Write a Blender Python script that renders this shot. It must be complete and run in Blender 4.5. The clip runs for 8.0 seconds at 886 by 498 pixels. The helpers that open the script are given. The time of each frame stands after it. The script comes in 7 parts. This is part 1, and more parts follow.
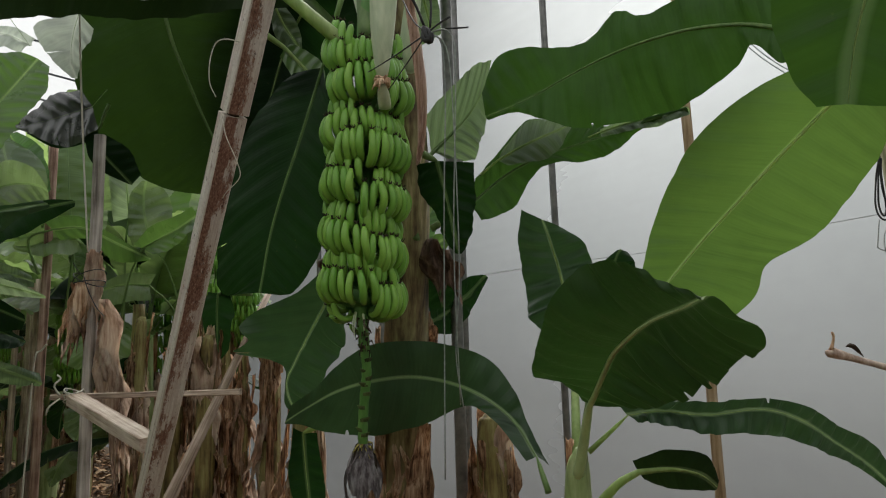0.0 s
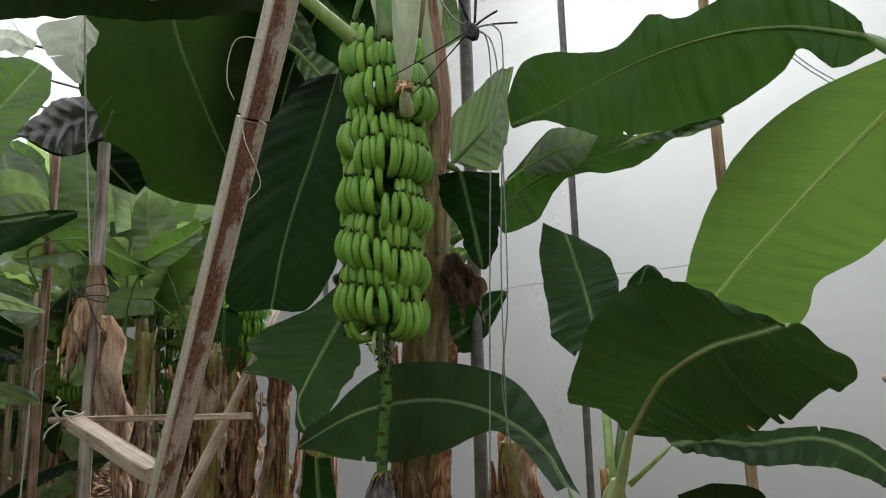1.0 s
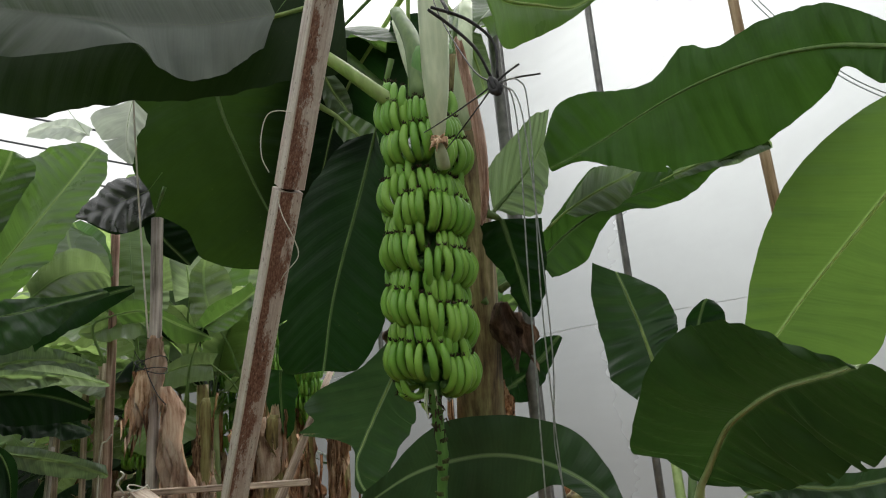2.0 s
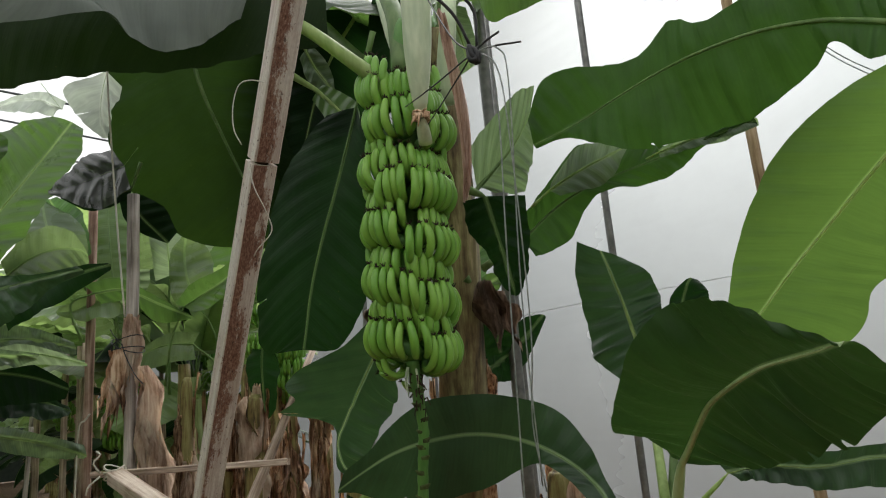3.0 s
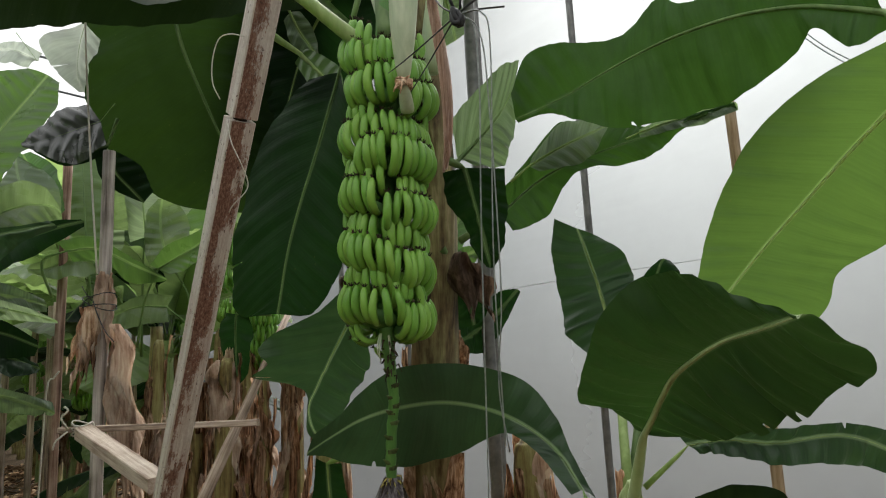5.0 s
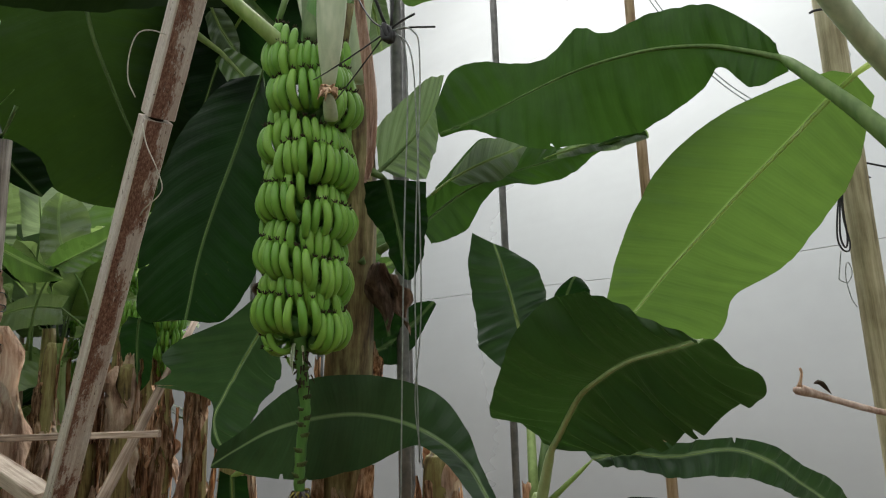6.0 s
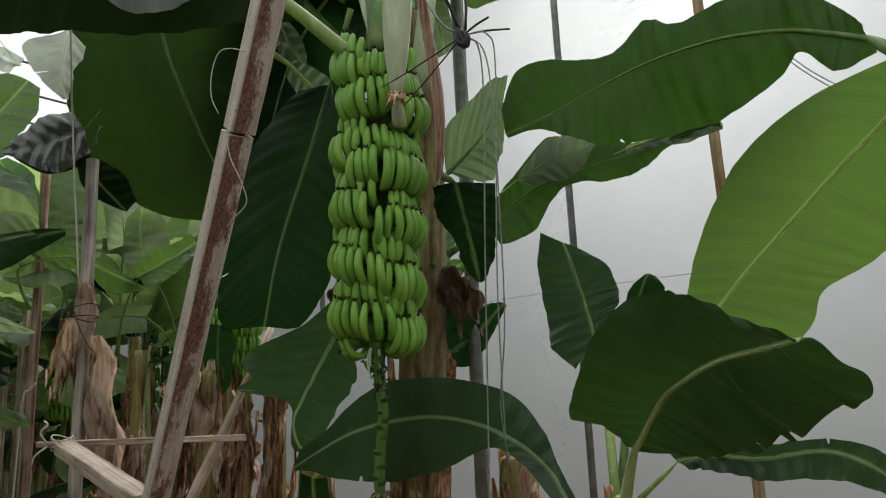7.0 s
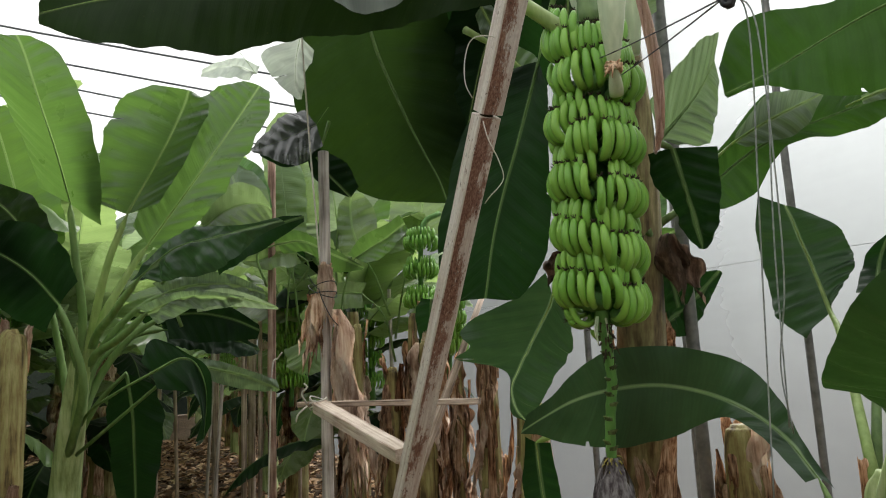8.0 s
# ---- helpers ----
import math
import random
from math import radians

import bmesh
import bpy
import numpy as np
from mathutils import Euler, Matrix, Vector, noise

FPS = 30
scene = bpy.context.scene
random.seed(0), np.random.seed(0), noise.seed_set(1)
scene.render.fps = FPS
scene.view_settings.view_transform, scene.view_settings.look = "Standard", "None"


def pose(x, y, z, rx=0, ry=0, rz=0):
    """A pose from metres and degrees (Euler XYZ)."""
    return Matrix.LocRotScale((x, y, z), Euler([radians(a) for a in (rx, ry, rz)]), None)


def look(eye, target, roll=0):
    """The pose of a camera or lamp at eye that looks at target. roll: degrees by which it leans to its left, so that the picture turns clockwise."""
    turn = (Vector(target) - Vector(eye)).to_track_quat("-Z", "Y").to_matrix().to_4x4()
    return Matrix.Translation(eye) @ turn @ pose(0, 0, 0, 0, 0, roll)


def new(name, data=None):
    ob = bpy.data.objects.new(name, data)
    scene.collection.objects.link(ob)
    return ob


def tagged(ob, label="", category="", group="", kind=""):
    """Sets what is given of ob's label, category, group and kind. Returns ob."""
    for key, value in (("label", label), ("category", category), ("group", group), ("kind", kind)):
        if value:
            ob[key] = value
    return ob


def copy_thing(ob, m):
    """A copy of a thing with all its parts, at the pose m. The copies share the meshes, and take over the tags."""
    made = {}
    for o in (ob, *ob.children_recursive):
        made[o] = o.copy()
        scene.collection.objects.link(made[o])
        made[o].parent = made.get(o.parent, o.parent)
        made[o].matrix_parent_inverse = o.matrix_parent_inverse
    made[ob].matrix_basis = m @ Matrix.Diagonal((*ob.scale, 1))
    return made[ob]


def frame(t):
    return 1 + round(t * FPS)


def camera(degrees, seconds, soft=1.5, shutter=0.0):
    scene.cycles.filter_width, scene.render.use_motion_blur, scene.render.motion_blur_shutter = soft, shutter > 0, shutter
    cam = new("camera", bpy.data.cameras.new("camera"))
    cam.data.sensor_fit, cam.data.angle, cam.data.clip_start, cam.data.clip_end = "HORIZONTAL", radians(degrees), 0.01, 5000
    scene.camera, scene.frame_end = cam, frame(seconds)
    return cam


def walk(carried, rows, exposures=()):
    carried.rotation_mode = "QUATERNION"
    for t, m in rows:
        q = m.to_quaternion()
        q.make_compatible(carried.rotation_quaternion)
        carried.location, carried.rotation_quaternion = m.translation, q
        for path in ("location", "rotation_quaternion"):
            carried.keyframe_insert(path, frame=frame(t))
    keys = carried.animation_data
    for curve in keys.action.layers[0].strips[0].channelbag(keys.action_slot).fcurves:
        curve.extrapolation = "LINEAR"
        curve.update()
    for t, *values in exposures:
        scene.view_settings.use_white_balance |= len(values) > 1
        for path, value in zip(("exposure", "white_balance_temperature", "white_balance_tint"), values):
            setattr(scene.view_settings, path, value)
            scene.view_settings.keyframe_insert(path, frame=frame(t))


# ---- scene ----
cam = camera(67.1, 8.0, soft=1.1)
PATH = [
    (0, (-0.098, 0.24, 1.596), (-0.052, 2.216, 1.897), -1.8),
    (0.2, (-0.172, 0.298, 1.605), (-0.118, 2.275, 1.906), -1.4),
    (0.4, (-0.214, 0.33, 1.616), (-0.227, 2.307, 1.917), -1.6),
    (0.5, (-0.211, 0.341, 1.626), (-0.245, 2.318, 1.925), -1.6),
    (0.8, (-0.2, 0.37, 1.639), (-0.161, 2.339, 1.988), -2.2),
    (1, (-0.182, 0.383, 1.635), (-0.135, 2.355, 1.969), -1.6),
    (1.2, (-0.171, 0.39, 1.653), (-0.161, 2.357, 2.014), -2.6),
    (1.5, (-0.156, 0.386, 1.668), (-0.211, 2.334, 2.119), -4.2),
    (1.7, (-0.154, 0.392, 1.668), (-0.257, 2.334, 2.147), -4.5),
    (2.8, (-0.126, 0.432, 1.673), (-0.218, 2.387, 2.086), -5.7),
    (3, (-0.13, 0.443, 1.665), (-0.205, 2.399, 2.074), -4.9),
    (3.2, (-0.145, 0.433, 1.668), (-0.237, 2.39, 2.074), -5.8),
    (3.5, (-0.163, 0.422, 1.658), (-0.364, 2.379, 2.021), -4.0),
    (3.8, (-0.166, 0.42, 1.655), (-0.366, 2.382, 1.986), -4.2),
    (4, (-0.162, 0.409, 1.654), (-0.344, 2.369, 2.009), -5.0),
    (4.2, (-0.154, 0.429, 1.656), (-0.277, 2.392, 2.021), -4.5),
    (5.3, (-0.115, 0.439, 1.628), (-0.089, 2.412, 1.955), -2.9),
    (5.5, (-0.114, 0.439, 1.633), (-0.013, 2.411, 1.951), -3.3),
    (5.8, (-0.122, 0.44, 1.644), (0.097, 2.403, 1.957), -2.8),
    (6, (-0.133, 0.432, 1.648), (0.1, 2.387, 2.002), -1.8),
    (6.2, (-0.144, 0.435, 1.65), (0.106, 2.385, 2.014), -1.9),
    (6.5, (-0.143, 0.438, 1.647), (0.071, 2.393, 2.008), -1.0),
    (6.8, (-0.17, 0.446, 1.648), (-0.038, 2.407, 2.02), -2.0),
    (7, (-0.171, 0.434, 1.656), (-0.118, 2.401, 2.018), -2.6),
    (7.2, (-0.194, 0.436, 1.649), (-0.227, 2.4, 2.023), -3.4),
    (7.5, (-0.22, 0.412, 1.654), (-0.388, 2.371, 2.019), -3.4),
    (7.8, (-0.299, 0.371, 1.65), (-0.619, 2.319, 1.97), -3.4),
    (8, (-0.361, 0.345, 1.638), (-0.799, 2.271, 1.952), -2.5),
]
EXPOSURES = [(0.0, 0.4), (0.2, 0.72), (0.5, 0.82), (1.0, 0.7), (1.5, 0.7), (3.0, 0.75), (3.5, 0.8), (4.0, 1.03), (5.5, 0.7), (6.0, 0.7), (6.5, 0.4), (7.0, 0.5), (7.2, 0.72), (7.5, 0.8), (8.0, 1.03)]
walk(cam, [(t, look(eye, target, roll)) for t, eye, target, roll in PATH], EXPOSURES)

# ---------------------------------------------------------------- light
world = bpy.data.worlds.new("overcast_sky")
scene.world = world
world.use_nodes = True
wn, wl = world.node_tree.nodes, world.node_tree.links
sky = wn.new("ShaderNodeTexSky")
sky.sky_type, sky.sun_disc = "NISHITA", False
sky.sun_elevation, sky.sun_rotation = radians(46), radians(13)
grey = wn.new("ShaderNodeHueSaturation")
grey.inputs["Saturation"].default_value = 0.22
wl.new(sky.outputs[0], grey.inputs["Color"])
wl.new(grey.outputs[0], wn["Background"].inputs["Color"])
wn["Background"].inputs["Strength"].default_value = 0.15
sun_data = bpy.data.lights.new("sun", "SUN")
sun_data.energy, sun_data.angle, sun_data.color = 2.7, radians(48), (1.0, 0.985, 0.96)
sun = new("sun", sun_data)
sun.matrix_world = look((0.9, 3.9, 4.1), (0.0, 0.0, 0.0))


# ---------------------------------------------------------------- materials
class Nodes:
    """A node material in the making."""

    def __init__(self, name):
        self.mat = bpy.data.materials.new(name)
        self.mat.use_nodes = True
        self.tree = self.mat.node_tree
        self.bsdf = self.tree.nodes["Principled BSDF"]
        self.out = self.tree.nodes["Material Output"]

    def add(self, kind, **inputs):
        node = self.tree.nodes.new(kind)
        for key, value in inputs.items():
            socket = node.inputs[key.replace("_", " ")]
            if isinstance(value, bpy.types.NodeSocket):
                self.tree.links.new(value, socket)
            else:
                socket.default_value = value
        return node

    def link(self, a, b):
        self.tree.links.new(a, b)

    def coords(self, which="Object"):
        return self.add("ShaderNodeTexCoord").outputs[which]

    def scaled(self, vector, scale):
        return self.add("ShaderNodeMapping", Vector=vector, Scale=scale).outputs[0]

    def noise(self, vector, scale, detail=4.0, rough=0.55):
        return self.add("ShaderNodeTexNoise", Vector=vector, Scale=scale, Detail=detail, Roughness=rough).outputs["Fac"]

    def ramp(self, fac, *stops):
        node = self.add("ShaderNodeValToRGB", Fac=fac)
        el = node.color_ramp.elements
        while len(el) < len(stops):
            el.new(0.5)
        for e, (at, col) in zip(el, stops):
            e.position, e.color = at, (*col, 1) if len(col) == 3 else col
        return node.outputs["Color"]

    def mix(self, fac, a, b, blend="MIX"):
        node = self.tree.nodes.new("ShaderNodeMix")
        node.data_type, node.blend_type = "RGBA", blend
        for socket, value in ((node.inputs[0], fac), (node.inputs[6], a), (node.inputs[7], b)):
            if isinstance(value, bpy.types.NodeSocket):
                self.tree.links.new(value, socket)
            else:
                socket.default_value = value if isinstance(value, float) else (*value, 1)
        return node.outputs[2]

    def math(self, op, a, b=0.5):
        node = self.tree.nodes.new("ShaderNodeMath")
        node.operation = op
        for socket, value in zip(node.inputs, (a, b)):
            if isinstance(value, bpy.types.NodeSocket):
                self.tree.links.new(value, socket)
            else:
                socket.default_value = value
        return node.outputs[0]

    def bump(self, height, strength=0.3, distance=0.01):
        node = self.add("ShaderNodeBump", Height=height, Strength=strength, Distance=distance)
        self.link(node.outputs[0], self.bsdf.inputs["Normal"])
        return node.outputs[0]

    def done(self, color, rough=0.6, metal=0.0, spec=0.5):
        for key, value in (("Base Color", color), ("Roughness", rough), ("Metallic", metal), ("Specular IOR Level", spec)):
            socket = self.bsdf.inputs[key]
            if isinstance(value, bpy.types.NodeSocket):
                self.link(value, socket)
            else:
                socket.default_value = (*value, 1) if isinstance(value, tuple) else value
        return self.mat


def leaf_material(name, dark, light, through_colour, through_share, gloss=0.42, pale=(0.22, 0.32, 0.11), streaks=0.20, sheen=0.34):
    """A banana leaf: fine parallel side veins, a pale midrib channel, withered margin, blotches, waxy gloss, and light let through."""
    n = Nodes(name)
    uv = n.coords("UV")
    sep = n.add("ShaderNodeSeparateXYZ", Vector=uv)
    across = n.math("ABSOLUTE", sep.outputs["Y"], 0.0)
    lean = n.math("SUBTRACT", sep.outputs["X"], n.math("MULTIPLY", across, 0.35))
    line = n.add("ShaderNodeCombineXYZ", X=lean, Y=n.math("MULTIPLY", across, 0.05))
    veins = n.noise(line.outputs[0], 120.0, 3.0)
    broad = n.noise(line.outputs[0], 30.0, 2.0)
    blotch = n.noise(n.coords("Object"), 5.0, 5.0)
    info = n.add("ShaderNodeObjectInfo")
    vein_tint = n.ramp(veins, (0.34, (1.0 - streaks,) * 3), (0.66, (1.0,) * 3))
    band_tint = n.ramp(broad, (0.3, (1.0 - 0.7 * streaks,) * 3), (0.7, (1.0,) * 3))
    colour = n.mix(1.0, n.mix(1.0, n.mix(n.ramp(blotch, (0.32, (0, 0, 0)), (0.68, (1, 1, 1))), dark, light), vein_tint, "MULTIPLY"), band_tint, "MULTIPLY")
    spots = n.ramp(n.noise(n.coords("Object"), 60.0, 3.0), (0.70, (0, 0, 0)), (0.76, (1, 1, 1)))
    colour = n.mix(n.math("MULTIPLY", spots, 0.35), colour, (0.10, 0.09, 0.03))
    rim = n.add("ShaderNodeUVMap")
    rim.uv_map = "rim"
    rim_x = n.add("ShaderNodeSeparateXYZ", Vector=rim.outputs[0]).outputs["X"]
    ragged = n.math("ADD", rim_x, n.math("MULTIPLY", n.noise(n.coords("Object"), 16.0, 4.0), 0.10))
    margin = n.ramp(ragged, (1.035, (0, 0, 0)), (1.075, (0.6,) * 3))
    colour = n.mix(margin, colour, (0.26, 0.22, 0.09))
    channel = n.ramp(n.math("ADD", across, n.math("MULTIPLY", sep.outputs["X"], 0.003)), (0.0060, (0.85,) * 3), (0.0110, (0, 0, 0)))
    colour = n.mix(channel, colour, pale)
    height = n.math("ADD", n.math("MULTIPLY", veins, 0.35), broad)
    normal = n.bump(height, 0.5, 0.005)
    n.done(colour, n.ramp(blotch, (0.2, (gloss - 0.08,) * 3), (0.8, (gloss + 0.10,) * 3)), 0.0, sheen)
    lit = n.mix(1.0, n.mix(n.math("MULTIPLY", info.outputs["Random"], 0.35), through_colour, tuple(c * 0.7 for c in through_colour)), vein_tint, "MULTIPLY")
    lit = n.mix(channel, lit, tuple(min(1.0, 1.5 * c) for c in pale))
    lit = n.mix(margin, lit, (0.16, 0.11, 0.04))
    trans = n.add("ShaderNodeBsdfTranslucent", Color=lit, Normal=normal)
    blend = n.add("ShaderNodeMixShader", Fac=through_share)
    n.link(n.bsdf.outputs[0], blend.inputs[1])
    n.link(trans.outputs[0], blend.inputs[2])
    n.link(blend.outputs[0], n.out.inputs["Surface"])
    return n.mat


GREEN = leaf_material("leaf_green", (0.016, 0.038, 0.013), (0.056, 0.112, 0.036), (0.16, 0.31, 0.055), 0.34, 0.30, streaks=0.12, sheen=0.6)
# Lit copy of the leaf green: daylight is put into its colour.
LIT_GREEN = leaf_material("leaf_lit_green", (0.027, 0.076, 0.021), (0.060, 0.142, 0.034), (0.150, 0.275, 0.046), 0.40, streaks=0.08)
MID_GREEN = leaf_material("leaf_mid_green", (0.009, 0.027, 0.008), (0.031, 0.078, 0.020), (0.09, 0.22, 0.028), 0.20, 0.44, (0.10, 0.17, 0.06), 0.10, 0.16)
YOUNG_GREEN = leaf_material("leaf_young_green", (0.06, 0.145, 0.032), (0.115, 0.235, 0.052), (0.215, 0.365, 0.062), 0.50, 0.34, streaks=0.12, sheen=0.5)
# Near-black green: the canopy's shade on these leaves is put into the colour.
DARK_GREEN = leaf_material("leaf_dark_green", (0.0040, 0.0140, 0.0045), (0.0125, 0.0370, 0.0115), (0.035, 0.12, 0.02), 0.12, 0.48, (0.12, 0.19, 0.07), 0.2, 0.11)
# Pale grey-green, also used to paint the sheen on glossy green leaves.
GREY_GREEN = leaf_material("leaf_grey_green", (0.085, 0.135, 0.080), (0.17, 0.225, 0.145), (0.26, 0.40, 0.15), 0.35, 0.34, streaks=0.3, sheen=0.5)
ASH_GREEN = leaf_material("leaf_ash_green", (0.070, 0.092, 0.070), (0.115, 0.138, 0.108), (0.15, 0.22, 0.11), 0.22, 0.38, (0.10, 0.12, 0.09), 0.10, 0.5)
# Three paler leaf greens: backlight and sky sheen are put into their colour.
PALE_LEAF = leaf_material("leaf_pale_pleated", (0.09, 0.145, 0.07), (0.18, 0.24, 0.125), (0.42, 0.56, 0.28), 0.50, 0.32, streaks=0.25, sheen=0.6)
ROW_GREEN = leaf_material("leaf_row_green", (0.055, 0.098, 0.040), (0.110, 0.170, 0.075), (0.30, 0.43, 0.15), 0.45, 0.27, streaks=0.14, sheen=0.7)
ROW_BRIGHT = leaf_material("leaf_row_bright", (0.075, 0.145, 0.045), (0.14, 0.235, 0.075), (0.38, 0.54, 0.17), 0.50, 0.30, streaks=0.12, sheen=0.6)
SHEEN_GREEN = leaf_material("leaf_glossy_green", (0.028, 0.070, 0.028), (0.070, 0.140, 0.060), (0.17, 0.34, 0.10), 0.40, 0.30, streaks=0.35, sheen=0.6)
# The big leaf's own green, toned down to put its shade and backlight in.
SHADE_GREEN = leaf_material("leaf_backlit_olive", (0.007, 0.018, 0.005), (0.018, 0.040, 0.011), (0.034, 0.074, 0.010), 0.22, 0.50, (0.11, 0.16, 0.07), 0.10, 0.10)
BLUE_GREEN = leaf_material("leaf_blue_green", (0.010, 0.028, 0.012), (0.036, 0.078, 0.034), (0.06, 0.14, 0.04), 0.18, 0.34, (0.20, 0.29, 0.14), 0.16, 0.36)
# Pale grey base colour stands in for the sheen of pleated, reflective leaves.
SILVER = leaf_material("leaf_silvery_sheen", (0.34, 0.38, 0.34), (0.62, 0.66, 0.61), (0.60, 0.68, 0.55), 0.45, 0.34, (0.50, 0.54, 0.46), 0.15, 0.5)
STREAKY = leaf_material("leaf_dark_streaked", (0.036, 0.042, 0.036), (0.054, 0.060, 0.054), (0.10, 0.12, 0.09), 0.15, 0.26, (0.05, 0.055, 0.05), 0.15, 1.0)
# Shaded copy of the leaf green, darkened for leaves in shade.
SHADED_GREEN = leaf_material("leaf_shaded_green", (0.0045, 0.0100, 0.0040), (0.0135, 0.026, 0.0095), (0.035, 0.075, 0.014), 0.13, 0.50, (0.12, 0.16, 0.07), 0.15, 0.09)
OLIVE_GREEN = leaf_material("leaf_olive_green", (0.0085, 0.021, 0.007), (0.029, 0.062, 0.019), (0.065, 0.165, 0.028), 0.20, 0.44, (0.24, 0.33, 0.14), 0.12, 0.22)


def rib_material(name, a, b, through_share=0.3):
    """Juicy stalks and midribs, which let some light through."""
    n = Nodes(name)
    c = n.coords("Object")
    f = n.noise(n.scaled(c, (40, 40, 6)), 1.0, 4.0)
    n.bump(f, 0.2, 0.004)
    col = n.ramp(f, (0.3, a), (0.7, b))
    n.done(col, 0.45, 0.0, 0.35)
    trans = n.add("ShaderNodeBsdfTranslucent", Color=col)
    blend = n.add("ShaderNodeMixShader", Fac=through_share)
    n.link(n.bsdf.outputs[0], blend.inputs[1])
    n.link(trans.outputs[0], blend.inputs[2])
    n.link(blend.outputs[0], n.out.inputs["Surface"])
    return n.mat


RIB = rib_material("midrib_green", (0.30, 0.42, 0.14), (0.46, 0.58, 0.23), 0.45)
RIB_LIGHT = rib_material("midrib_yellow_green", (0.50, 0.62, 0.24), (0.66, 0.76, 0.36), 0.65)
RIB_DARK = rib_material("midrib_dark_green", (0.12, 0.20, 0.07), (0.20, 0.30, 0.11))
RIB_SAGE = rib_material("midrib_sage_green", (0.44, 0.58, 0.27), (0.58, 0.70, 0.38), 0.06)
RIB_MID = rib_material("midrib_mid_green", (0.15, 0.26, 0.08), (0.25, 0.37, 0.13), 0.35)
PALE_STALK = rib_material("pale_stalk", (0.46, 0.56, 0.36), (0.66, 0.73, 0.52), 0.04)
RACHIS = rib_material("fruit_stalk_green", (0.10, 0.25, 0.06), (0.17, 0.36, 0.09))


def banana_skin():
    n = Nodes("green_banana_skin")
    c = n.coords("Object")
    info = n.add("ShaderNodeObjectInfo")
    f = n.noise(n.scaled(c, (30, 30, 9)), 1.0, 4.0)
    base = n.mix(info.outputs["Random"], (0.118, 0.300, 0.034), (0.213, 0.409, 0.059))
    base = n.mix(n.ramp(f, (0.35, (0, 0, 0)), (0.8, (0.5,) * 3)), base, (0.258, 0.470, 0.076))
    freckle = n.ramp(n.noise(c, 140.0, 2.0), (0.70, (0, 0, 0)), (0.75, (1, 1, 1)))
    base = n.mix(n.math("MULTIPLY", freckle, 0.4), base, (0.07, 0.08, 0.02))
    n.bump(f, 0.12, 0.004)
    return n.done(base, 0.40, 0.0, 0.4)


BANANA = banana_skin()


def fibrous(name, *stops, scale=(38, 38, 3.5), rough=0.8, bump=0.6, dist=0.01):
    """Streaked fibre along the local z axis."""
    n = Nodes(name)
    c = n.coords("Object")
    f = n.noise(n.scaled(c, scale), 1.0, 6.0, 0.65)
    g = n.noise(c, 6.0, 4.0)
    both = n.math("ADD", n.math("MULTIPLY", f, 0.65), n.math("MULTIPLY", g, 0.35))
    both = n.math("ADD", n.math("MULTIPLY", n.math("SUBTRACT", both, 0.5), 1.7), 0.5)
    n.bump(f, bump, dist)
    return n.done(n.ramp(both, *stops), rough, 0.0, 0.25)


TIP = fibrous("dry_flower_tip", (0.3, (0.015, 0.010, 0.006)), (0.7, (0.07, 0.05, 0.03)), rough=0.9)
STEM = fibrous("pseudostem_sheath", (0.30, (0.068, 0.047, 0.020)), (0.45, (0.230, 0.176, 0.068)), (0.6, (0.324, 0.297, 0.121)), (0.75, (0.486, 0.392, 0.203)), rough=0.55)
STEM_DARK = fibrous("pseudostem_brown_sheath", (0.30, (0.040, 0.026, 0.014)), (0.45, (0.150, 0.105, 0.050)), (0.6, (0.26, 0.22, 0.10)), (0.76, (0.46, 0.36, 0.20)), scale=(30, 30, 2.2), rough=0.5)
STEM_GREEN = fibrous("young_stem", (0.30, (0.18, 0.23, 0.08)), (0.5, (0.32, 0.40, 0.17)), (0.7, (0.46, 0.52, 0.27)), rough=0.5, bump=0.25)
DRY = fibrous("dry_sheath", (0.32, (0.102, 0.050, 0.029)), (0.44, (0.360, 0.198, 0.110)), (0.55, (0.624, 0.408, 0.258)), (0.70, (0.880, 0.696, 0.516)), scale=(75, 75, 5))
DRY_PALE = fibrous("dry_leaf_pale", (0.30, (0.345, 0.207, 0.138)), (0.5, (0.667, 0.483, 0.356)), (0.72, (0.880, 0.770, 0.632)), scale=(45, 45, 5))
TIMBER = fibrous("weathered_timber", (0.28, (0.135, 0.095, 0.068)), (0.48, (0.378, 0.284, 0.223)), (0.70, (0.648, 0.527, 0.432)), scale=(60, 60, 2.5))
GREY_TIMBER = fibrous("grey_timber", (0.28, (0.156, 0.132, 0.114)), (0.48, (0.396, 0.348, 0.312)), (0.70, (0.660, 0.600, 0.552)), scale=(70, 70, 2.5))
RED_TIMBER = fibrous("reddish_timber", (0.28, (0.117, 0.065, 0.047)), (0.48, (0.312, 0.195, 0.143)), (0.70, (0.546, 0.403, 0.325)), scale=(70, 70, 2.5))
TAN_TIMBER = fibrous("tan_timber", (0.28, (0.20, 0.13, 0.07)), (0.5, (0.38, 0.27, 0.16)), (0.72, (0.52, 0.40, 0.27)), scale=(50, 50, 2.5))
PALE_TIMBER = fibrous("pale_timber", (0.28, (0.22, 0.19, 0.11)), (0.5, (0.42, 0.38, 0.24)), (0.72, (0.60, 0.56, 0.38)), scale=(50, 50, 2.5))
PLANK = fibrous("bleached_plank", (0.28, (0.253, 0.172, 0.127)), (0.48, (0.529, 0.425, 0.345)), (0.72, (0.759, 0.667, 0.575)), scale=(60, 60, 2.5))
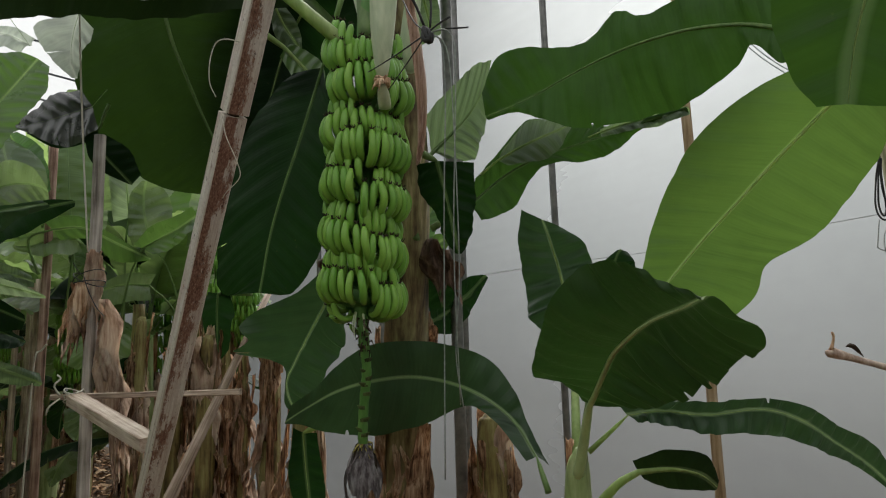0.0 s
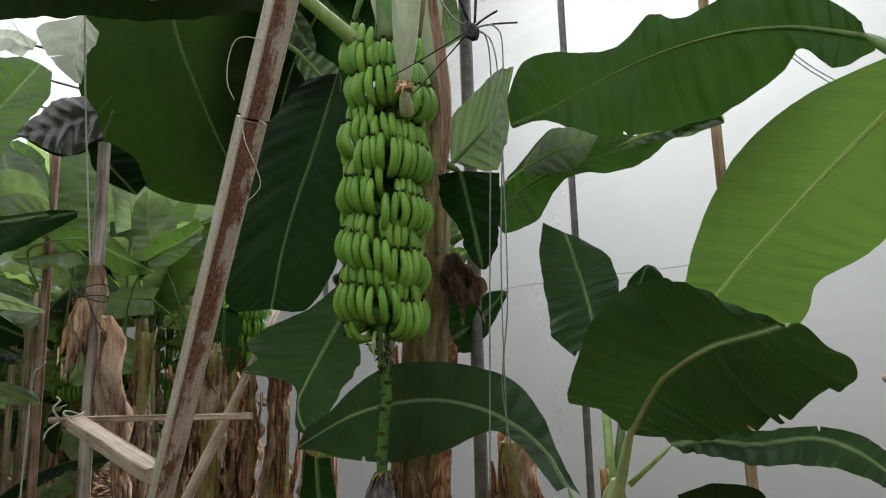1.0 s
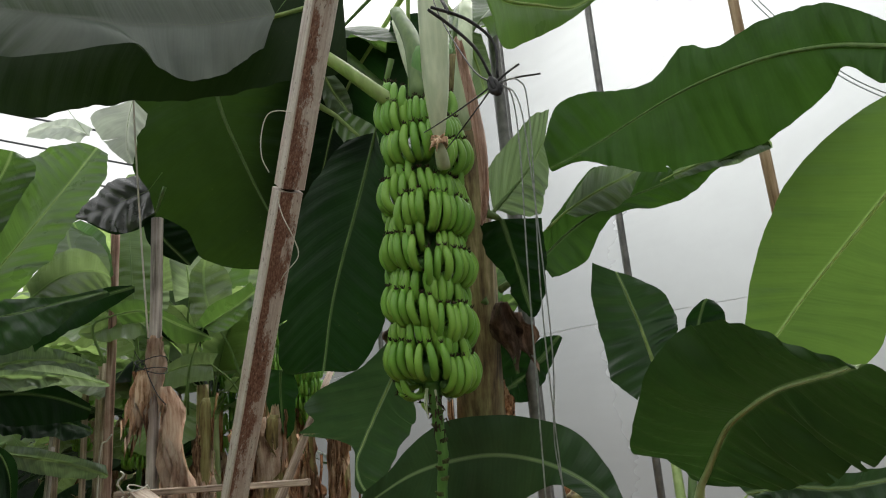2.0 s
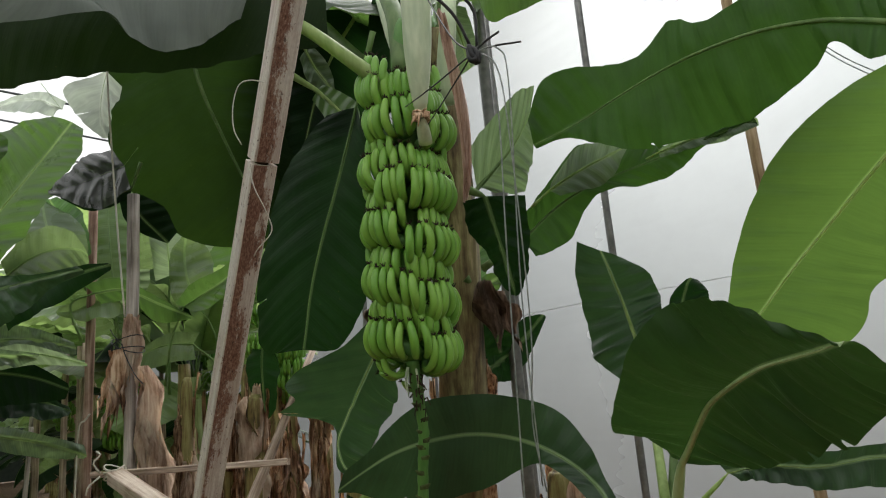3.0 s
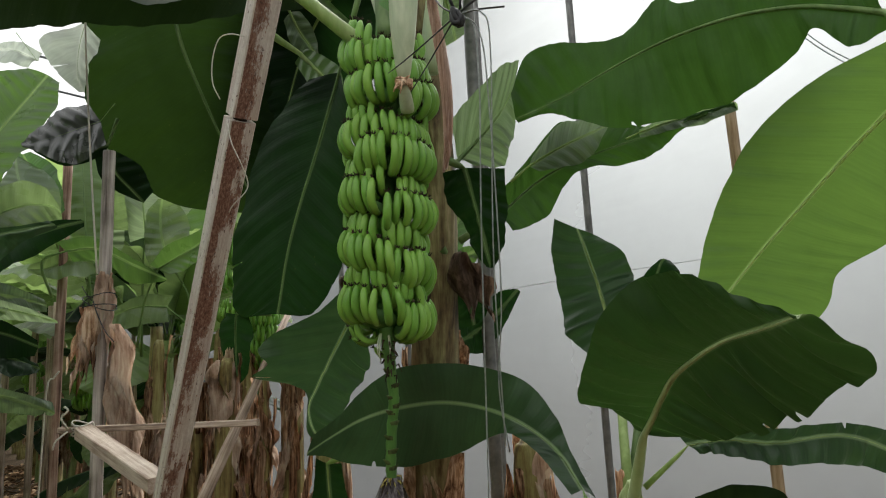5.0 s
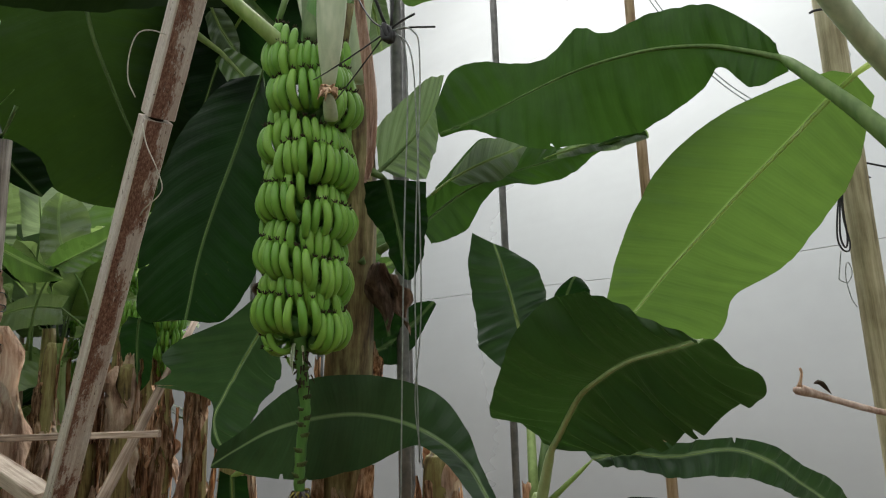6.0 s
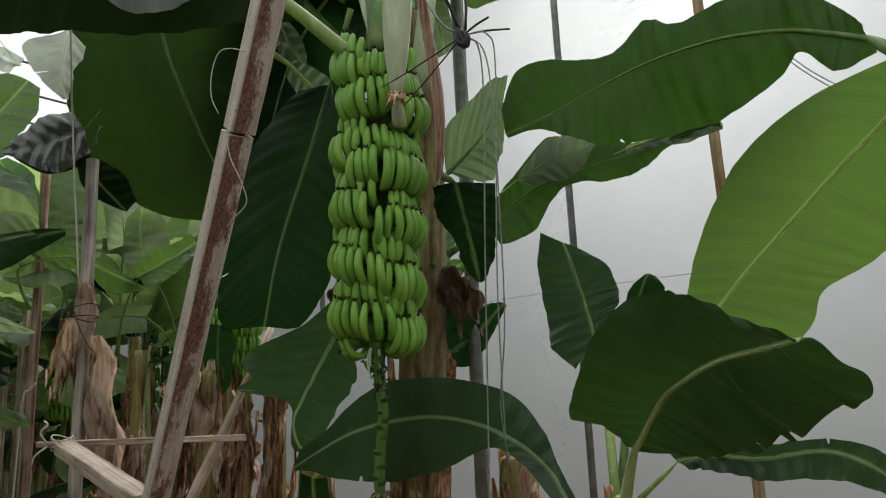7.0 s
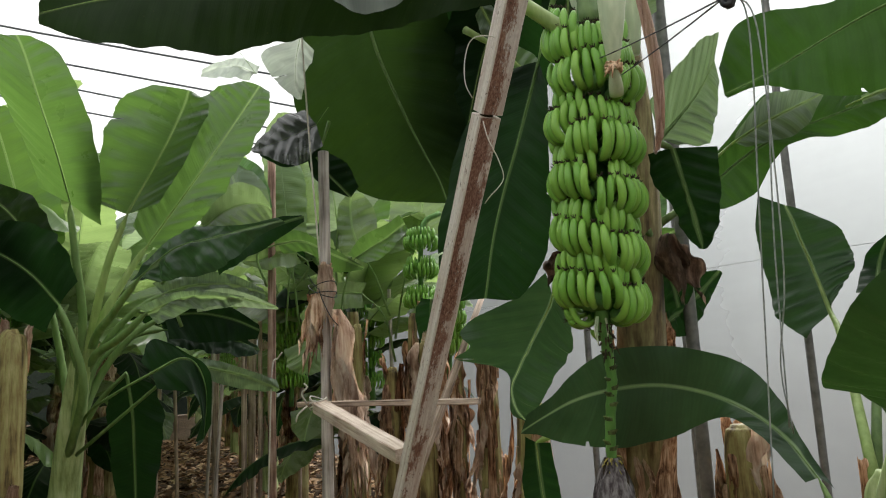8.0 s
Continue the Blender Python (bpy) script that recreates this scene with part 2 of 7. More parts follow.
BUD = fibrous("bud_bract", (0.3, (0.035, 0.026, 0.028)), (0.47, (0.15, 0.125, 0.13)), (0.74, (0.52, 0.48, 0.48)), scale=(60, 60, 10))
PINK_DRY = fibrous("pinkish_dry_stalk", (0.3, (0.34, 0.22, 0.17)), (0.5, (0.56, 0.42, 0.35)), (0.72, (0.74, 0.62, 0.55)), scale=(40, 40, 6))
SCAR = fibrous("bract_scar", (0.35, (0.03, 0.035, 0.012)), (0.65, (0.10, 0.14, 0.04)), scale=(60, 60, 30))
FLOWER = fibrous("flower_remains", (0.35, (0.10, 0.07, 0.03)), (0.55, (0.42, 0.36, 0.10)), (0.75, (0.62, 0.56, 0.22)), scale=(60, 60, 60))


def painted_post():
    """Old white paint worn to brown-red rust on a box post: long streaks, flaking specks, pinkish stains between."""
    n = Nodes("rusty_painted_post")
    c = n.coords("Object")
    long = n.noise(n.scaled(c, (42, 42, 2.2)), 1.0, 6.0, 0.7)
    fine = n.noise(n.scaled(c, (240, 240, 100)), 1.0, 6.0, 0.75)
    patch = n.noise(n.scaled(c, (16, 16, 7)), 1.0, 5.0, 0.7)
    side = n.add("ShaderNodeSeparateXYZ", Vector=n.coords("UV"))
    worn = n.math("ADD", n.math("MULTIPLY", long, 0.30), n.math("MULTIPLY", fine, 0.30))
    worn = n.math("ADD", worn, n.math("MULTIPLY", patch, 0.62))
    worn = n.math("ADD", worn, n.math("MULTIPLY", side.outputs["X"], 0.22))
    across = n.add("ShaderNodeSeparateXYZ", Vector=c).outputs["X"]
    worn = n.math("SUBTRACT", worn, n.math("MULTIPLY", n.math("MULTIPLY", across, side.outputs["X"]), 6.0))
    paint = n.ramp(fine, (0.3, (0.56, 0.51, 0.45)), (0.7, (0.78, 0.73, 0.66)))
    stain = n.ramp(n.noise(n.scaled(c, (70, 70, 3.0)), 1.0, 5.0, 0.75), (0.44, (0, 0, 0)), (0.62, (0.75,) * 3))
    paint = n.mix(n.math("MULTIPLY", stain, 0.7), paint, (0.36, 0.23, 0.17))
    rust = n.ramp(fine, (0.3, (0.060, 0.027, 0.018)), (0.5, (0.21, 0.104, 0.070)), (0.7, (0.44, 0.29, 0.22)))
    mask = n.ramp(worn, (0.695, (0, 0, 0)), (0.740, (1, 1, 1)))
    specks = n.ramp(n.noise(n.scaled(c, (150, 150, 60)), 1.0, 3.0, 0.6), (0.64, (0, 0, 0)), (0.69, (0.85,) * 3))
    n.bump(worn, 0.5, 0.004)
    return n.done(n.mix(specks, n.mix(mask, paint, rust), (0.07, 0.032, 0.022)), 0.75, 0.0, 0.3)


POST = painted_post()


def plain(name, a, b, scale=30.0, rough=0.6, metal=0.0, bump=0.15):
    n = Nodes(name)
    f = n.noise(n.coords("Object"), scale, 5.0)
    n.bump(f, bump, 0.003)
    return n.done(n.ramp(f, (0.3, a), (0.7, b)), rough, metal)


STEEL = plain("dull_galvanised_steel", (0.13, 0.13, 0.125), (0.25, 0.245, 0.235), 22.0, 0.55, 0.55)
TWINE = plain("white_twine", (0.50, 0.47, 0.40), (0.68, 0.66, 0.58), 200.0, 0.8)
BLACK_CORD = plain("black_cord", (0.012, 0.012, 0.014), (0.05, 0.05, 0.052), 90.0, 0.7)
GREY_CORD = plain("grey_cord", (0.17, 0.19, 0.18), (0.36, 0.39, 0.37), 90.0, 0.6)
WIRE = plain("roof_wire", (0.08, 0.08, 0.085), (0.16, 0.16, 0.17), 50.0, 0.5, 0.6)


def film_material(name, tint, haze, clear):
    """Milky greenhouse film: scatters daylight through it, part of it onwards in a soft cone, with a weak sheen."""
    n = Nodes(name)
    c = n.coords("Object")
    f = n.noise(n.scaled(c, (1.2, 1.2, 3.0)), 1.0, 5.0)
    fine = n.noise(c, 9.0, 5.0)
    dirt = n.ramp(n.math("ADD", n.math("MULTIPLY", f, 0.7), n.math("MULTIPLY", fine, 0.3)), (0.3, tuple(0.90 * v for v in tint)), (0.7, tint))
    folds = n.noise(n.scaled(c, (0.7, 0.7, 5.0)), 1.0, 2.0)
    normal = n.bump(folds, 0.25, 0.05)
    n.done(dirt, 0.40, 0.0, 0.4)
    trans = n.add("ShaderNodeBsdfTranslucent", Color=dirt, Normal=normal)
    cone = n.add("ShaderNodeBsdfRefraction", Color=dirt, Roughness=0.85, IOR=1.45, Normal=normal)
    first = n.add("ShaderNodeMixShader", Fac=clear)
    n.link(trans.outputs[0], first.inputs[1])
    n.link(cone.outputs[0], first.inputs[2])
    blend = n.add("ShaderNodeMixShader", Fac=haze)
    n.link(n.bsdf.outputs[0], blend.inputs[1])
    n.link(first.outputs[0], blend.inputs[2])
    n.link(blend.outputs[0], n.out.inputs["Surface"])
    return n.mat


# Opaque dark green for the made-up walls that keep side light out.
DARK_WALL = plain("dark_closing_wall", (0.012, 0.020, 0.012), (0.025, 0.035, 0.022), 12.0, 0.9)
# Wall tint is set far below the roof's, to hold the wall's brightness down.
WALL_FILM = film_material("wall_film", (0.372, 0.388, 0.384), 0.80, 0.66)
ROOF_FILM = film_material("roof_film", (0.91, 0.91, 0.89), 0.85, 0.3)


def soil():
    n = Nodes("soil_with_litter")
    c = n.coords("Object")
    f = n.noise(c, 7.0, 8.0, 0.7)
    g = n.noise(c, 38.0, 5.0, 0.7)
    n.bump(n.math("ADD", f, n.math("MULTIPLY", g, 0.4)), 0.9, 0.05)
    a = n.ramp(f, (0.3, (0.035, 0.024, 0.016)), (0.6, (0.10, 0.070, 0.045)))
    return n.done(n.mix(n.ramp(g, (0.5, (0, 0, 0)), (0.72, (1, 1, 1))), a, (0.20, 0.13, 0.08)), 0.95, 0.0, 0.1)


SOIL = soil()


def litter_material():
    n = Nodes("dry_litter")
    g = n.add("ShaderNodeNewGeometry")
    col = n.ramp(g.outputs["Random Per Island"], (0.0, (0.04, 0.025, 0.015)), (0.35, (0.23, 0.125, 0.062)), (0.7, (0.44, 0.27, 0.15)), (1.0, (0.64, 0.46, 0.30)))
    f = n.noise(n.coords("Object"), 50.0, 4.0)
    n.bump(f, 0.4, 0.01)
    return n.done(n.mix(n.math("MULTIPLY", f, 0.5), col, (0.08, 0.05, 0.03)), 0.9, 0.0, 0.15)


LITTER = litter_material()
STRIP = fibrous("dry_leaf_strip", (0.3, (0.26, 0.160, 0.115)), (0.5, (0.46, 0.315, 0.24)), (0.72, (0.66, 0.51, 0.42)), scale=(120, 120, 4))
DRY_DARK = fibrous("dry_leaf_dark", (0.3, (0.042, 0.026, 0.018)), (0.5, (0.125, 0.082, 0.056)), (0.72, (0.27, 0.185, 0.132)), scale=(45, 45, 5))


# ---------------------------------------------------------------- builders
def part(name, bm, material, parent=None, label=""):
    """Links a bmesh as one mesh object, under a thing or a part where one is given."""
    mesh = bpy.data.meshes.new(name)
    for f in bm.faces:
        f.smooth = True
    bm.to_mesh(mesh)
    bm.free()
    for m in material if isinstance(material, (list, tuple)) else (material,):
        mesh.materials.append(m)
    ob = new(name, mesh)
    if parent is not None:
        ob.parent = parent
        ob.matrix_parent_inverse = parent_world(parent).inverted()
    if label:
        tagged(ob, label)
    return ob


def parent_world(ob):
    m = Matrix()
    while ob is not None:
        m = ob.matrix_parent_inverse @ ob.matrix_basis @ m if ob.parent is not None else ob.matrix_basis @ m
        ob = ob.parent
    return m


def empty(name, at, label, category, group=""):
    ob = new(name)
    ob.matrix_basis = Matrix.Translation(at)
    ob.empty_display_size = 0.1
    return tagged(ob, label, category, group)


def empty_part(name, at, parent, label):
    """An Empty under a thing, for a part that has pieces of its own."""
    ob = new(name)
    ob.parent = parent
    ob.matrix_parent_inverse = parent_world(parent).inverted()
    ob.matrix_basis = Matrix.Translation(at)
    ob.empty_display_size = 0.05
    return tagged(ob, label)


def spline(points, count):
    """A smooth curve through the points (tuples of any length), evenly sampled by index."""
    pts = [np.array(p, float) for p in points]
    if len(pts) == 2:
        return [pts[0] + (pts[1] - pts[0]) * i / (count - 1) for i in range(count)]
    ext = [2 * pts[0] - pts[1], *pts, 2 * pts[-1] - pts[-2]]
    out = []
    for i in range(count):
        s = i / (count - 1) * (len(pts) - 1)
        k = min(int(s), len(pts) - 2)
        u = s - k
        a, b, c, d = ext[k:k + 4]
        out.append(0.5 * (2 * b + (c - a) * u + (2 * a - 5 * b + 4 * c - d) * u * u + (3 * b - a - 3 * c + d) * u ** 3))
    return out


def tube(bm, points, radii, sides=8, squash=1.0, lumps=0.0, closed=True, seed=0, material=0, facets=None):
    """A round bar along a line of points; radii along it; squash flattens it."""
    rng = random.Random(seed)
    pts = [Vector(p[:3]) for p in points]
    rings = []
    ref = None
    for i, p in enumerate(pts):
        t = (pts[min(i + 1, len(pts) - 1)] - pts[max(i - 1, 0)]).normalized()
        if ref is None:
            ref = t.cross(Vector((0, 0, 1)))
            if ref.length < 0.15:
                ref = t.cross(Vector((0, 1, 0)))
        ref = (ref - t * ref.dot(t)).normalized()
        other = t.cross(ref)
        r = radii[i] if isinstance(radii, (list, tuple)) else radii
        ring = []
        for k in range(sides):
            a = 2 * math.pi * k / sides
            rr = r * (1 + lumps * (rng.random() - 0.5)) * (facets[k % len(facets)] if facets else 1.0)
            ring.append(bm.verts.new(p + ref * math.cos(a) * rr + other * math.sin(a) * rr * squash))
        rings.append(ring)
    for a, b in zip(rings, rings[1:]):
        for k in range(sides):
            f = bm.faces.new((a[k], a[(k + 1) % sides], b[(k + 1) % sides], b[k]))
            f.material_index = material
    if closed:
        for ring, flip in ((rings[0], True), (rings[-1], False)):
            f = bm.faces.new(ring[::-1] if flip else ring)
            f.material_index = material
    return rings


def beam(name, a, b, radius, material, parent=None, label="", sides=12, lumps=0.08, bend=0.0, seed=0, taper=1.0):
    """A pole from a to b whose mesh lies along its own z axis, so that grain runs along it."""
    a, b = Vector(a), Vector(b)
    length = (b - a).length
    rng = random.Random(seed)
    bm = bmesh.new()
    n = max(6, int(length / 0.18))
    pts, rad = [], []
    px, py = rng.uniform(0, 6), rng.uniform(0, 6)
    for i in range(n + 1):
        s = i / n
        pts.append((bend * math.sin(s * math.pi) + 0.06 * radius * math.sin(s * 9 + px), 0.06 * radius * math.sin(s * 11 + py), s * length))
        rad.append(radius * (1 + (taper - 1) * s) * (1 + lumps * 0.5 * (rng.random() - 0.5)))
    tube(bm, pts, rad, sides, lumps=lumps, seed=seed)
    ob = part(name, bm, material)
    m = Matrix.Translation(a) @ (b - a).to_track_quat("Z", "Y").to_matrix().to_4x4()
    if parent is None:
        ob.matrix_basis = m
    else:
        ob.parent = parent
        ob.matrix_parent_inverse = parent_world(parent).inverted()
        ob.matrix_basis = m
    if label:
        tagged(ob, label)
    return ob


def blade_mesh(rows, start, face, tears, seed, wave=1.0, count=96, across=10, pleats=1.0, crumple=0.0):
    """The blade of a leaf. rows: the midrib's place, then for each half its width, its fold in degrees about the midrib and its sweep
    towards the tip. tears: (half, share of the length, share of the width left whole)."""
    rng = random.Random(seed)
    mids = [np.array(r[:3], float) for r in rows]
    lead = [np.array(start, float)] if start is not None else []
    chain = lead + mids
    face = np.array(face, float)
    edges = {"l": [], "r": []}
    for i, r in enumerate(rows):
        j = i + len(lead)
        t = chain[min(j + 1, len(chain) - 1)] - chain[max(j - 1, 0)]
        t /= np.linalg.norm(t)
        s = np.cross(t, face)
        s /= np.linalg.norm(s)
        n = np.cross(s, t)
        for half, (w, a, f) in (("l", r[3:6]), ("r", r[6:9])):
            edges[half].append(w * (math.cos(radians(a)) * s + math.sin(radians(a)) * n) + f * t)
    mid = spline(mids, count)
    length = [0.0]
    for p, q in zip(mid, mid[1:]):
        length.append(length[-1] + float(np.linalg.norm(q - p)))
    bm = bmesh.new()
    uvs, rims = {}, {}
    phase = rng.uniform(0, 9)
    centre = [bm.verts.new(p) for p in mid]
    for v, u in zip(centre, length):
        uvs[v] = (u, 0.0)
        rims[v] = (0.0, 0.0)
    for half in ("l", "r"):
        out = spline(edges[half], count)
        grid = [centre]
        side = 1 if half == "r" else -1
        for k in range(1, across + 1):
            v = k / across
            line = []
            for i in range(count):
                w = float(np.linalg.norm(out[i]))
                t = mid[min(i + 1, count - 1)] - mid[max(i - 1, 0)]
                t /= np.linalg.norm(t) + 1e-9
                n = np.cross(out[i] / (w + 1e-9), t)
                ripple = 0.055 * w * math.sin(v * math.pi) * (1 if n @ face > 0 else -1)
                u = length[i]
                flutter = wave * v * v * min(w, 0.25) * (0.055 * math.sin(u * 23 + phase + side) + 0.045 * math.sin(u * 41 + 2 * phase))
                lane = u - 0.35 * v * w
                pleat = (0.0030 * math.sin(lane * 96 + phase + 2.5 * math.sin(lane * 7)) + 0.009 * noise.noise(Vector((lane * 11, side * 5.0, seed)))) * math.sin(v * math.pi * 0.8) * pleats
                fray = 1 + wave * v * v * (0.045 * noise.noise(Vector((u * 14, side * 3.1, seed * 1.7))) + 0.018 * noise.noise(Vector((u * 60, side * 3.1, seed * 1.7))))
                p = mid[i] + out[i] * v * fray + n * (ripple + flutter + pleat)
                if crumple:
                    p = p + n * crumple * (noise.noise(Vector(p) * 13.0) + 0.5 * noise.noise(Vector(p) * 31.0))
                vert = bm.verts.new(p)
                uvs[vert] = (u, side * v * w)
                rims[vert] = (v, u)
                line.append(vert)
            grid.append(line)
        cut = {}
        for which, at, whole in tears:
            if which == half:
                i = min(count - 3, max(2, int(at * (count - 1))))
                cut[i] = whole
                for k in range(1, across + 1):
                    opening = (k / across - whole) / (1 - whole)
                    if opening > -1e-6 and k / across > whole:
                        a, b = grid[k][i], grid[k][i + 1]
                        middle = (a.co + b.co) / 2
                        a.co, b.co = a.co.lerp(middle, 1 - opening), b.co.lerp(middle, 1 - opening)
        for k in range(across):
            for i in range(count - 1):
                if i in cut and k / across > cut[i]:
                    continue
                q = (grid[k][i], grid[k + 1][i], grid[k + 1][i + 1], grid[k][i + 1])
                bm.faces.new(q if half == "r" else q[::-1])
    layer = bm.loops.layers.uv.new("leaf")
    rim = bm.loops.layers.uv.new("rim")
    for f in bm.faces:
        for loop in f.loops:
            loop[layer].uv = uvs[loop.vert]
            loop[rim].uv = rims[loop.vert]
    return bm, mid


def leaf(plant, material, petiole, face, rows, tears=(), seed=0, girth=1.0, wave=1.0, rib=None, label="", fine=1.0, pleats=1.0, crumple=0.0):
    """A leaf of a plant: the blade, and under it the stalk that runs on as its midrib."""
    start = petiole[-1] if petiole else None
    bm, mid = blade_mesh(rows, start, face, tears, seed, wave, pleats=pleats, crumple=crumple)
    blade = part("leaf", bm, material, plant, label)
    stalk = spline(list(petiole) + [rows[0][:3]], 4 * len(petiole) + 1)[:-1] if petiole else []
    line = [np.array(p) for p in stalk] + [p for p in mid[::2]]
    n = len(line)
    head = len(stalk)
    thick = [girth * (0.025 - 0.011 * i / head) if i < head else fine * girth * max(0.0022, 0.014 * (1 - (i - head) / (n - 1 - head)) ** 1.1) for i in range(n)]
    bm = bmesh.new()
    lift = np.array(face)
    tube(bm, [p + lift * (0.003 + 0.45 * r) for p, r in zip(line, thick)], thick, 8, seed=seed)
    part("midrib", bm, rib or RIB, blade)
    return blade


def hanging_scrap(bm, top, length, width, seed, sway=(0, 0), turn=0.0, curl=1.0):
    """A withered leaf or sheath that hangs, creased, curled in at its sides and frayed at its foot."""
    rng = random.Random(seed)
    n, m = 16, 7
    grid = []
    for i in range(n + 1):
        s = i / n
        w = width * (0.12 + 0.88 * math.sin(math.pi * min(1, s * 0.92 + 0.08))) * (1 - 0.7 * s ** 2.5) * (1 + 0.4 * noise.noise(Vector((s * 3, seed * 2.7, 3))))
        a = turn + curl * 1.1 * noise.noise(Vector((s * 2.1, seed * 3.3, 0)))
        cx = top[0] + sway[0] * s * s + 0.30 * width * noise.noise(Vector((s * 2.5, seed, 1)))
        cy = top[1] + sway[1] * s * s + 0.30 * width * noise.noise(Vector((s * 2.5, seed, 2)))
        z = top[2] - length * s
        line = []
        for k in range(m + 1):
            v = k / m * 2 - 1
            roll = 0.55 * abs(v) ** 1.6
            fold = w * (roll + 0.85 * noise.noise(Vector((v * 2.2, s * length * 8, seed * 1.9))) + 0.30 * noise.noise(Vector((v * 6, s * length * 22, seed))))
            x = cx + v * w / 2 * math.cos(a) - fold * math.sin(a)
            y = cy + v * w / 2 * math.sin(a) + fold * math.cos(a)
            foot = 0.40 * length * s ** 4 * noise.noise(Vector((v * 5, seed * 2.0, 5)))
            line.append(bm.verts.new((x, y, z + foot + 0.02 * v * noise.noise(Vector((s * 4, seed, 7))))))
        grid.append(line)
    for i in range(n):
        for k in range(m):
            if i > n - 4 and rng.random() < 0.3:
                continue
            bm.faces.new((grid[i][k], grid[i][k + 1], grid[i + 1][k + 1], grid[i + 1][k]))


def scrap(name, plant, top, length, width, material, seed, sway=(0, 0), turn=0.0, curl=1.0, label=""):
    bm = bmesh.new()
    hanging_scrap(bm, top, length, width, seed, sway, turn, curl)
    bmesh.ops.solidify(bm, geom=bm.faces[:], thickness=0.002)
    return part(name, bm, material, plant, label)


def pseudostem(plant, points, radii, material, seed, sheaths=0, dry=DRY):
    """The stem of a banana plant, of rolled sheaths: a fluted tapering trunk with sheath ends proud of it."""
    rng = random.Random(seed)
    line = spline(points, 22)
    rad = [float(r[0]) for r in spline([(r,) for r in radii], 22)]
    bm = bmesh.new()
    rings = tube(bm, line, rad, 18, lumps=0.05, seed=seed, facets=(1.0, 1.03, 0.97, 1.02, 0.96, 1.01))
    stem = part("pseudostem", bm, material, plant)
    for k in range(sheaths):
        i = rng.randrange(2, 17)
        p, r = line[i], rad[i]
        a0 = rng.uniform(0, 2 * math.pi)
        span, high = rng.uniform(0.7, 1.5), rng.uniform(0.25, 0.6)
        high = min(high, max(0.12, float(line[-1][2] - line[i][2]) + 0.02))
        bm = bmesh.new()
        cols = 7
        grid = []
        for j in range(9):
            s = j / 8
            q = min(i + int(s * high / 0.1), 21)
            c = line[i] + (line[q] - line[i])
            rr = rad[q] * 1.05 + 0.006 + 0.02 * s * s * rng.uniform(0.3, 1.2)
            row = []
            for c_i in range(cols + 1):
                v = c_i / cols - 0.5
                a = a0 + v * span * (1 - 0.65 * s ** 1.5)
                lift = rr + 0.012 * abs(v) * 2 * s + 0.004 * math.sin(v * 20 + k)
                row.append(bm.verts.new((c[0] + lift * math.cos(a), c[1] + lift * math.sin(a), line[i][2] + s * high + rng.uniform(-0.01, 0.01))))
            grid.append(row)
        for j in range(8):
            for c_i in range(cols):
                bm.faces.new((grid[j][c_i], grid[j][c_i + 1], grid[j + 1][c_i + 1], grid[j + 1][c_i]))
        bmesh.ops.solidify(bm, geom=bm.faces[:], thickness=0.004)
        part("dry_sheath", bm, dry, stem, "split dry brown sheath")
    return stem


def finger_mesh(name, size, radius, seed, hair=1.0):
    """One green banana, its tip at the origin: it stands upright, bulges outwards (+x) and bends in to the stalk at its foot;
    blunt, softly five-sided, with dark withered flower threads on the tip."""
    rng = random.Random(seed)
    bm = bmesh.new()
    lean = rng.uniform(-0.006, 0.006)
    bulge = rng.uniform(0.8, 1.3)
    line = spline([(0, 0, 0), (0.005 * bulge, lean * 0.3, -0.028), (0.0085 * bulge, lean, -0.058), (0.003, lean, -0.088), (-0.017, lean * 0.5, -0.112), (-0.042, 0, -0.122), (-0.068, 0, -0.116)], 13)
    pts = [tuple(v * size for v in p) for p in line]
    rad = [radius * r for r in (0.48, 0.82, 0.95, 1.0, 1.02, 1.03, 1.02, 0.99, 0.94, 0.86, 0.74, 0.60, 0.48)]
    tube(bm, pts, rad, 10, facets=(1.04, 0.975), seed=seed)
    tube(bm, [(0, 0, -0.001), (0, 0, 0.003), (0, 0, 0.0055)], [radius * 0.44, radius * 0.36, radius * 0.18], 7)
    for k in range(5):
        a = k * 1.257 + rng.uniform(-0.5, 0.5)
        out = Vector((math.cos(a), math.sin(a), 0)) * radius
        up = Vector((0, 0, 1))
        tube(bm, [out * 0.12 + up * 0.003, out * rng.uniform(0.25, 0.45) + up * 0.009 * hair, out * rng.uniform(0.5, 1.0) + up * rng.uniform(0.011, 0.019) * hair], [radius * 0.16, radius * 0.15, radius * 0.09], 5, material=1)
    mesh_ob = part(name, bm, (BANANA, TIP))
    mesh = mesh_ob.data
    bpy.data.objects.remove(mesh_ob)
    return mesh


FINGERS = [finger_mesh("banana", 0.90 + 0.035 * (k % 3), 0.0144 + 0.0005 * (k % 2), k) for k in range(7)]
SMALL_FINGERS = [finger_mesh("banana", 0.72, 0.0118, 31), finger_mesh("banana", 0.58, 0.0098, 32)]


def put(name, mesh, parent, m, label=""):
    ob = new(name, mesh)
    ob.parent = parent
    ob.matrix_parent_inverse = parent_world(parent).inverted()
    ob.matrix_basis = m
    if label:
        tagged(ob, label)
    return ob


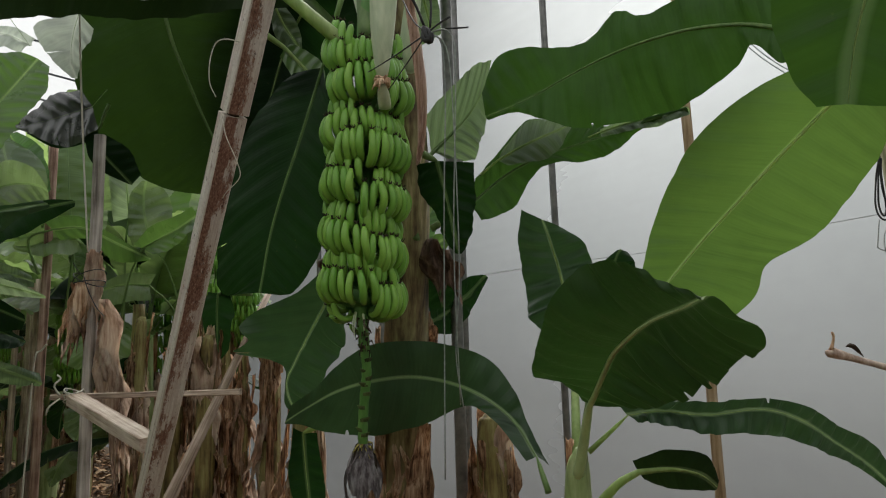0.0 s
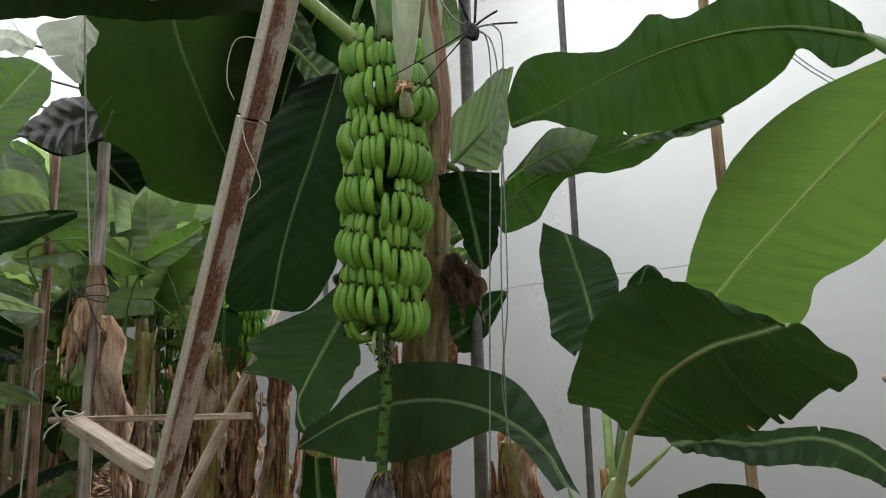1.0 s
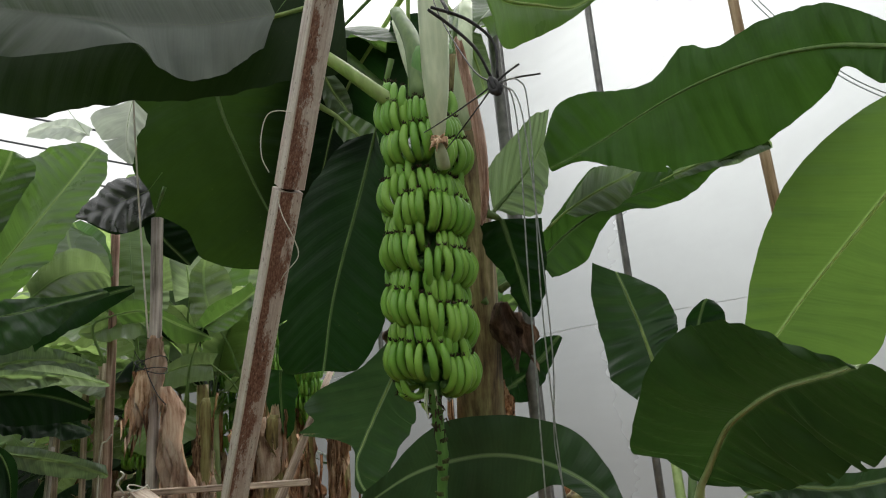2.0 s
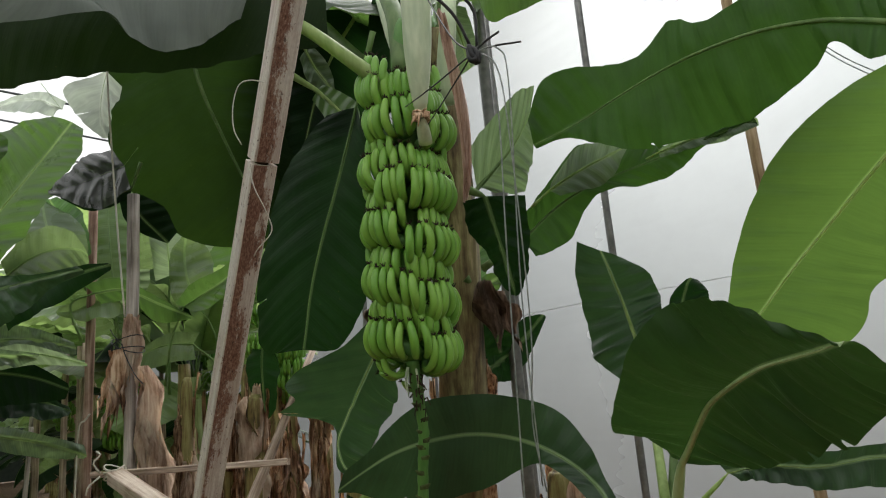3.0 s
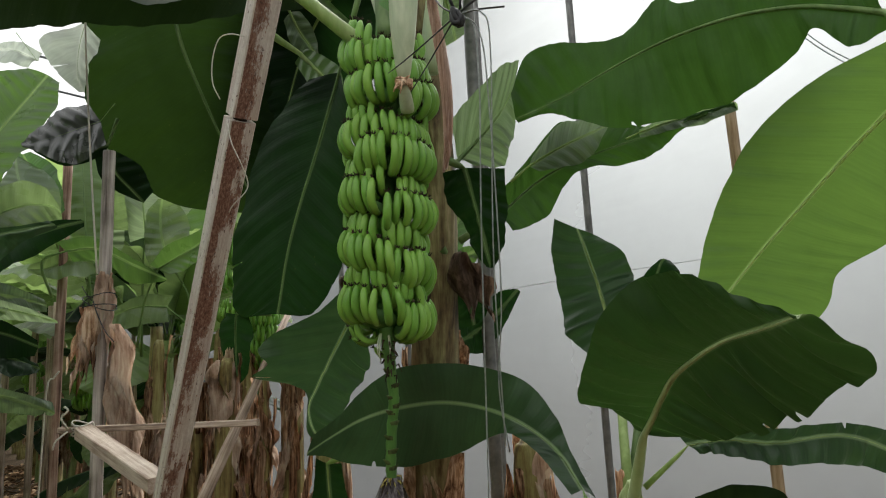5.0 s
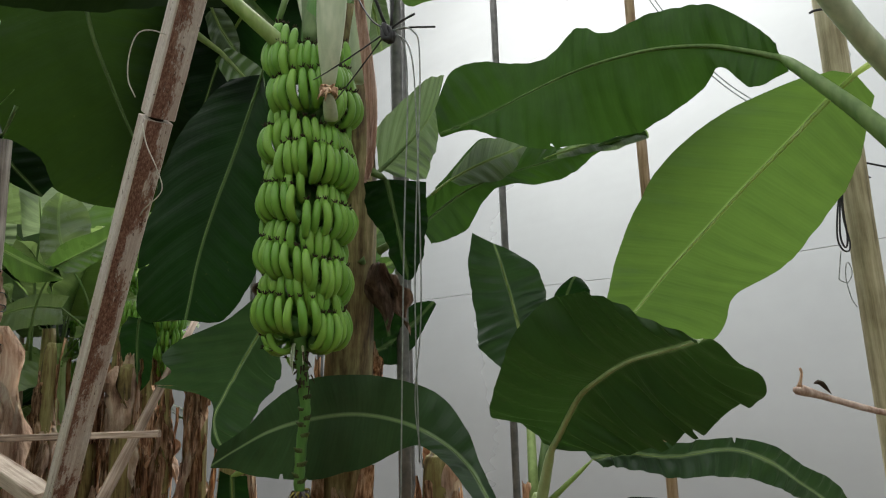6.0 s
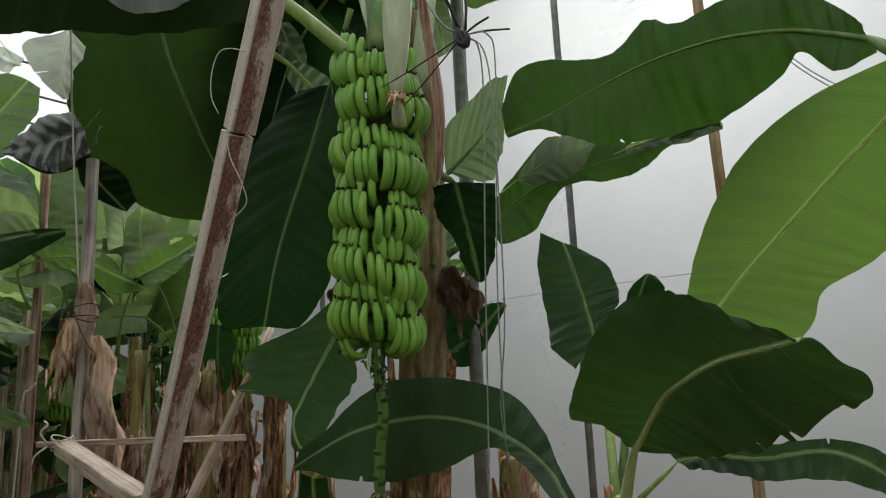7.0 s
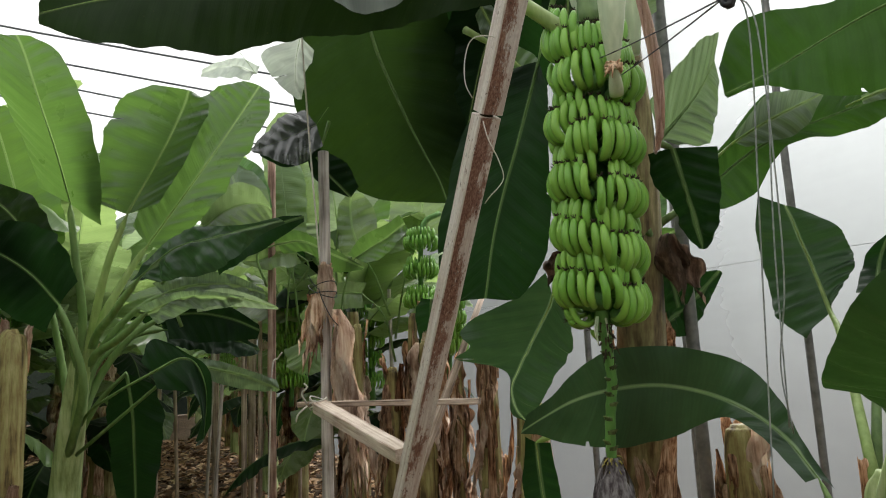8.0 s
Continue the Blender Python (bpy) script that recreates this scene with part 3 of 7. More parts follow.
def banana_row(stalk, axis, first, last, tip_first, tip_last, count, reach, seed, meshes, scale=1.0):
    """One row of a cluster, from one bearing to another: fingers that stand close together round the stalk, their tips level or on a slant."""
    rng = random.Random(seed)
    for k in range(count):
        s = k / max(1, count - 1)
        a = radians(first + (last - first) * s) + rng.uniform(-0.03, 0.03)
        z = tip_first + (tip_last - tip_first) * s + rng.uniform(-0.007, 0.007)
        c = axis(z)
        out = reach + rng.uniform(-0.005, 0.005)
        m = Matrix.Translation((c[0] + out * math.cos(a), c[1] + out * math.sin(a), z)) @ Matrix.Rotation(a, 4, "Z")
        m = m @ Matrix.Rotation(rng.uniform(-0.13, 0.06), 4, "Y") @ Matrix.Rotation(0.16 * (s - 0.5) + rng.uniform(-0.09, 0.09), 4, "X")
        put("banana", meshes[rng.randrange(len(meshes))], stalk, m @ Matrix.Scale(scale * rng.uniform(0.95, 1.05), 4))
    pad = bmesh.new()
    line = []
    for k in range(9):
        s = k / 8
        a = radians(first - 8 + (last - first + 16) * s)
        z = tip_first + (tip_last - tip_first) * s
        c = axis(z - 0.1)
        line.append((c[0] + (reach - 0.068) * math.cos(a), c[1] + (reach - 0.068) * math.sin(a), z - 0.098))
    tube(pad, line, [0.012, 0.020, 0.024, 0.025, 0.026, 0.025, 0.024, 0.020, 0.012], 7, squash=1.5, lumps=0.2, seed=seed)
    part("crown", pad, RACHIS, stalk, "thick green crown that the fingers grow from")


def banana_cluster(stalk, axis, bearing, count, tip_z, seed, scale=0.85):
    """A cluster on a bunch far down the row, its fingers in one mesh."""
    rng = random.Random(seed)
    bm = bmesh.new()
    for row, (reach, up) in enumerate(((0.115, 0.0), (0.090, 0.055))):
        for k in range(count):
            a = radians(bearing + 15 * (k - (count - 1) / 2) + 7 * row) + rng.uniform(-0.05, 0.05)
            tip = Vector((axis[0] + reach * math.cos(a), axis[1] + reach * math.sin(a), tip_z + up + rng.uniform(-0.008, 0.008)))
            out = Vector((math.cos(a), math.sin(a), 0)) * scale
            line = [tip, tip + out * 0.008 + Vector((0, 0, -0.045 * scale)), tip + Vector((0, 0, -0.085 * scale)), tip - out * 0.035 + Vector((0, 0, -0.112 * scale))]
            tube(bm, line, [0.007 * scale, 0.0145 * scale, 0.014 * scale, 0.007 * scale], 6)
    return part("fruit_tier", bm, BANANA, stalk)


# ---------------------------------------------------------------- the greenhouse
ALONG = Vector((-0.6, 0.8, 0.0))      # the way the rows and the side wall run
OUT = Vector((0.8, 0.6, 0.0))         # towards the side wall
WALL_AT = 3.02                        # distance of the film wall along OUT
EAVES = 4.7


def on_plan(along, out, z=0.0):
    p = ALONG * along + OUT * out
    return Vector((p.x, p.y, z))


def ground_sheet():
    bm = bmesh.new()
    n = 90
    size = 60.0
    grid = []
    for i in range(n + 1):
        row = []
        for j in range(n + 1):
            u, v = (i / n * 2 - 1), (j / n * 2 - 1)
            x, y = size * u * abs(u) ** 1.2, 4.0 + size * v * abs(v) ** 1.2
            z = 0.05 * noise.noise(Vector((x * 0.9, y * 0.9, 0))) + 0.025 * noise.noise(Vector((x * 3.1, y * 3.1, 4)))
            row.append(bm.verts.new((x, y, z - 0.03)))
        grid.append(row)
    for i in range(n):
        for j in range(n):
            bm.faces.new((grid[i][j], grid[i + 1][j], grid[i + 1][j + 1], grid[i][j + 1]))
    return tagged(part("ground", bm, SOIL), "dark brown soil strewn with dry leaf litter", "ground", kind="structure")


ground_sheet()


FAR, NEAR, WIDE, RIDGE = 26.0, -9.0, -15.0, 6.2


def film_wall(name, a, b, c, d, material, label, sag, nu, nv, seed):
    bm = bmesh.new()
    a, b, c, d = (Vector(p) for p in (a, b, c, d))
    normal = (b - a).cross(d - a).normalized()
    grid = []
    for i in range(nu + 1):
        row = []
        for j in range(nv + 1):
            u, v = i / nu, j / nv
            p = (a * (1 - u) + b * u) * (1 - v) + (d * (1 - u) + c * u) * v
            q = Vector((p.x * 0.5 + seed, p.y * 0.5, p.z * 2.2))
            h = 0.6 * noise.noise(q) + 0.3 * noise.noise(q * 2.7)
            row.append(bm.verts.new(p + normal * h * sag))
        grid.append(row)
    for i in range(nu):
        for j in range(nv):
            bm.faces.new((grid[i][j], grid[i + 1][j], grid[i + 1][j + 1], grid[i][j + 1]))
    ob = tagged(part(name, bm, material), label, "greenhouse film", kind="structure")
    ob.visible_shadow = material is not WALL_FILM
    return ob


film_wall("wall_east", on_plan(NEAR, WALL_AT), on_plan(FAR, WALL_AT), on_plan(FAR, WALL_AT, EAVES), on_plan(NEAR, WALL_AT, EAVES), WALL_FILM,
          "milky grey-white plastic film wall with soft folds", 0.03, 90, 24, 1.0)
# North, west and south walls are made up, to darken the light behind the camera.
film_wall("wall_north", on_plan(FAR, WALL_AT), on_plan(FAR, WIDE), on_plan(FAR, WIDE, EAVES), on_plan(FAR, WALL_AT, EAVES), DARK_WALL,
          "plain dark wall added to close the greenhouse and hold back side light", 0.05, 40, 12, 2.0)
film_wall("wall_west", on_plan(FAR, WIDE), on_plan(NEAR, WIDE), on_plan(NEAR, WIDE, EAVES), on_plan(FAR, WIDE, EAVES), DARK_WALL,
          "plain dark wall added to close the greenhouse and hold back side light", 0.05, 40, 12, 3.0)
film_wall("wall_south", on_plan(NEAR, WIDE), on_plan(NEAR, WALL_AT), on_plan(NEAR, WALL_AT, EAVES), on_plan(NEAR, WIDE, EAVES), DARK_WALL,
          "plain dark wall added to close the greenhouse and hold back side light", 0.05, 40, 12, 4.0)


def roof():
    bm = bmesh.new()
    rows = []
    for i in range(41):
        along = NEAR + (FAR - NEAR) * i / 40
        row = []
        for j in range(19):
            s = j / 18
            out = WIDE + (WALL_AT - WIDE) * s
            z = EAVES + (RIDGE - EAVES) * math.sin(math.pi * s) ** 0.8
            row.append(bm.verts.new(on_plan(along, out, z)))
        rows.append(row)
    for i in range(40):
        for j in range(18):
            bm.faces.new((rows[i][j], rows[i][j + 1], rows[i + 1][j + 1], rows[i + 1][j]))
    ob = tagged(part("ceiling", bm, ROOF_FILM), "bright milky white plastic film roof", "greenhouse roof", kind="structure")
    ob.visible_shadow = False


roof()


def seam(z, seed):
    """A welded seam that runs along the film wall."""
    bm = bmesh.new()
    pts = []
    for i in range(60):
        along = -3.0 + 12.0 * i / 59
        p = on_plan(along, WALL_AT - 0.045, z + 0.012 * math.sin(along * 2.0 + seed))
        pts.append(p)
    tube(bm, pts, 0.004, 5, squash=0.4)
    tagged(part("film_seam", bm, plain("film_seam_%d" % seed, (0.42, 0.44, 0.46), (0.5, 0.52, 0.54), 8.0)), "thin seam welded along the film wall", "seam", kind="structure")


seam(2.07, 1)


def cross_wire(a, b):
    bm = bmesh.new()
    a, b = Vector(a), Vector(b)
    tube(bm, [a, (a + b) / 2 - Vector((0, 0, 0.02)), b], 0.008, 6)
    tagged(part("roof_wire", bm, WIRE), "thin dark steel wire strung across under the roof", "wire", "wires under the roof")


for a, b in (((-6.84, 3.78, 4.65), (-2.12, 5.04, 3.50)), ((-7.35, 4.07, 4.73), (-2.28, 5.44, 3.42)), ((-7.87, 4.37, 4.72), (-2.42, 5.82, 3.39)), ((-6.33, 3.49, 4.59), (-1.97, 4.65, 3.56))):
    cross_wire(a, b)


# posts along the wall and in the rows
def post(name, at, radius, top, material, label, category="post", group="", seed=0, lean=(0, 0), sides=12, lumps=0.05):
    ob = beam(name, (at[0], at[1], -0.08), (at[0] + lean[0], at[1] + lean[1], top), radius, material, sides=sides, lumps=lumps, seed=seed)
    return tagged(ob, label, category, group)


post("wall_post", (0.640, 4.010), 0.020, 4.6, STEEL, "slim grey galvanised steel wall post", group="posts along the film wall", seed=1)
post("wall_post", (0.130, 4.545), 0.021, 4.6, STEEL, "slim dull grey steel wall post behind the tall post", group="posts along the film wall", seed=2)
post("wall_post", (1.190, 3.360), 0.024, 4.5, TAN_TIMBER, "slim tan wooden pole against the film wall", group="posts along the film wall", seed=3)
post("wall_post", (1.726, 2.646), 0.046, 4.2, PALE_TIMBER, "stout pale wooden pole beside the film wall", group="posts along the film wall", seed=4, lean=(-0.195, -0.136))
post("wall_post", (1.99, 2.33), 0.022, 4.5, TAN_TIMBER, "slim tan wooden pole against the film wall", group="posts along the film wall", seed=5)
post("wall_post", (-0.45, 5.25), 0.022, 4.6, STEEL, "slim dull grey steel wall post", group="posts along the film wall", seed=6)
post("wall_post", (-1.05, 6.05), 0.022, 4.6, STEEL, "slim dull grey steel wall post", group="posts along the film wall", seed=7)
post("tall_post", (0.033, 3.50), 0.029, 4.6, STEEL, "tall dark grey steel post beside the banana plant", seed=8)
post("row_post", (-1.555, 3.16), 0.025, 2.60, GREY_TIMBER, "weathered grey round wooden post with a frayed top", group="posts in the rows", seed=9)
post("row_post", (-2.435, 4.35), 0.026, 3.05, RED_TIMBER, "weathered reddish-brown wooden post standing in the row", group="posts in the rows", seed=10)
post("row_post", (-3.13, 5.23), 0.022, 2.22, TIMBER, "thin weathered wooden post standing in the row", group="posts in the rows", seed=13)
post("row_post", (-3.02, 5.28), 0.017, 2.22, TIMBER, "thin weathered wooden post standing in the row", group="posts in the rows", seed=14)
post("row_post", (-3.60, 6.20), 0.034, 2.3, TIMBER, "weathered grey wooden post standing in the row", group="posts in the rows", seed=11)
post("row_post", (-3.95, 6.15), 0.030, 2.3, TIMBER, "weathered grey wooden post standing in the row", group="posts in the rows", seed=12)


for k, (x, y, r, top) in enumerate(((-3.35, 5.75, 0.016, 2.0), (-3.72, 5.60, 0.014, 1.9), (-2.48, 5.55, 0.015, 2.1), (-2.20, 5.05, 0.013, 1.8), (-3.30, 6.55, 0.020, 2.3), (-4.20, 6.60, 0.022, 2.2), (-4.55, 6.10, 0.018, 2.0),
                                    (-2.95, 4.45, 0.012, 1.65), (-3.48, 4.95, 0.013, 1.8), (-2.05, 5.70, 0.016, 2.2))):
    post("row_post", (x, y), r, top, GREY_TIMBER if k % 2 else TIMBER, "thin weathered stake standing among the plants", group="posts in the rows", seed=40 + k, lean=(0.10 * math.sin(k * 2.1), 0.05 * math.cos(k)))


def leaning_post():
    """A square post with two faces to the walk, spliced with a gap where the rust begins."""
    a, b = Vector((-1.52, 3.20, -0.05)), Vector((-0.17, 1.32, 3.25))
    way = (b - a).normalized()
    length = (b - a).length
    cut = (Vector((-0.585, 1.85, 2.185)) - a).dot(way)
    thing = empty("leaning_post", a, "leaning square post with worn white paint and brown-red rust", "post")
    turn = Matrix.Translation(a) @ way.to_track_quat("Z", "Y").to_matrix().to_4x4() @ Matrix.Rotation(radians(POST_TURN), 4, "Z")
    for name, z0, z1, shift, rust in (("lower_length", 0.0, cut - 0.004, 0.0, 1.15), ("upper_length", cut + 0.004, length, 0.003, 0.35)):
        bm = bmesh.new()
        rng = random.Random(int(z0 * 100))
        w, d = 0.031, 0.024
        n = 24
        c = 0.004
        ring_at = ((-w + c, -d), (w - c, -d), (w, -d + c), (w, d - c), (w - c, d), (-w + c, d), (-w, d - c), (-w, -d + c))
        rings = []
        for i in range(n + 1):
            z = z0 + (z1 - z0) * i / n
            rings.append([bm.verts.new((x + shift + rng.uniform(-6e-4, 6e-4), y + rng.uniform(-6e-4, 6e-4), z)) for x, y in ring_at])
        layer = bm.loops.layers.uv.new("face")
        for p, q in zip(rings, rings[1:]):
            for k in range(8):
                f = bm.faces.new((p[k], p[(k + 1) % 8], q[(k + 1) % 8], q[k]))
                rusty = 0.0 if k not in (0, 4) else max(0.36, 0.78 - 0.36 * (z1 - p[0].co.z)) if rust > 1 else max(0.28, 0.72 - 0.9 * (p[0].co.z - z0))
                for loop in f.loops:
                    loop[layer].uv = (rusty, loop.vert.co.z)
        bm.faces.new(rings[0][::-1])
        bm.faces.new(rings[-1])
        ob = part(name, bm, POST, thing)
        for f in ob.data.polygons:
            f.use_smooth = False
        ob.matrix_basis = turn
    core = bmesh.new()
    tube(core, [(0, 0, cut - 0.1), (0, 0, cut + 0.1)], 0.017, 8)
    part("splice", core, TIP, thing, "dark splice inside the post").matrix_basis = turn
    return thing


POST_TURN = 7.0
leaning_post()

# ---------------------------------------------------------------- the plants
MAIN = empty("banana_plant", (-0.24, 3.28, 0.0), "fruiting banana plant with a long bunch of green bananas", "banana plant", "banana plants")
RIGHT = empty("banana_plant", (0.40, 2.66, 0.0), "young banana plant with broad dark green leaves by the film wall", "banana plant", "banana plants")
NEIGHBOUR = empty("banana_plant", (1.70, 1.75, 0.0), "banana plant with a light green leaf and an arching leaf", "banana plant", "banana plants")
LEFT_NEAR = empty("banana_plant", (-3.0, 2.85, 0.0), "old banana plant with a yellowing stem and drooping dark leaves", "banana plant", "banana plants")
YOUNG = empty("banana_plant", (-2.99, 3.29, 0.0), "young banana plant with bright green upright leaves beside the aisle", "banana plant", "banana plants")
BACK = empty("banana_plant", (-1.95, 4.62, 0.0), "banana plant in the row with light green leaves", "banana plant", "banana plants")

pseudostem(MAIN, [(-0.26, 3.36, -0.05), (-0.233, 3.266, 1.09), (-0.202, 3.165, 1.686), (-0.17, 3.08, 2.4), (-0.20, 2.95, 3.1)], [0.125, 0.11, 0.095, 0.085, 0.06], STEM_DARK, 3, 7)
pseudostem(RIGHT, [(0.40, 2.70, -0.05), (0.40, 2.66, 0.6), (0.395, 2.62, 1.12), (0.41, 2.60, 1.25)], [0.075, 0.06, 0.045, 0.02], STEM_GREEN, 5, 1)
pseudostem(NEIGHBOUR, [(1.75, 1.70, -0.05), (1.78, 1.75, 1.2), (1.70, 1.85, 2.3), (1.62, 2.0, 2.75)], [0.12, 0.10, 0.07, 0.03], STEM, 6, 2)
pseudostem(LEFT_NEAR, [(-3.0, 2.85, -0.05), (-2.97, 2.86, 0.9), (-2.967, 2.883, 1.72), (-2.96, 2.89, 1.84)], [0.10, 0.09, 0.065, 0.012], STEM, 7, 4, DRY_PALE)
pseudostem(YOUNG, [(-3.07, 3.33, -0.05), (-3.03, 3.30, 0.9), (-2.95, 3.25, 1.40), (-2.90, 3.22, 1.62), (-2.86, 3.21, 1.86)], [0.092, 0.076, 0.062, 0.050, 0.026], STEM_GREEN, 8, 1)
pseudostem(BACK, [(-1.95, 4.62, -0.05), (-1.95, 4.60, 1.2), (-1.95, 4.55, 1.95)], [0.08, 0.065, 0.035], STEM, 9, 4, DRY_PALE)

leaf(RIGHT, OLIVE_GREEN, [(0.4, 2.6, 1.163), (0.41, 2.53, 1.277), (0.411, 2.465, 1.359)], (-0.75, -0.22, -0.62), [
    (0.410, 2.416, 1.410, 0.044, -159, -0.029, 0.022, 14, 0.024),
    (0.418, 2.346, 1.460, 0.111, -194, -0.058, 0.108, 12, 0.052),
    (0.424, 2.265, 1.518, 0.199, -203, -0.162, 0.169, 11, 0.051),
    (0.428, 2.153, 1.579, 0.208, -203, -0.194, 0.198, 11, 0.055),
    (0.439, 1.993, 1.628, 0.223, -191, -0.196, 0.208, 13, 0.032),
    (0.445, 1.918, 1.646, 0.225, -183, -0.178, 0.183, 10, 0.066),
    (0.450, 1.845, 1.659, 0.210, -174, -0.165, 0.193, 14, 0.058),
    (0.451, 1.680, 1.673, 0.163, -174, -0.130, 0.151, -3, 0.033),
    (0.442, 1.598, 1.679, 0.078, -171, -0.094, 0.160, -5, -0.013),
    (0.442, 1.557, 1.684, 0.034, -168, -0.054, 0.140, -14, 0.002),
    (0.440, 1.526, 1.686, 0.009, -210, 0.001, 0.018, -16, 0.007)], tears=[('r', 0.42, 0.86), ('r', 0.6, 0.84), ('r', 0.8, 0.9)], seed=1, wave=0.45, fine=0.85, girth=0.85, pleats=2.6, rib=RIB_SAGE)
leaf(RIGHT, BLUE_GREEN, [(0.41, 2.674, 1.2), (0.525, 3.159, 1.62)], (-0.36, -0.92, 0.17), [
    (0.567, 3.390, 1.744, 0.133, -158, -0.055, 0.073, 46, 0.036),
    (0.563, 3.438, 1.824, 0.187, -165, -0.067, 0.095, 3, 0.027),
    (0.556, 3.484, 1.911, 0.208, -169, -0.087, 0.144, -4, -0.020),
    (0.548, 3.530, 2.002, 0.190, -177, -0.034, 0.162, -1, -0.052),
    (0.530, 3.538, 2.074, 0.171, -181, -0.003, 0.163, 5, -0.052),
    (0.510, 3.527, 2.144, 0.157, -176, 0.018, 0.144, 6, -0.053),
    (0.492, 3.518, 2.195, 0.127, -170, 0.045, 0.092, -1, -0.055),
    (0.479, 3.513, 2.230, 0.089, -160, 0.085, 0.047, -14, -0.042)], tears=[], seed=2, girth=0.7, pleats=2.6)
leaf(RIGHT, DARK_GREEN, [(0.447, 2.775, 1.199)], (-0.22, -0.85, 0.49), [
    (0.703, 3.275, 1.809, 0.070, 171, -0.021, 0.094, -9, 0.028),
    (0.778, 3.402, 1.944, 0.055, 185, -0.042, 0.112, 19, 0.028),
    (0.805, 3.389, 2.020, 0.043, 150, -0.045, 0.085, 7, 0.007),
    (0.824, 3.383, 2.050, 0.013, 146, -0.014, 0.035, -34, 0.006)], tears=[], seed=3, girth=0.7, rib=RIB_DARK, fine=0.5)
leaf(RIGHT, BLUE_GREEN, [(0.392, 2.424, 1.265)], (0.3, -0.95, 0.01), [
    (0.514, 2.384, 1.378, 0.048, -179, -0.005, 0.037, 4, 0.021),
    (0.638, 2.431, 1.382, 0.038, -198, 0.014, 0.049, 43, -0.038),
    (0.804, 2.481, 1.360, 0.044, -196, 0.016, 0.065, 32, -0.030),
    (1.015, 2.525, 1.367, 0.038, -190, -0.004, 0.083, 13, -0.064),
    (1.175, 2.580, 1.319, 0.052, -195, -0.003, 0.075, -18, -0.008),
    (1.320, 2.640, 1.231, 0.058, -194, -0.012, 0.060, 17, -0.062),
    (1.469, 2.701, 1.139, 0.069, -196, -0.027, 0.028, -20, -0.004),
    (1.588, 2.716, 1.025, 0.015, -200, -0.014, 0.014, -20, -0.001)], tears=[('l', 0.45, 0.5)], seed=4, girth=0.35, fine=0.35, pleats=2.4)
leaf(RIGHT, SHADED_GREEN, [(0.367, 2.46, 1.035), (0.473, 2.418, 1.16)], (-0.46, -0.88, -0.13), [
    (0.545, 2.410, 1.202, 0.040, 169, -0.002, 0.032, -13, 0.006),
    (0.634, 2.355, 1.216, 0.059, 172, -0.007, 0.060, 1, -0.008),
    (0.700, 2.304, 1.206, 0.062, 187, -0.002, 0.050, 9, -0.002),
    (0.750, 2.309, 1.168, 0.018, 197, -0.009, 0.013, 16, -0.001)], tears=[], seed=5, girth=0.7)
leaf(NEIGHBOUR, LIT_GREEN, [(1.459, 2.036, 2.568)], (-0.14, -0.94, -0.32), [
    (1.304, 2.123, 2.466, 0.051, 12, 0.042, 0.088, 175, -0.001),
    (1.258, 2.189, 2.410, 0.121, -0, 0.027, 0.140, 179, -0.023),
    (1.153, 2.242, 2.297, 0.210, -1, 0.074, 0.210, 179, -0.074),
    (1.035, 2.309, 2.173, 0.239, -1, 0.082, 0.249, 181, -0.136),
    (0.921, 2.376, 2.044, 0.217, -2, 0.058, 0.269, 181, -0.159),
    (0.817, 2.429, 1.928, 0.159, -3, 0.054, 0.266, 179, -0.221),
    (0.729, 2.458, 1.825, 0.097, -4, 0.045, 0.214, 176, -0.210),
    (0.658, 2.481, 1.738, 0.047, -3, 0.010, 0.269, 177, -0.179),
    (0.623, 2.498, 1.669, 0.020, -2, -0.000, 0.207, 178, -0.024)], tears=[('r', 0.75, 0.9)], seed=6, girth=0.6, rib=RIB_LIGHT, wave=0.25)
leaf(NEIGHBOUR, MID_GREEN, [(1.173, 1.759, 2.024), (1.159, 1.925, 2.24), (1.137, 2.052, 2.395)], (-0.59, -0.79, -0.13), [
    (1.123, 2.181, 2.537, 0.039, 48, 0.029, 0.034, -128, -0.026),
    (1.071, 2.276, 2.606, 0.088, 3, 0.026, 0.109, -189, -0.080),
    (0.999, 2.374, 2.671, 0.134, 1, 0.022, 0.074, -193, -0.068),
    (0.868, 2.483, 2.711, 0.140, -6, -0.021, 0.167, -169, -0.136),
    (0.730, 2.599, 2.720, 0.104, -3, -0.019, 0.269, -171, -0.111),
    (0.619, 2.714, 2.716, 0.160, -8, -0.090, 0.280, -172, -0.091),
    (0.485, 2.788, 2.672, 0.103, -6, -0.095, 0.237, -180, -0.003),
    (0.366, 2.861, 2.627, 0.186, 10, -0.057, 0.125, -192, 0.009),
    (0.268, 2.879, 2.588, 0.213, 13, -0.023, 0.029, -167, -0.001),
    (0.158, 2.897, 2.551, 0.098, 12, -0.021, 0.016, -168, -0.006)], tears=[('r', 0.47, 0.9), ('r', 0.66, 0.85)], seed=7, wave=0.8, fine=0.6, girth=1.15, pleats=2.4, rib=RIB_MID)
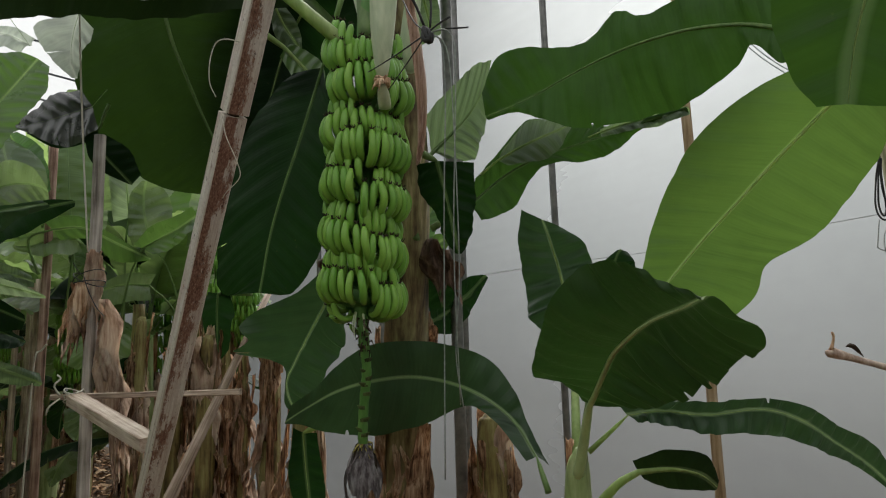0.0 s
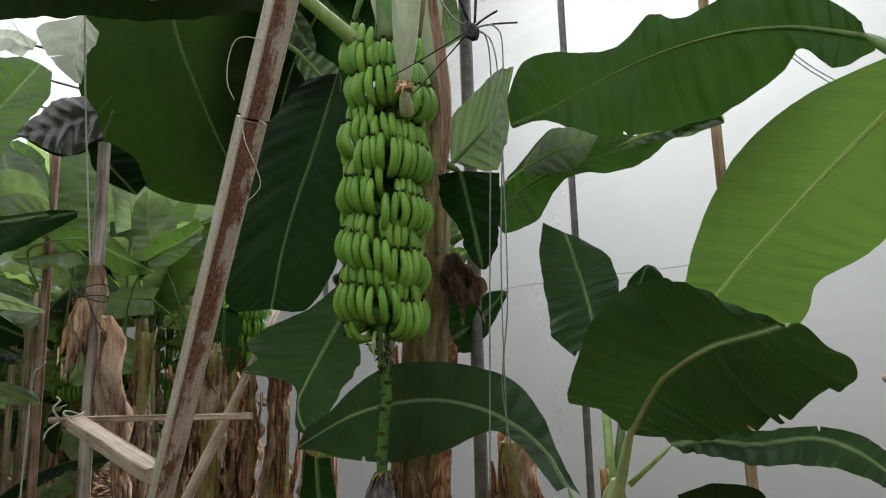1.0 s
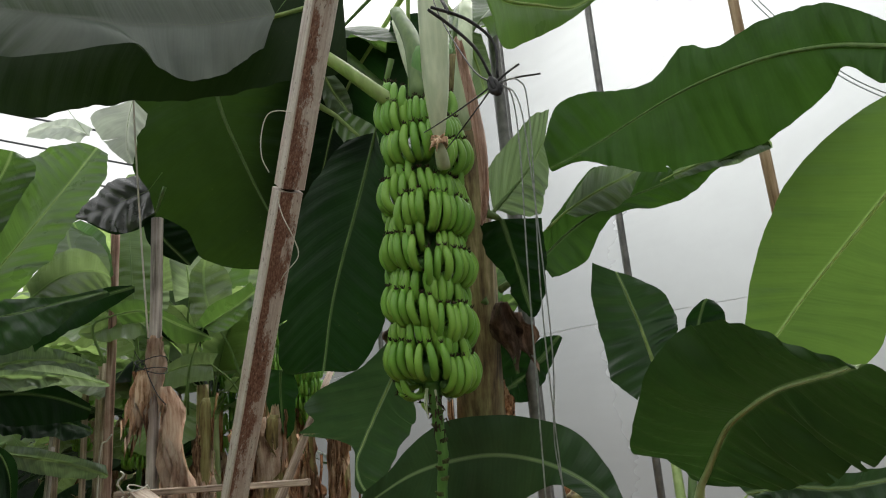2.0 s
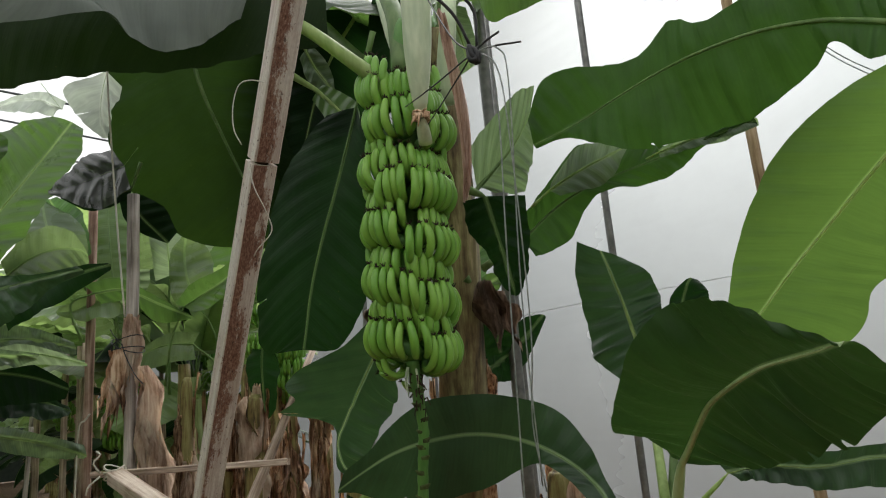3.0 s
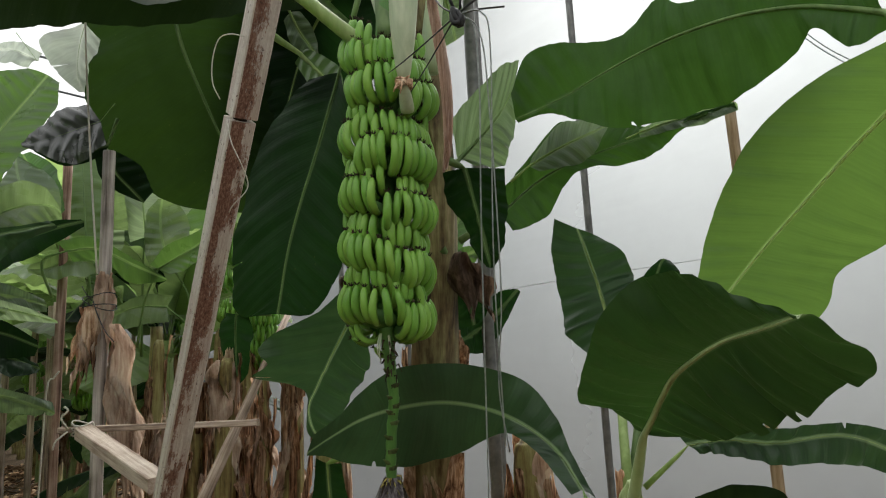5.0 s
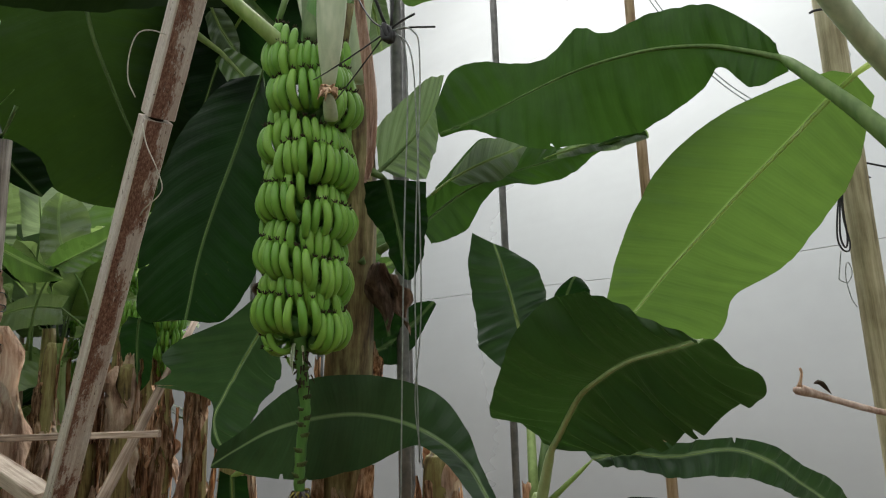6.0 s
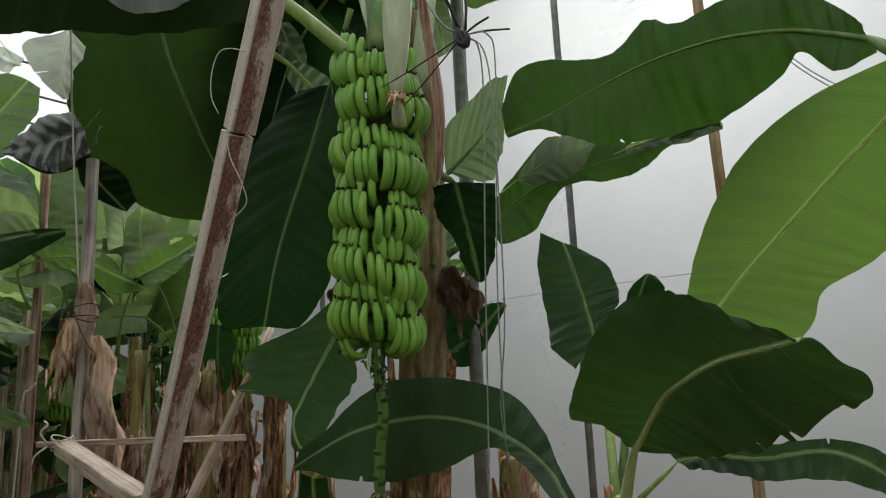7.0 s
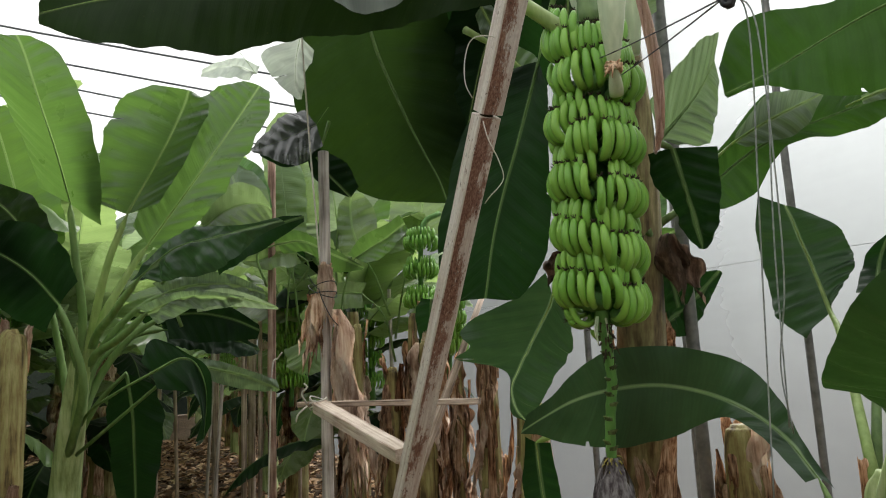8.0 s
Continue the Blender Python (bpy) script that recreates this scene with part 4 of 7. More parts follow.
# A mid-green leaf whose sheen is put in as pale grey-green.
leaf(MAIN, GREY_GREEN, [(-0.143, 3.1, 2.362)], (0.16, -0.98, 0.12), [
    (-0.068, 3.130, 2.468, 0.132, 161, 0.091, 0.090, 36, 0.005),
    (0.022, 3.163, 2.565, 0.158, 153, 0.171, 0.177, 26, -0.055),
    (0.115, 3.192, 2.677, 0.117, 145, 0.195, 0.134, 30, -0.109),
    (0.199, 3.217, 2.818, 0.055, 142, 0.108, 0.061, 23, -0.093)], tears=[], seed=8, girth=0.7, rib=RIB_DARK, pleats=3.0)
leaf(MAIN, MID_GREEN, [(-0.074, 3.236, 2.145)], (-0.36, -0.93, 0.08), [
    (0.105, 3.263, 2.259, 0.089, 141, 0.091, 0.103, 3, -0.016),
    (0.265, 3.288, 2.391, 0.103, 154, 0.026, 0.148, -7, -0.060),
    (0.407, 3.272, 2.467, 0.186, 175, 0.063, 0.072, 23, 0.008),
    (0.573, 3.259, 2.520, 0.132, 196, 0.071, 0.092, -0, 0.077),
    (0.721, 3.151, 2.539, 0.041, 180, 0.020, 0.097, 7, 0.027),
    (0.856, 3.043, 2.557, 0.022, 187, 0.015, 0.022, -28, 0.006),
    (1.022, 2.934, 2.575, 0.013, 153, -0.003, 0.019, -18, 0.000)], tears=[], seed=9, girth=0.7, rib=RIB_DARK, pleats=1.8, fine=0.5)
# This pale leaf and the next are put in as the long leaf's lit upper side.
leaf(MAIN, GREY_GREEN, [(0.158, 3.239, 2.393)], (-0.2, -0.95, 0.23), [
    (0.240, 3.226, 2.457, 0.030, -163, 0.038, 0.049, -1, 0.020),
    (0.311, 3.218, 2.497, 0.070, -180, 0.040, 0.081, -3, 0.015),
    (0.399, 3.209, 2.539, 0.112, -179, 0.037, 0.102, -8, 0.011),
    (0.492, 3.200, 2.576, 0.074, -173, 0.037, 0.093, -6, -0.014),
    (0.568, 3.193, 2.608, 0.028, -161, 0.024, 0.042, 3, -0.029),
    (0.598, 3.190, 2.625, 0.004, -206, 0.003, 0.004, -26, -0.003)], tears=[], seed=10, girth=0.3, pleats=1.6)
leaf(MAIN, GREY_GREEN, [(0.647, 3.154, 2.531)], (-0.51, -0.85, 0.13), [
    (0.695, 3.129, 2.548, 0.014, 163, 0.005, 0.023, 4, -0.001),
    (0.799, 3.083, 2.570, 0.028, 182, 0.000, 0.042, 6, 0.005),
    (0.909, 3.018, 2.579, 0.025, 184, -0.002, 0.050, 6, 0.002),
    (0.982, 2.965, 2.582, 0.014, 155, -0.002, 0.045, 10, 0.003),
    (1.029, 2.933, 2.579, 0.010, 150, -0.003, 0.023, -18, 0.000)], tears=[], seed=11, girth=0.2)
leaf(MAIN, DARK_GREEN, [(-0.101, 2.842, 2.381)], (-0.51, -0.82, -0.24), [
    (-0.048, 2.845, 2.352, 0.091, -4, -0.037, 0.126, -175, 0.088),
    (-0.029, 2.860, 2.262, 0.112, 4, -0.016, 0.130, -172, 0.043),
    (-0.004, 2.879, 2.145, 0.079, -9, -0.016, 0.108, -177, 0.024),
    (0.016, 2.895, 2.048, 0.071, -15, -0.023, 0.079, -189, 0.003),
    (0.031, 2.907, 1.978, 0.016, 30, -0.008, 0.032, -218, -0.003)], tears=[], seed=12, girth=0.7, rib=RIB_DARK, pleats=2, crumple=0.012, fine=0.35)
leaf(RIGHT, BLUE_GREEN, [(0.305, 2.695, 1.093)], (-0.22, -0.97, -0.08), [
    (0.282, 2.779, 1.200, 0.044, -66, -0.036, 0.042, 167, 0.002),
    (0.224, 2.864, 1.307, 0.038, -23, -0.017, 0.058, 147, 0.041),
    (0.131, 2.902, 1.395, 0.085, -16, -0.056, 0.052, 161, 0.040),
    (0.002, 2.944, 1.461, 0.136, -4, -0.081, 0.092, 184, -0.026),
    (-0.166, 2.942, 1.497, 0.142, 4, -0.057, 0.186, 184, -0.051),
    (-0.336, 2.948, 1.485, 0.143, 7, -0.027, 0.216, 187, 0.019),
    (-0.474, 2.958, 1.449, 0.094, 9, -0.038, 0.139, 189, 0.091),
    (-0.592, 2.971, 1.390, 0.052, 10, -0.067, 0.044, 190, 0.062),
    (-0.684, 2.982, 1.336, 0.043, 10, -0.059, 0.007, 190, 0.005)], tears=[('r', 0.7, 0.8), ('r', 0.5, 0.9)], seed=13, girth=0.5, wave=0.5, fine=0.25, pleats=1.0, rib=RIB_MID)
leaf(MAIN, BLUE_GREEN, [(-0.405, 3.072, 1.961)], (-0.35, -0.91, -0.23), [
    (-0.545, 3.242, 1.875, 0.090, -10, -0.042, 0.098, -166, -0.007),
    (-0.565, 3.281, 1.828, 0.153, 4, 0.039, 0.134, -190, 0.008),
    (-0.611, 3.315, 1.755, 0.267, 2, 0.119, 0.174, -184, 0.005),
    (-0.658, 3.349, 1.682, 0.338, 2, 0.159, 0.172, -184, -0.038),
    (-0.685, 3.368, 1.634, 0.248, 4, 0.124, 0.169, -183, -0.051),
    (-0.702, 3.382, 1.612, 0.296, -0, 0.196, 0.170, -183, -0.053),
    (-0.736, 3.404, 1.549, 0.117, -9, 0.040, 0.168, -184, -0.064),
    (-0.762, 3.412, 1.501, 0.028, -5, -0.024, 0.166, -181, -0.040),
    (-0.770, 3.421, 1.454, 0.010, 19, -0.001, 0.147, -181, 0.034),
    (-0.752, 3.433, 1.380, 0.033, 1, 0.001, 0.092, -187, 0.046),
    (-0.699, 3.443, 1.312, 0.006, 19, -0.024, 0.028, -208, 0.002)], tears=[('l', 0.5, 0.62)], seed=14, girth=0.6, rib=RIB_LIGHT, pleats=1.4, fine=0.4)
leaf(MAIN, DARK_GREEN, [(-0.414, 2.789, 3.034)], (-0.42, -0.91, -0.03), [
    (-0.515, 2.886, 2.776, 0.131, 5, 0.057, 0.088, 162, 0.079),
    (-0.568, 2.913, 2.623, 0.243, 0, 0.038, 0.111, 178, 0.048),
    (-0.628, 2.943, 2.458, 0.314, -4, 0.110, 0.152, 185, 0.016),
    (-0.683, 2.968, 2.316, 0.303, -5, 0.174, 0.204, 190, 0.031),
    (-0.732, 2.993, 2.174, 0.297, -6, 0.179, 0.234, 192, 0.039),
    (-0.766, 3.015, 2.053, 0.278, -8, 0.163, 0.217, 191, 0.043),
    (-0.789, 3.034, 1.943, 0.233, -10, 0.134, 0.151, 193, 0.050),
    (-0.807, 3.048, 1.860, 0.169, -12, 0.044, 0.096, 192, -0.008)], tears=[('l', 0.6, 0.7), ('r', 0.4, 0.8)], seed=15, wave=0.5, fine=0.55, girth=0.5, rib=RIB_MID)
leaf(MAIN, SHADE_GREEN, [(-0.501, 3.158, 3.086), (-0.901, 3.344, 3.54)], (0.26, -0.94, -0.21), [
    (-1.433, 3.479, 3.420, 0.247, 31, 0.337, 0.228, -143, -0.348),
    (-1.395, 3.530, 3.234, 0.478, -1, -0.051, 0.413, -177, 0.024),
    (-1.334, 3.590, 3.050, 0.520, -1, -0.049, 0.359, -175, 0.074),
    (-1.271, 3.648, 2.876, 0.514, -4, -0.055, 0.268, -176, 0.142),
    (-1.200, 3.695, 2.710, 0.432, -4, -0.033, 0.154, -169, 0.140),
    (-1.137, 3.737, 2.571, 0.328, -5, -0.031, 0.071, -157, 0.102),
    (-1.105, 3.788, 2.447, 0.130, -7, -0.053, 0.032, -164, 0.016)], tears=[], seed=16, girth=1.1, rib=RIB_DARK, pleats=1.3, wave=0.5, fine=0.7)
leaf(MAIN, SHADED_GREEN, [(-0.025, 2.923, 3.791)], (0.29, -0.96, 0.04), [
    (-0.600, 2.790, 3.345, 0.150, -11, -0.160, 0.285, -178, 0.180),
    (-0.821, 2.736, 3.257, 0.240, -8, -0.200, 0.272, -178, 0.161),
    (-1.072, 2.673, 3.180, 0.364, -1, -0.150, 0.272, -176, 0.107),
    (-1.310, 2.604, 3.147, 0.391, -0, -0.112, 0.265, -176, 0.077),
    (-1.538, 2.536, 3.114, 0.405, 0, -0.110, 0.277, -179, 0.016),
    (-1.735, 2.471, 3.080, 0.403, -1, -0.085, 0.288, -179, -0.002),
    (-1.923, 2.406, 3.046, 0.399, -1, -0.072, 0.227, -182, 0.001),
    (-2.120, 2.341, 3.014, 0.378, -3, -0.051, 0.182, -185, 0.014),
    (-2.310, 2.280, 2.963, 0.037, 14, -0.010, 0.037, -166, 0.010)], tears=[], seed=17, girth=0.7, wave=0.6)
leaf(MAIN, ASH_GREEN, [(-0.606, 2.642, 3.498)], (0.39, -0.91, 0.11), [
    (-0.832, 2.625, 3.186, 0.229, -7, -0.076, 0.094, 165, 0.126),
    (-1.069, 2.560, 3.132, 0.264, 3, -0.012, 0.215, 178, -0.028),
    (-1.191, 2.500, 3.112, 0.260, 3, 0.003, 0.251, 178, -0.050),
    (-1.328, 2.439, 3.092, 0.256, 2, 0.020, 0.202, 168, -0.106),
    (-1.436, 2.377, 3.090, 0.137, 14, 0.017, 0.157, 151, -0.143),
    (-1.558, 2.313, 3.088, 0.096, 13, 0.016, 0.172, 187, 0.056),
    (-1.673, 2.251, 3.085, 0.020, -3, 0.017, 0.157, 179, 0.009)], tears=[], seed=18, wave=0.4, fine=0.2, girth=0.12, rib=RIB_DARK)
leaf(YOUNG, GREEN, [(-2.975, 3.262, 1.20), (-2.839, 3.183, 1.794), (-2.846, 3.109, 2.237)], (0.03, -0.95, -0.31), [
    (-2.855, 3.071, 2.458, 0.180, -171, 0.108, 0.173, 10, -0.132),
    (-2.865, 2.978, 2.693, 0.211, -168, 0.173, 0.227, 6, -0.092),
    (-2.887, 2.884, 2.921, 0.202, -186, 0.192, 0.203, -10, -0.081),
    (-2.936, 2.838, 3.137, 0.157, -193, 0.168, 0.158, -13, -0.040),
    (-2.968, 2.814, 3.240, 0.050, -193, 0.020, 0.061, -13, -0.030)], tears=[], seed=19, wave=0.4, rib=RIB_MID, fine=0.28, girth=1.05)
leaf(YOUNG, GREEN, [(-2.975, 3.262, 1.20), (-2.812, 3.189, 1.793), (-2.703, 3.156, 2.148)], (0.64, -0.76, -0.13), [
    (-2.622, 3.185, 2.403, 0.144, -176, -0.003, 0.110, 10, 0.110),
    (-2.528, 3.225, 2.608, 0.193, -175, -0.170, 0.119, -13, 0.137),
    (-2.446, 3.263, 2.805, 0.276, -171, -0.121, 0.116, -17, 0.103),
    (-2.392, 3.299, 2.979, 0.285, -173, -0.081, 0.129, -19, 0.069),
    (-2.356, 3.293, 3.066, 0.175, -171, -0.038, 0.051, -52, 0.001)], tears=[('l', 0.6, 0.7)], seed=20, pleats=1.5, fine=0.28, girth=1.05, rib=RIB)
leaf(YOUNG, GREEN, [(-2.975, 3.262, 1.20), (-2.785, 3.195, 1.792), (-2.696, 3.273, 2.074)], (0.21, -0.97, 0.12), [
    (-2.629, 3.360, 2.272, 0.120, 164, 0.051, 0.116, -5, 0.021),
    (-2.474, 3.409, 2.510, 0.240, 180, 0.062, 0.194, 11, 0.099),
    (-2.322, 3.456, 2.747, 0.263, 177, 0.094, 0.179, 12, 0.047),
    (-2.207, 3.546, 2.996, 0.224, 170, 0.024, 0.168, 13, 0.028),
    (-2.111, 3.590, 3.175, 0.097, 174, -0.019, 0.067, -9, -0.004)], tears=[], seed=21, pleats=1.5, fine=0.28, girth=1.05, rib=RIB)
leaf(BACK, SHEEN_GREEN, [(-2.3, 4.159, 2.374)], (0.06, -1, 0.03), [
    (-2.400, 4.215, 2.566, 0.065, 169, 0.039, 0.069, 16, 0.035),
    (-2.486, 4.232, 2.702, 0.100, 169, 0.085, 0.120, 7, 0.023),
    (-2.572, 4.245, 2.859, 0.070, 173, 0.083, 0.122, 4, 0.008),
    (-2.631, 4.215, 2.986, 0.016, 183, 0.029, 0.049, 3, -0.007)], tears=[], seed=22, girth=0.35, fine=0.6, rib=RIB_MID)
leaf(BACK, ROW_GREEN, [(-2.77, 4.005, 2.392)], (0.08, -1, -0.04), [
    (-2.712, 3.993, 2.486, 0.080, 173, 0.038, 0.134, 15, 0.026),
    (-2.572, 3.991, 2.574, 0.125, 172, 0.013, 0.168, 9, 0.052),
    (-2.437, 3.998, 2.613, 0.139, 172, -0.023, 0.159, 10, 0.085),
    (-2.323, 4.011, 2.605, 0.092, 172, -0.044, 0.104, -8, 0.070),
    (-2.267, 4.024, 2.569, 0.024, 174, -0.025, 0.026, -6, 0.022)], tears=[], seed=23, girth=0.35, fine=0.6, rib=RIB_MID)
leaf(BACK, ROW_GREEN, [(-2.287, 4.786, 2.304)], (0.12, -0.99, 0.05), [
    (-2.424, 4.812, 2.639, 0.213, -178, 0.054, 0.206, 1, -0.072),
    (-2.442, 4.767, 2.875, 0.229, -178, 0.035, 0.266, -0, -0.084),
    (-2.509, 4.812, 3.143, 0.219, -181, 0.050, 0.265, -5, -0.104),
    (-2.581, 4.863, 3.380, 0.162, -180, 0.036, 0.198, -1, -0.062),
    (-2.589, 4.836, 3.524, 0.042, -178, 0.002, 0.061, 2, -0.013)], tears=[], seed=24, girth=0.35, fine=0.6, rib=RIB_MID)
leaf(YOUNG, BLUE_GREEN, [(-2.975, 3.262, 1.20), (-2.803, 3.2, 1.738), (-2.624, 3.112, 1.891)], (-0.05, -1, 0.06), [
    (-2.445, 3.072, 2.065, 0.021, 126, -0.056, 0.095, 3, 0.065),
    (-2.249, 3.046, 2.181, 0.067, 195, -0.064, 0.155, 0, 0.019),
    (-2.039, 3.037, 2.215, 0.074, 187, -0.092, 0.145, 1, 0.048),
    (-1.860, 3.022, 2.237, 0.023, 157, -0.020, 0.055, -17, 0.013),
    (-1.709, 3.051, 2.268, 0.018, 164, -0.022, 0.015, -16, 0.009)], tears=[], seed=25, crumple=0.03, rib=RIB_MID, fine=0.28, girth=1.05)
leaf(YOUNG, GREY_GREEN, [(-2.975, 3.262, 1.20), (-2.823, 3.209, 1.656), (-2.593, 3.137, 1.782)], (0.16, -0.93, 0.32), [
    (-2.465, 3.147, 1.897, 0.053, 154, -0.030, 0.096, 6, 0.036),
    (-2.302, 3.175, 1.957, 0.038, 152, -0.018, 0.074, 15, 0.061),
    (-2.169, 3.203, 1.964, 0.027, 152, -0.000, 0.070, 17, 0.044),
    (-2.012, 3.242, 1.944, 0.013, 153, -0.001, 0.013, -27, 0.001)], tears=[], seed=26, crumple=0.03, rib=RIB_MID, fine=0.28, girth=1.05)
leaf(YOUNG, SHADED_GREEN, [(-2.975, 3.262, 1.20), (-2.874, 3.219, 1.52), (-2.919, 3.16, 1.826)], (0.22, -0.96, -0.16), [
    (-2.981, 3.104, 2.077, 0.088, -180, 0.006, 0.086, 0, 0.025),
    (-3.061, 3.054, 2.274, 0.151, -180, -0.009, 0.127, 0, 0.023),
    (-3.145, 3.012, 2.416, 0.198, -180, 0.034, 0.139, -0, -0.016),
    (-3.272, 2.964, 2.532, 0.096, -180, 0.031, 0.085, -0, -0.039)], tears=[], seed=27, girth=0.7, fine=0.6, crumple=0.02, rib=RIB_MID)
leaf(YOUNG, DARK_GREEN, [(-2.975, 3.262, 1.20), (-2.87, 3.239, 1.409), (-2.582, 3.078, 1.521)], (0.82, -0.41, 0.4), [
    (-2.330, 3.016, 1.617, 0.069, 150, -0.021, 0.092, 5, 0.023),
    (-2.201, 3.036, 1.674, 0.112, 167, -0.137, 0.184, -7, 0.082),
    (-2.130, 3.059, 1.633, 0.006, 300, -0.081, 0.146, -16, 0.262),
    (-2.103, 3.086, 1.506, 0.025, 125, -0.100, 0.101, 27, 0.174),
    (-2.131, 3.112, 1.307, 0.031, 128, -0.078, 0.100, 37, -0.004)], tears=[], seed=28, girth=0.4, rib=RIB_MID)
leaf(YOUNG, GREY_GREEN, [(-2.975, 3.262, 1.20), (-2.299, 3.223, 1.662)], (0.8, -0.59, -0.13), [
    (-2.333, 3.322, 1.648, 0.035, -151, -0.018, 0.052, 21, 0.024),
    (-2.255, 3.449, 1.613, 0.041, -180, -0.014, 0.068, -0, 0.024),
    (-2.170, 3.579, 1.568, 0.035, -182, -0.016, 0.065, -10, 0.016),
    (-2.064, 3.720, 1.493, 0.044, -171, -0.036, 0.021, -28, -0.004)], tears=[], seed=29, girth=0.4, crumple=0.02, rib=RIB_MID)
leaf(BACK, ROW_BRIGHT, [(-2.291, 4.411, 2.121), (-2.19, 4.397, 2.254)], (0.06, -0.97, 0.23), [
    (-2.271, 4.371, 2.347, 0.069, 21, -0.031, 0.054, -159, -0.059),
    (-2.412, 4.355, 2.357, 0.056, 24, -0.029, 0.148, -199, -0.093),
    (-2.539, 4.350, 2.313, 0.057, 24, -0.033, 0.126, -209, -0.082),
    (-2.646, 4.339, 2.314, 0.024, 24, -0.019, 0.022, -156, -0.016)], tears=[], seed=30, girth=0.35, rib=RIB_MID)
leaf(BACK, ROW_BRIGHT, [(-2.382, 4.657, 1.848)], (0.16, -0.97, 0.2), [
    (-2.400, 4.539, 2.474, 0.080, -172, -0.025, 0.104, 2, -0.054),
    (-2.453, 4.597, 2.681, 0.095, -169, -0.012, 0.140, -6, -0.071),
    (-2.502, 4.647, 2.934, 0.086, -168, -0.015, 0.156, -11, -0.111),
    (-2.555, 4.703, 3.158, 0.068, -167, -0.023, 0.139, -7, -0.111),
    (-2.565, 4.680, 3.276, 0.035, -174, -0.014, 0.075, 6, -0.033)], tears=[], seed=31, girth=0.35, rib=RIB_MID)
leaf(BACK, GREEN, [(-1.945, 4.299, 1.815), (-1.888, 4.256, 2.078)], (-0.3, -0.95, 0.08), [
    (-1.804, 4.231, 2.256, 0.055, 151, -0.010, 0.133, 17, 0.049),
    (-1.679, 4.184, 2.307, 0.092, 151, -0.021, 0.114, 17, 0.088),
    (-1.556, 4.136, 2.357, 0.073, 157, 0.011, 0.118, 26, 0.056),
    (-1.450, 4.133, 2.431, 0.059, 154, 0.006, 0.036, -26, -0.008)], tears=[], seed=32, girth=0.35, rib=RIB_MID)
leaf(BACK, PALE_LEAF, [(-2.2, 4.896, 1.761), (-2.157, 4.787, 2.372)], (0.2, -0.96, 0.19), [
    (-2.128, 4.755, 2.562, 0.098, -175, -0.037, 0.077, 5, -0.041),
    (-2.134, 4.726, 2.716, 0.107, -181, 0.061, 0.221, 2, -0.086),
    (-2.182, 4.789, 2.897, 0.109, -187, 0.063, 0.312, -4, -0.151),
    (-2.228, 4.845, 3.123, 0.128, -169, -0.008, 0.218, -11, -0.163)], tears=[], seed=33, girth=0.35, rib=RIB_MID)
leaf(BACK, ROW_GREEN, [(-2.827, 4.147, 2.143), (-2.696, 4.1, 2.468)], (0.25, -0.91, 0.33), [
    (-2.601, 4.087, 2.595, 0.166, 172, -0.159, 0.121, -8, -0.053),
    (-2.538, 4.069, 2.724, 0.171, 192, -0.021, 0.219, -9, -0.170),
    (-2.606, 4.140, 2.854, 0.047, 182, 0.022, 0.190, -12, -0.140),
    (-2.674, 4.211, 2.989, 0.017, 226, -0.009, 0.059, -22, -0.053)], tears=[], seed=34, girth=0.35, fine=0.6, rib=RIB_MID)
leaf(BACK, PALE_LEAF, [(-2.59, 3.612, 1.854), (-2.608, 3.589, 1.969)], (0.1, -0.98, -0.18), [
    (-2.490, 3.594, 2.004, 0.031, 180, -0.052, 0.076, -0, -0.015),
    (-2.318, 3.612, 2.006, 0.042, 180, -0.031, 0.056, -0, 0.031),
    (-2.150, 3.636, 1.966, 0.028, 180, -0.035, 0.034, -0, 0.007),
    (-2.038, 3.655, 1.930, 0.008, 181, -0.017, 0.011, 0, 0.003)], tears=[], seed=35, girth=0.4, rib=RIB_MID)
leaf(BACK, DARK_GREEN, [(-2.412, 3.187, 2.039), (-2.303, 3.181, 2.132)], (0.02, -0.99, 0.11), [
    (-2.146, 3.188, 2.184, 0.015, -18, -0.033, 0.132, 5, 0.010),
    (-1.965, 3.197, 2.234, 0.015, -17, -0.033, 0.113, 9, -0.012),
    (-1.808, 3.203, 2.285, 0.032, 163, -0.015, 0.064, -17, -0.010),
    (-1.679, 3.211, 2.314, 0.009, 163, -0.011, 0.024, -17, -0.007)], tears=[], seed=36, girth=0.35, rib=RIB_MID)
leaf(BACK, GREEN, [(-2.335, 4.103, 2.101), (-2.383, 4.062, 2.3)], (0.1, -0.98, -0.18), [
    (-2.247, 4.065, 2.356, 0.065, 180, -0.050, 0.066, -0, 0.016),
    (-2.082, 4.081, 2.361, 0.059, 180, -0.044, 0.059, -0, 0.044),
    (-1.893, 4.118, 2.266, 0.031, 180, -0.012, 0.098, -0, 0.022),
    (-1.719, 4.152, 2.183, 0.009, 181, -0.039, 0.018, -0, -0.010)], tears=[], seed=37, girth=0.35, rib=RIB_MID)
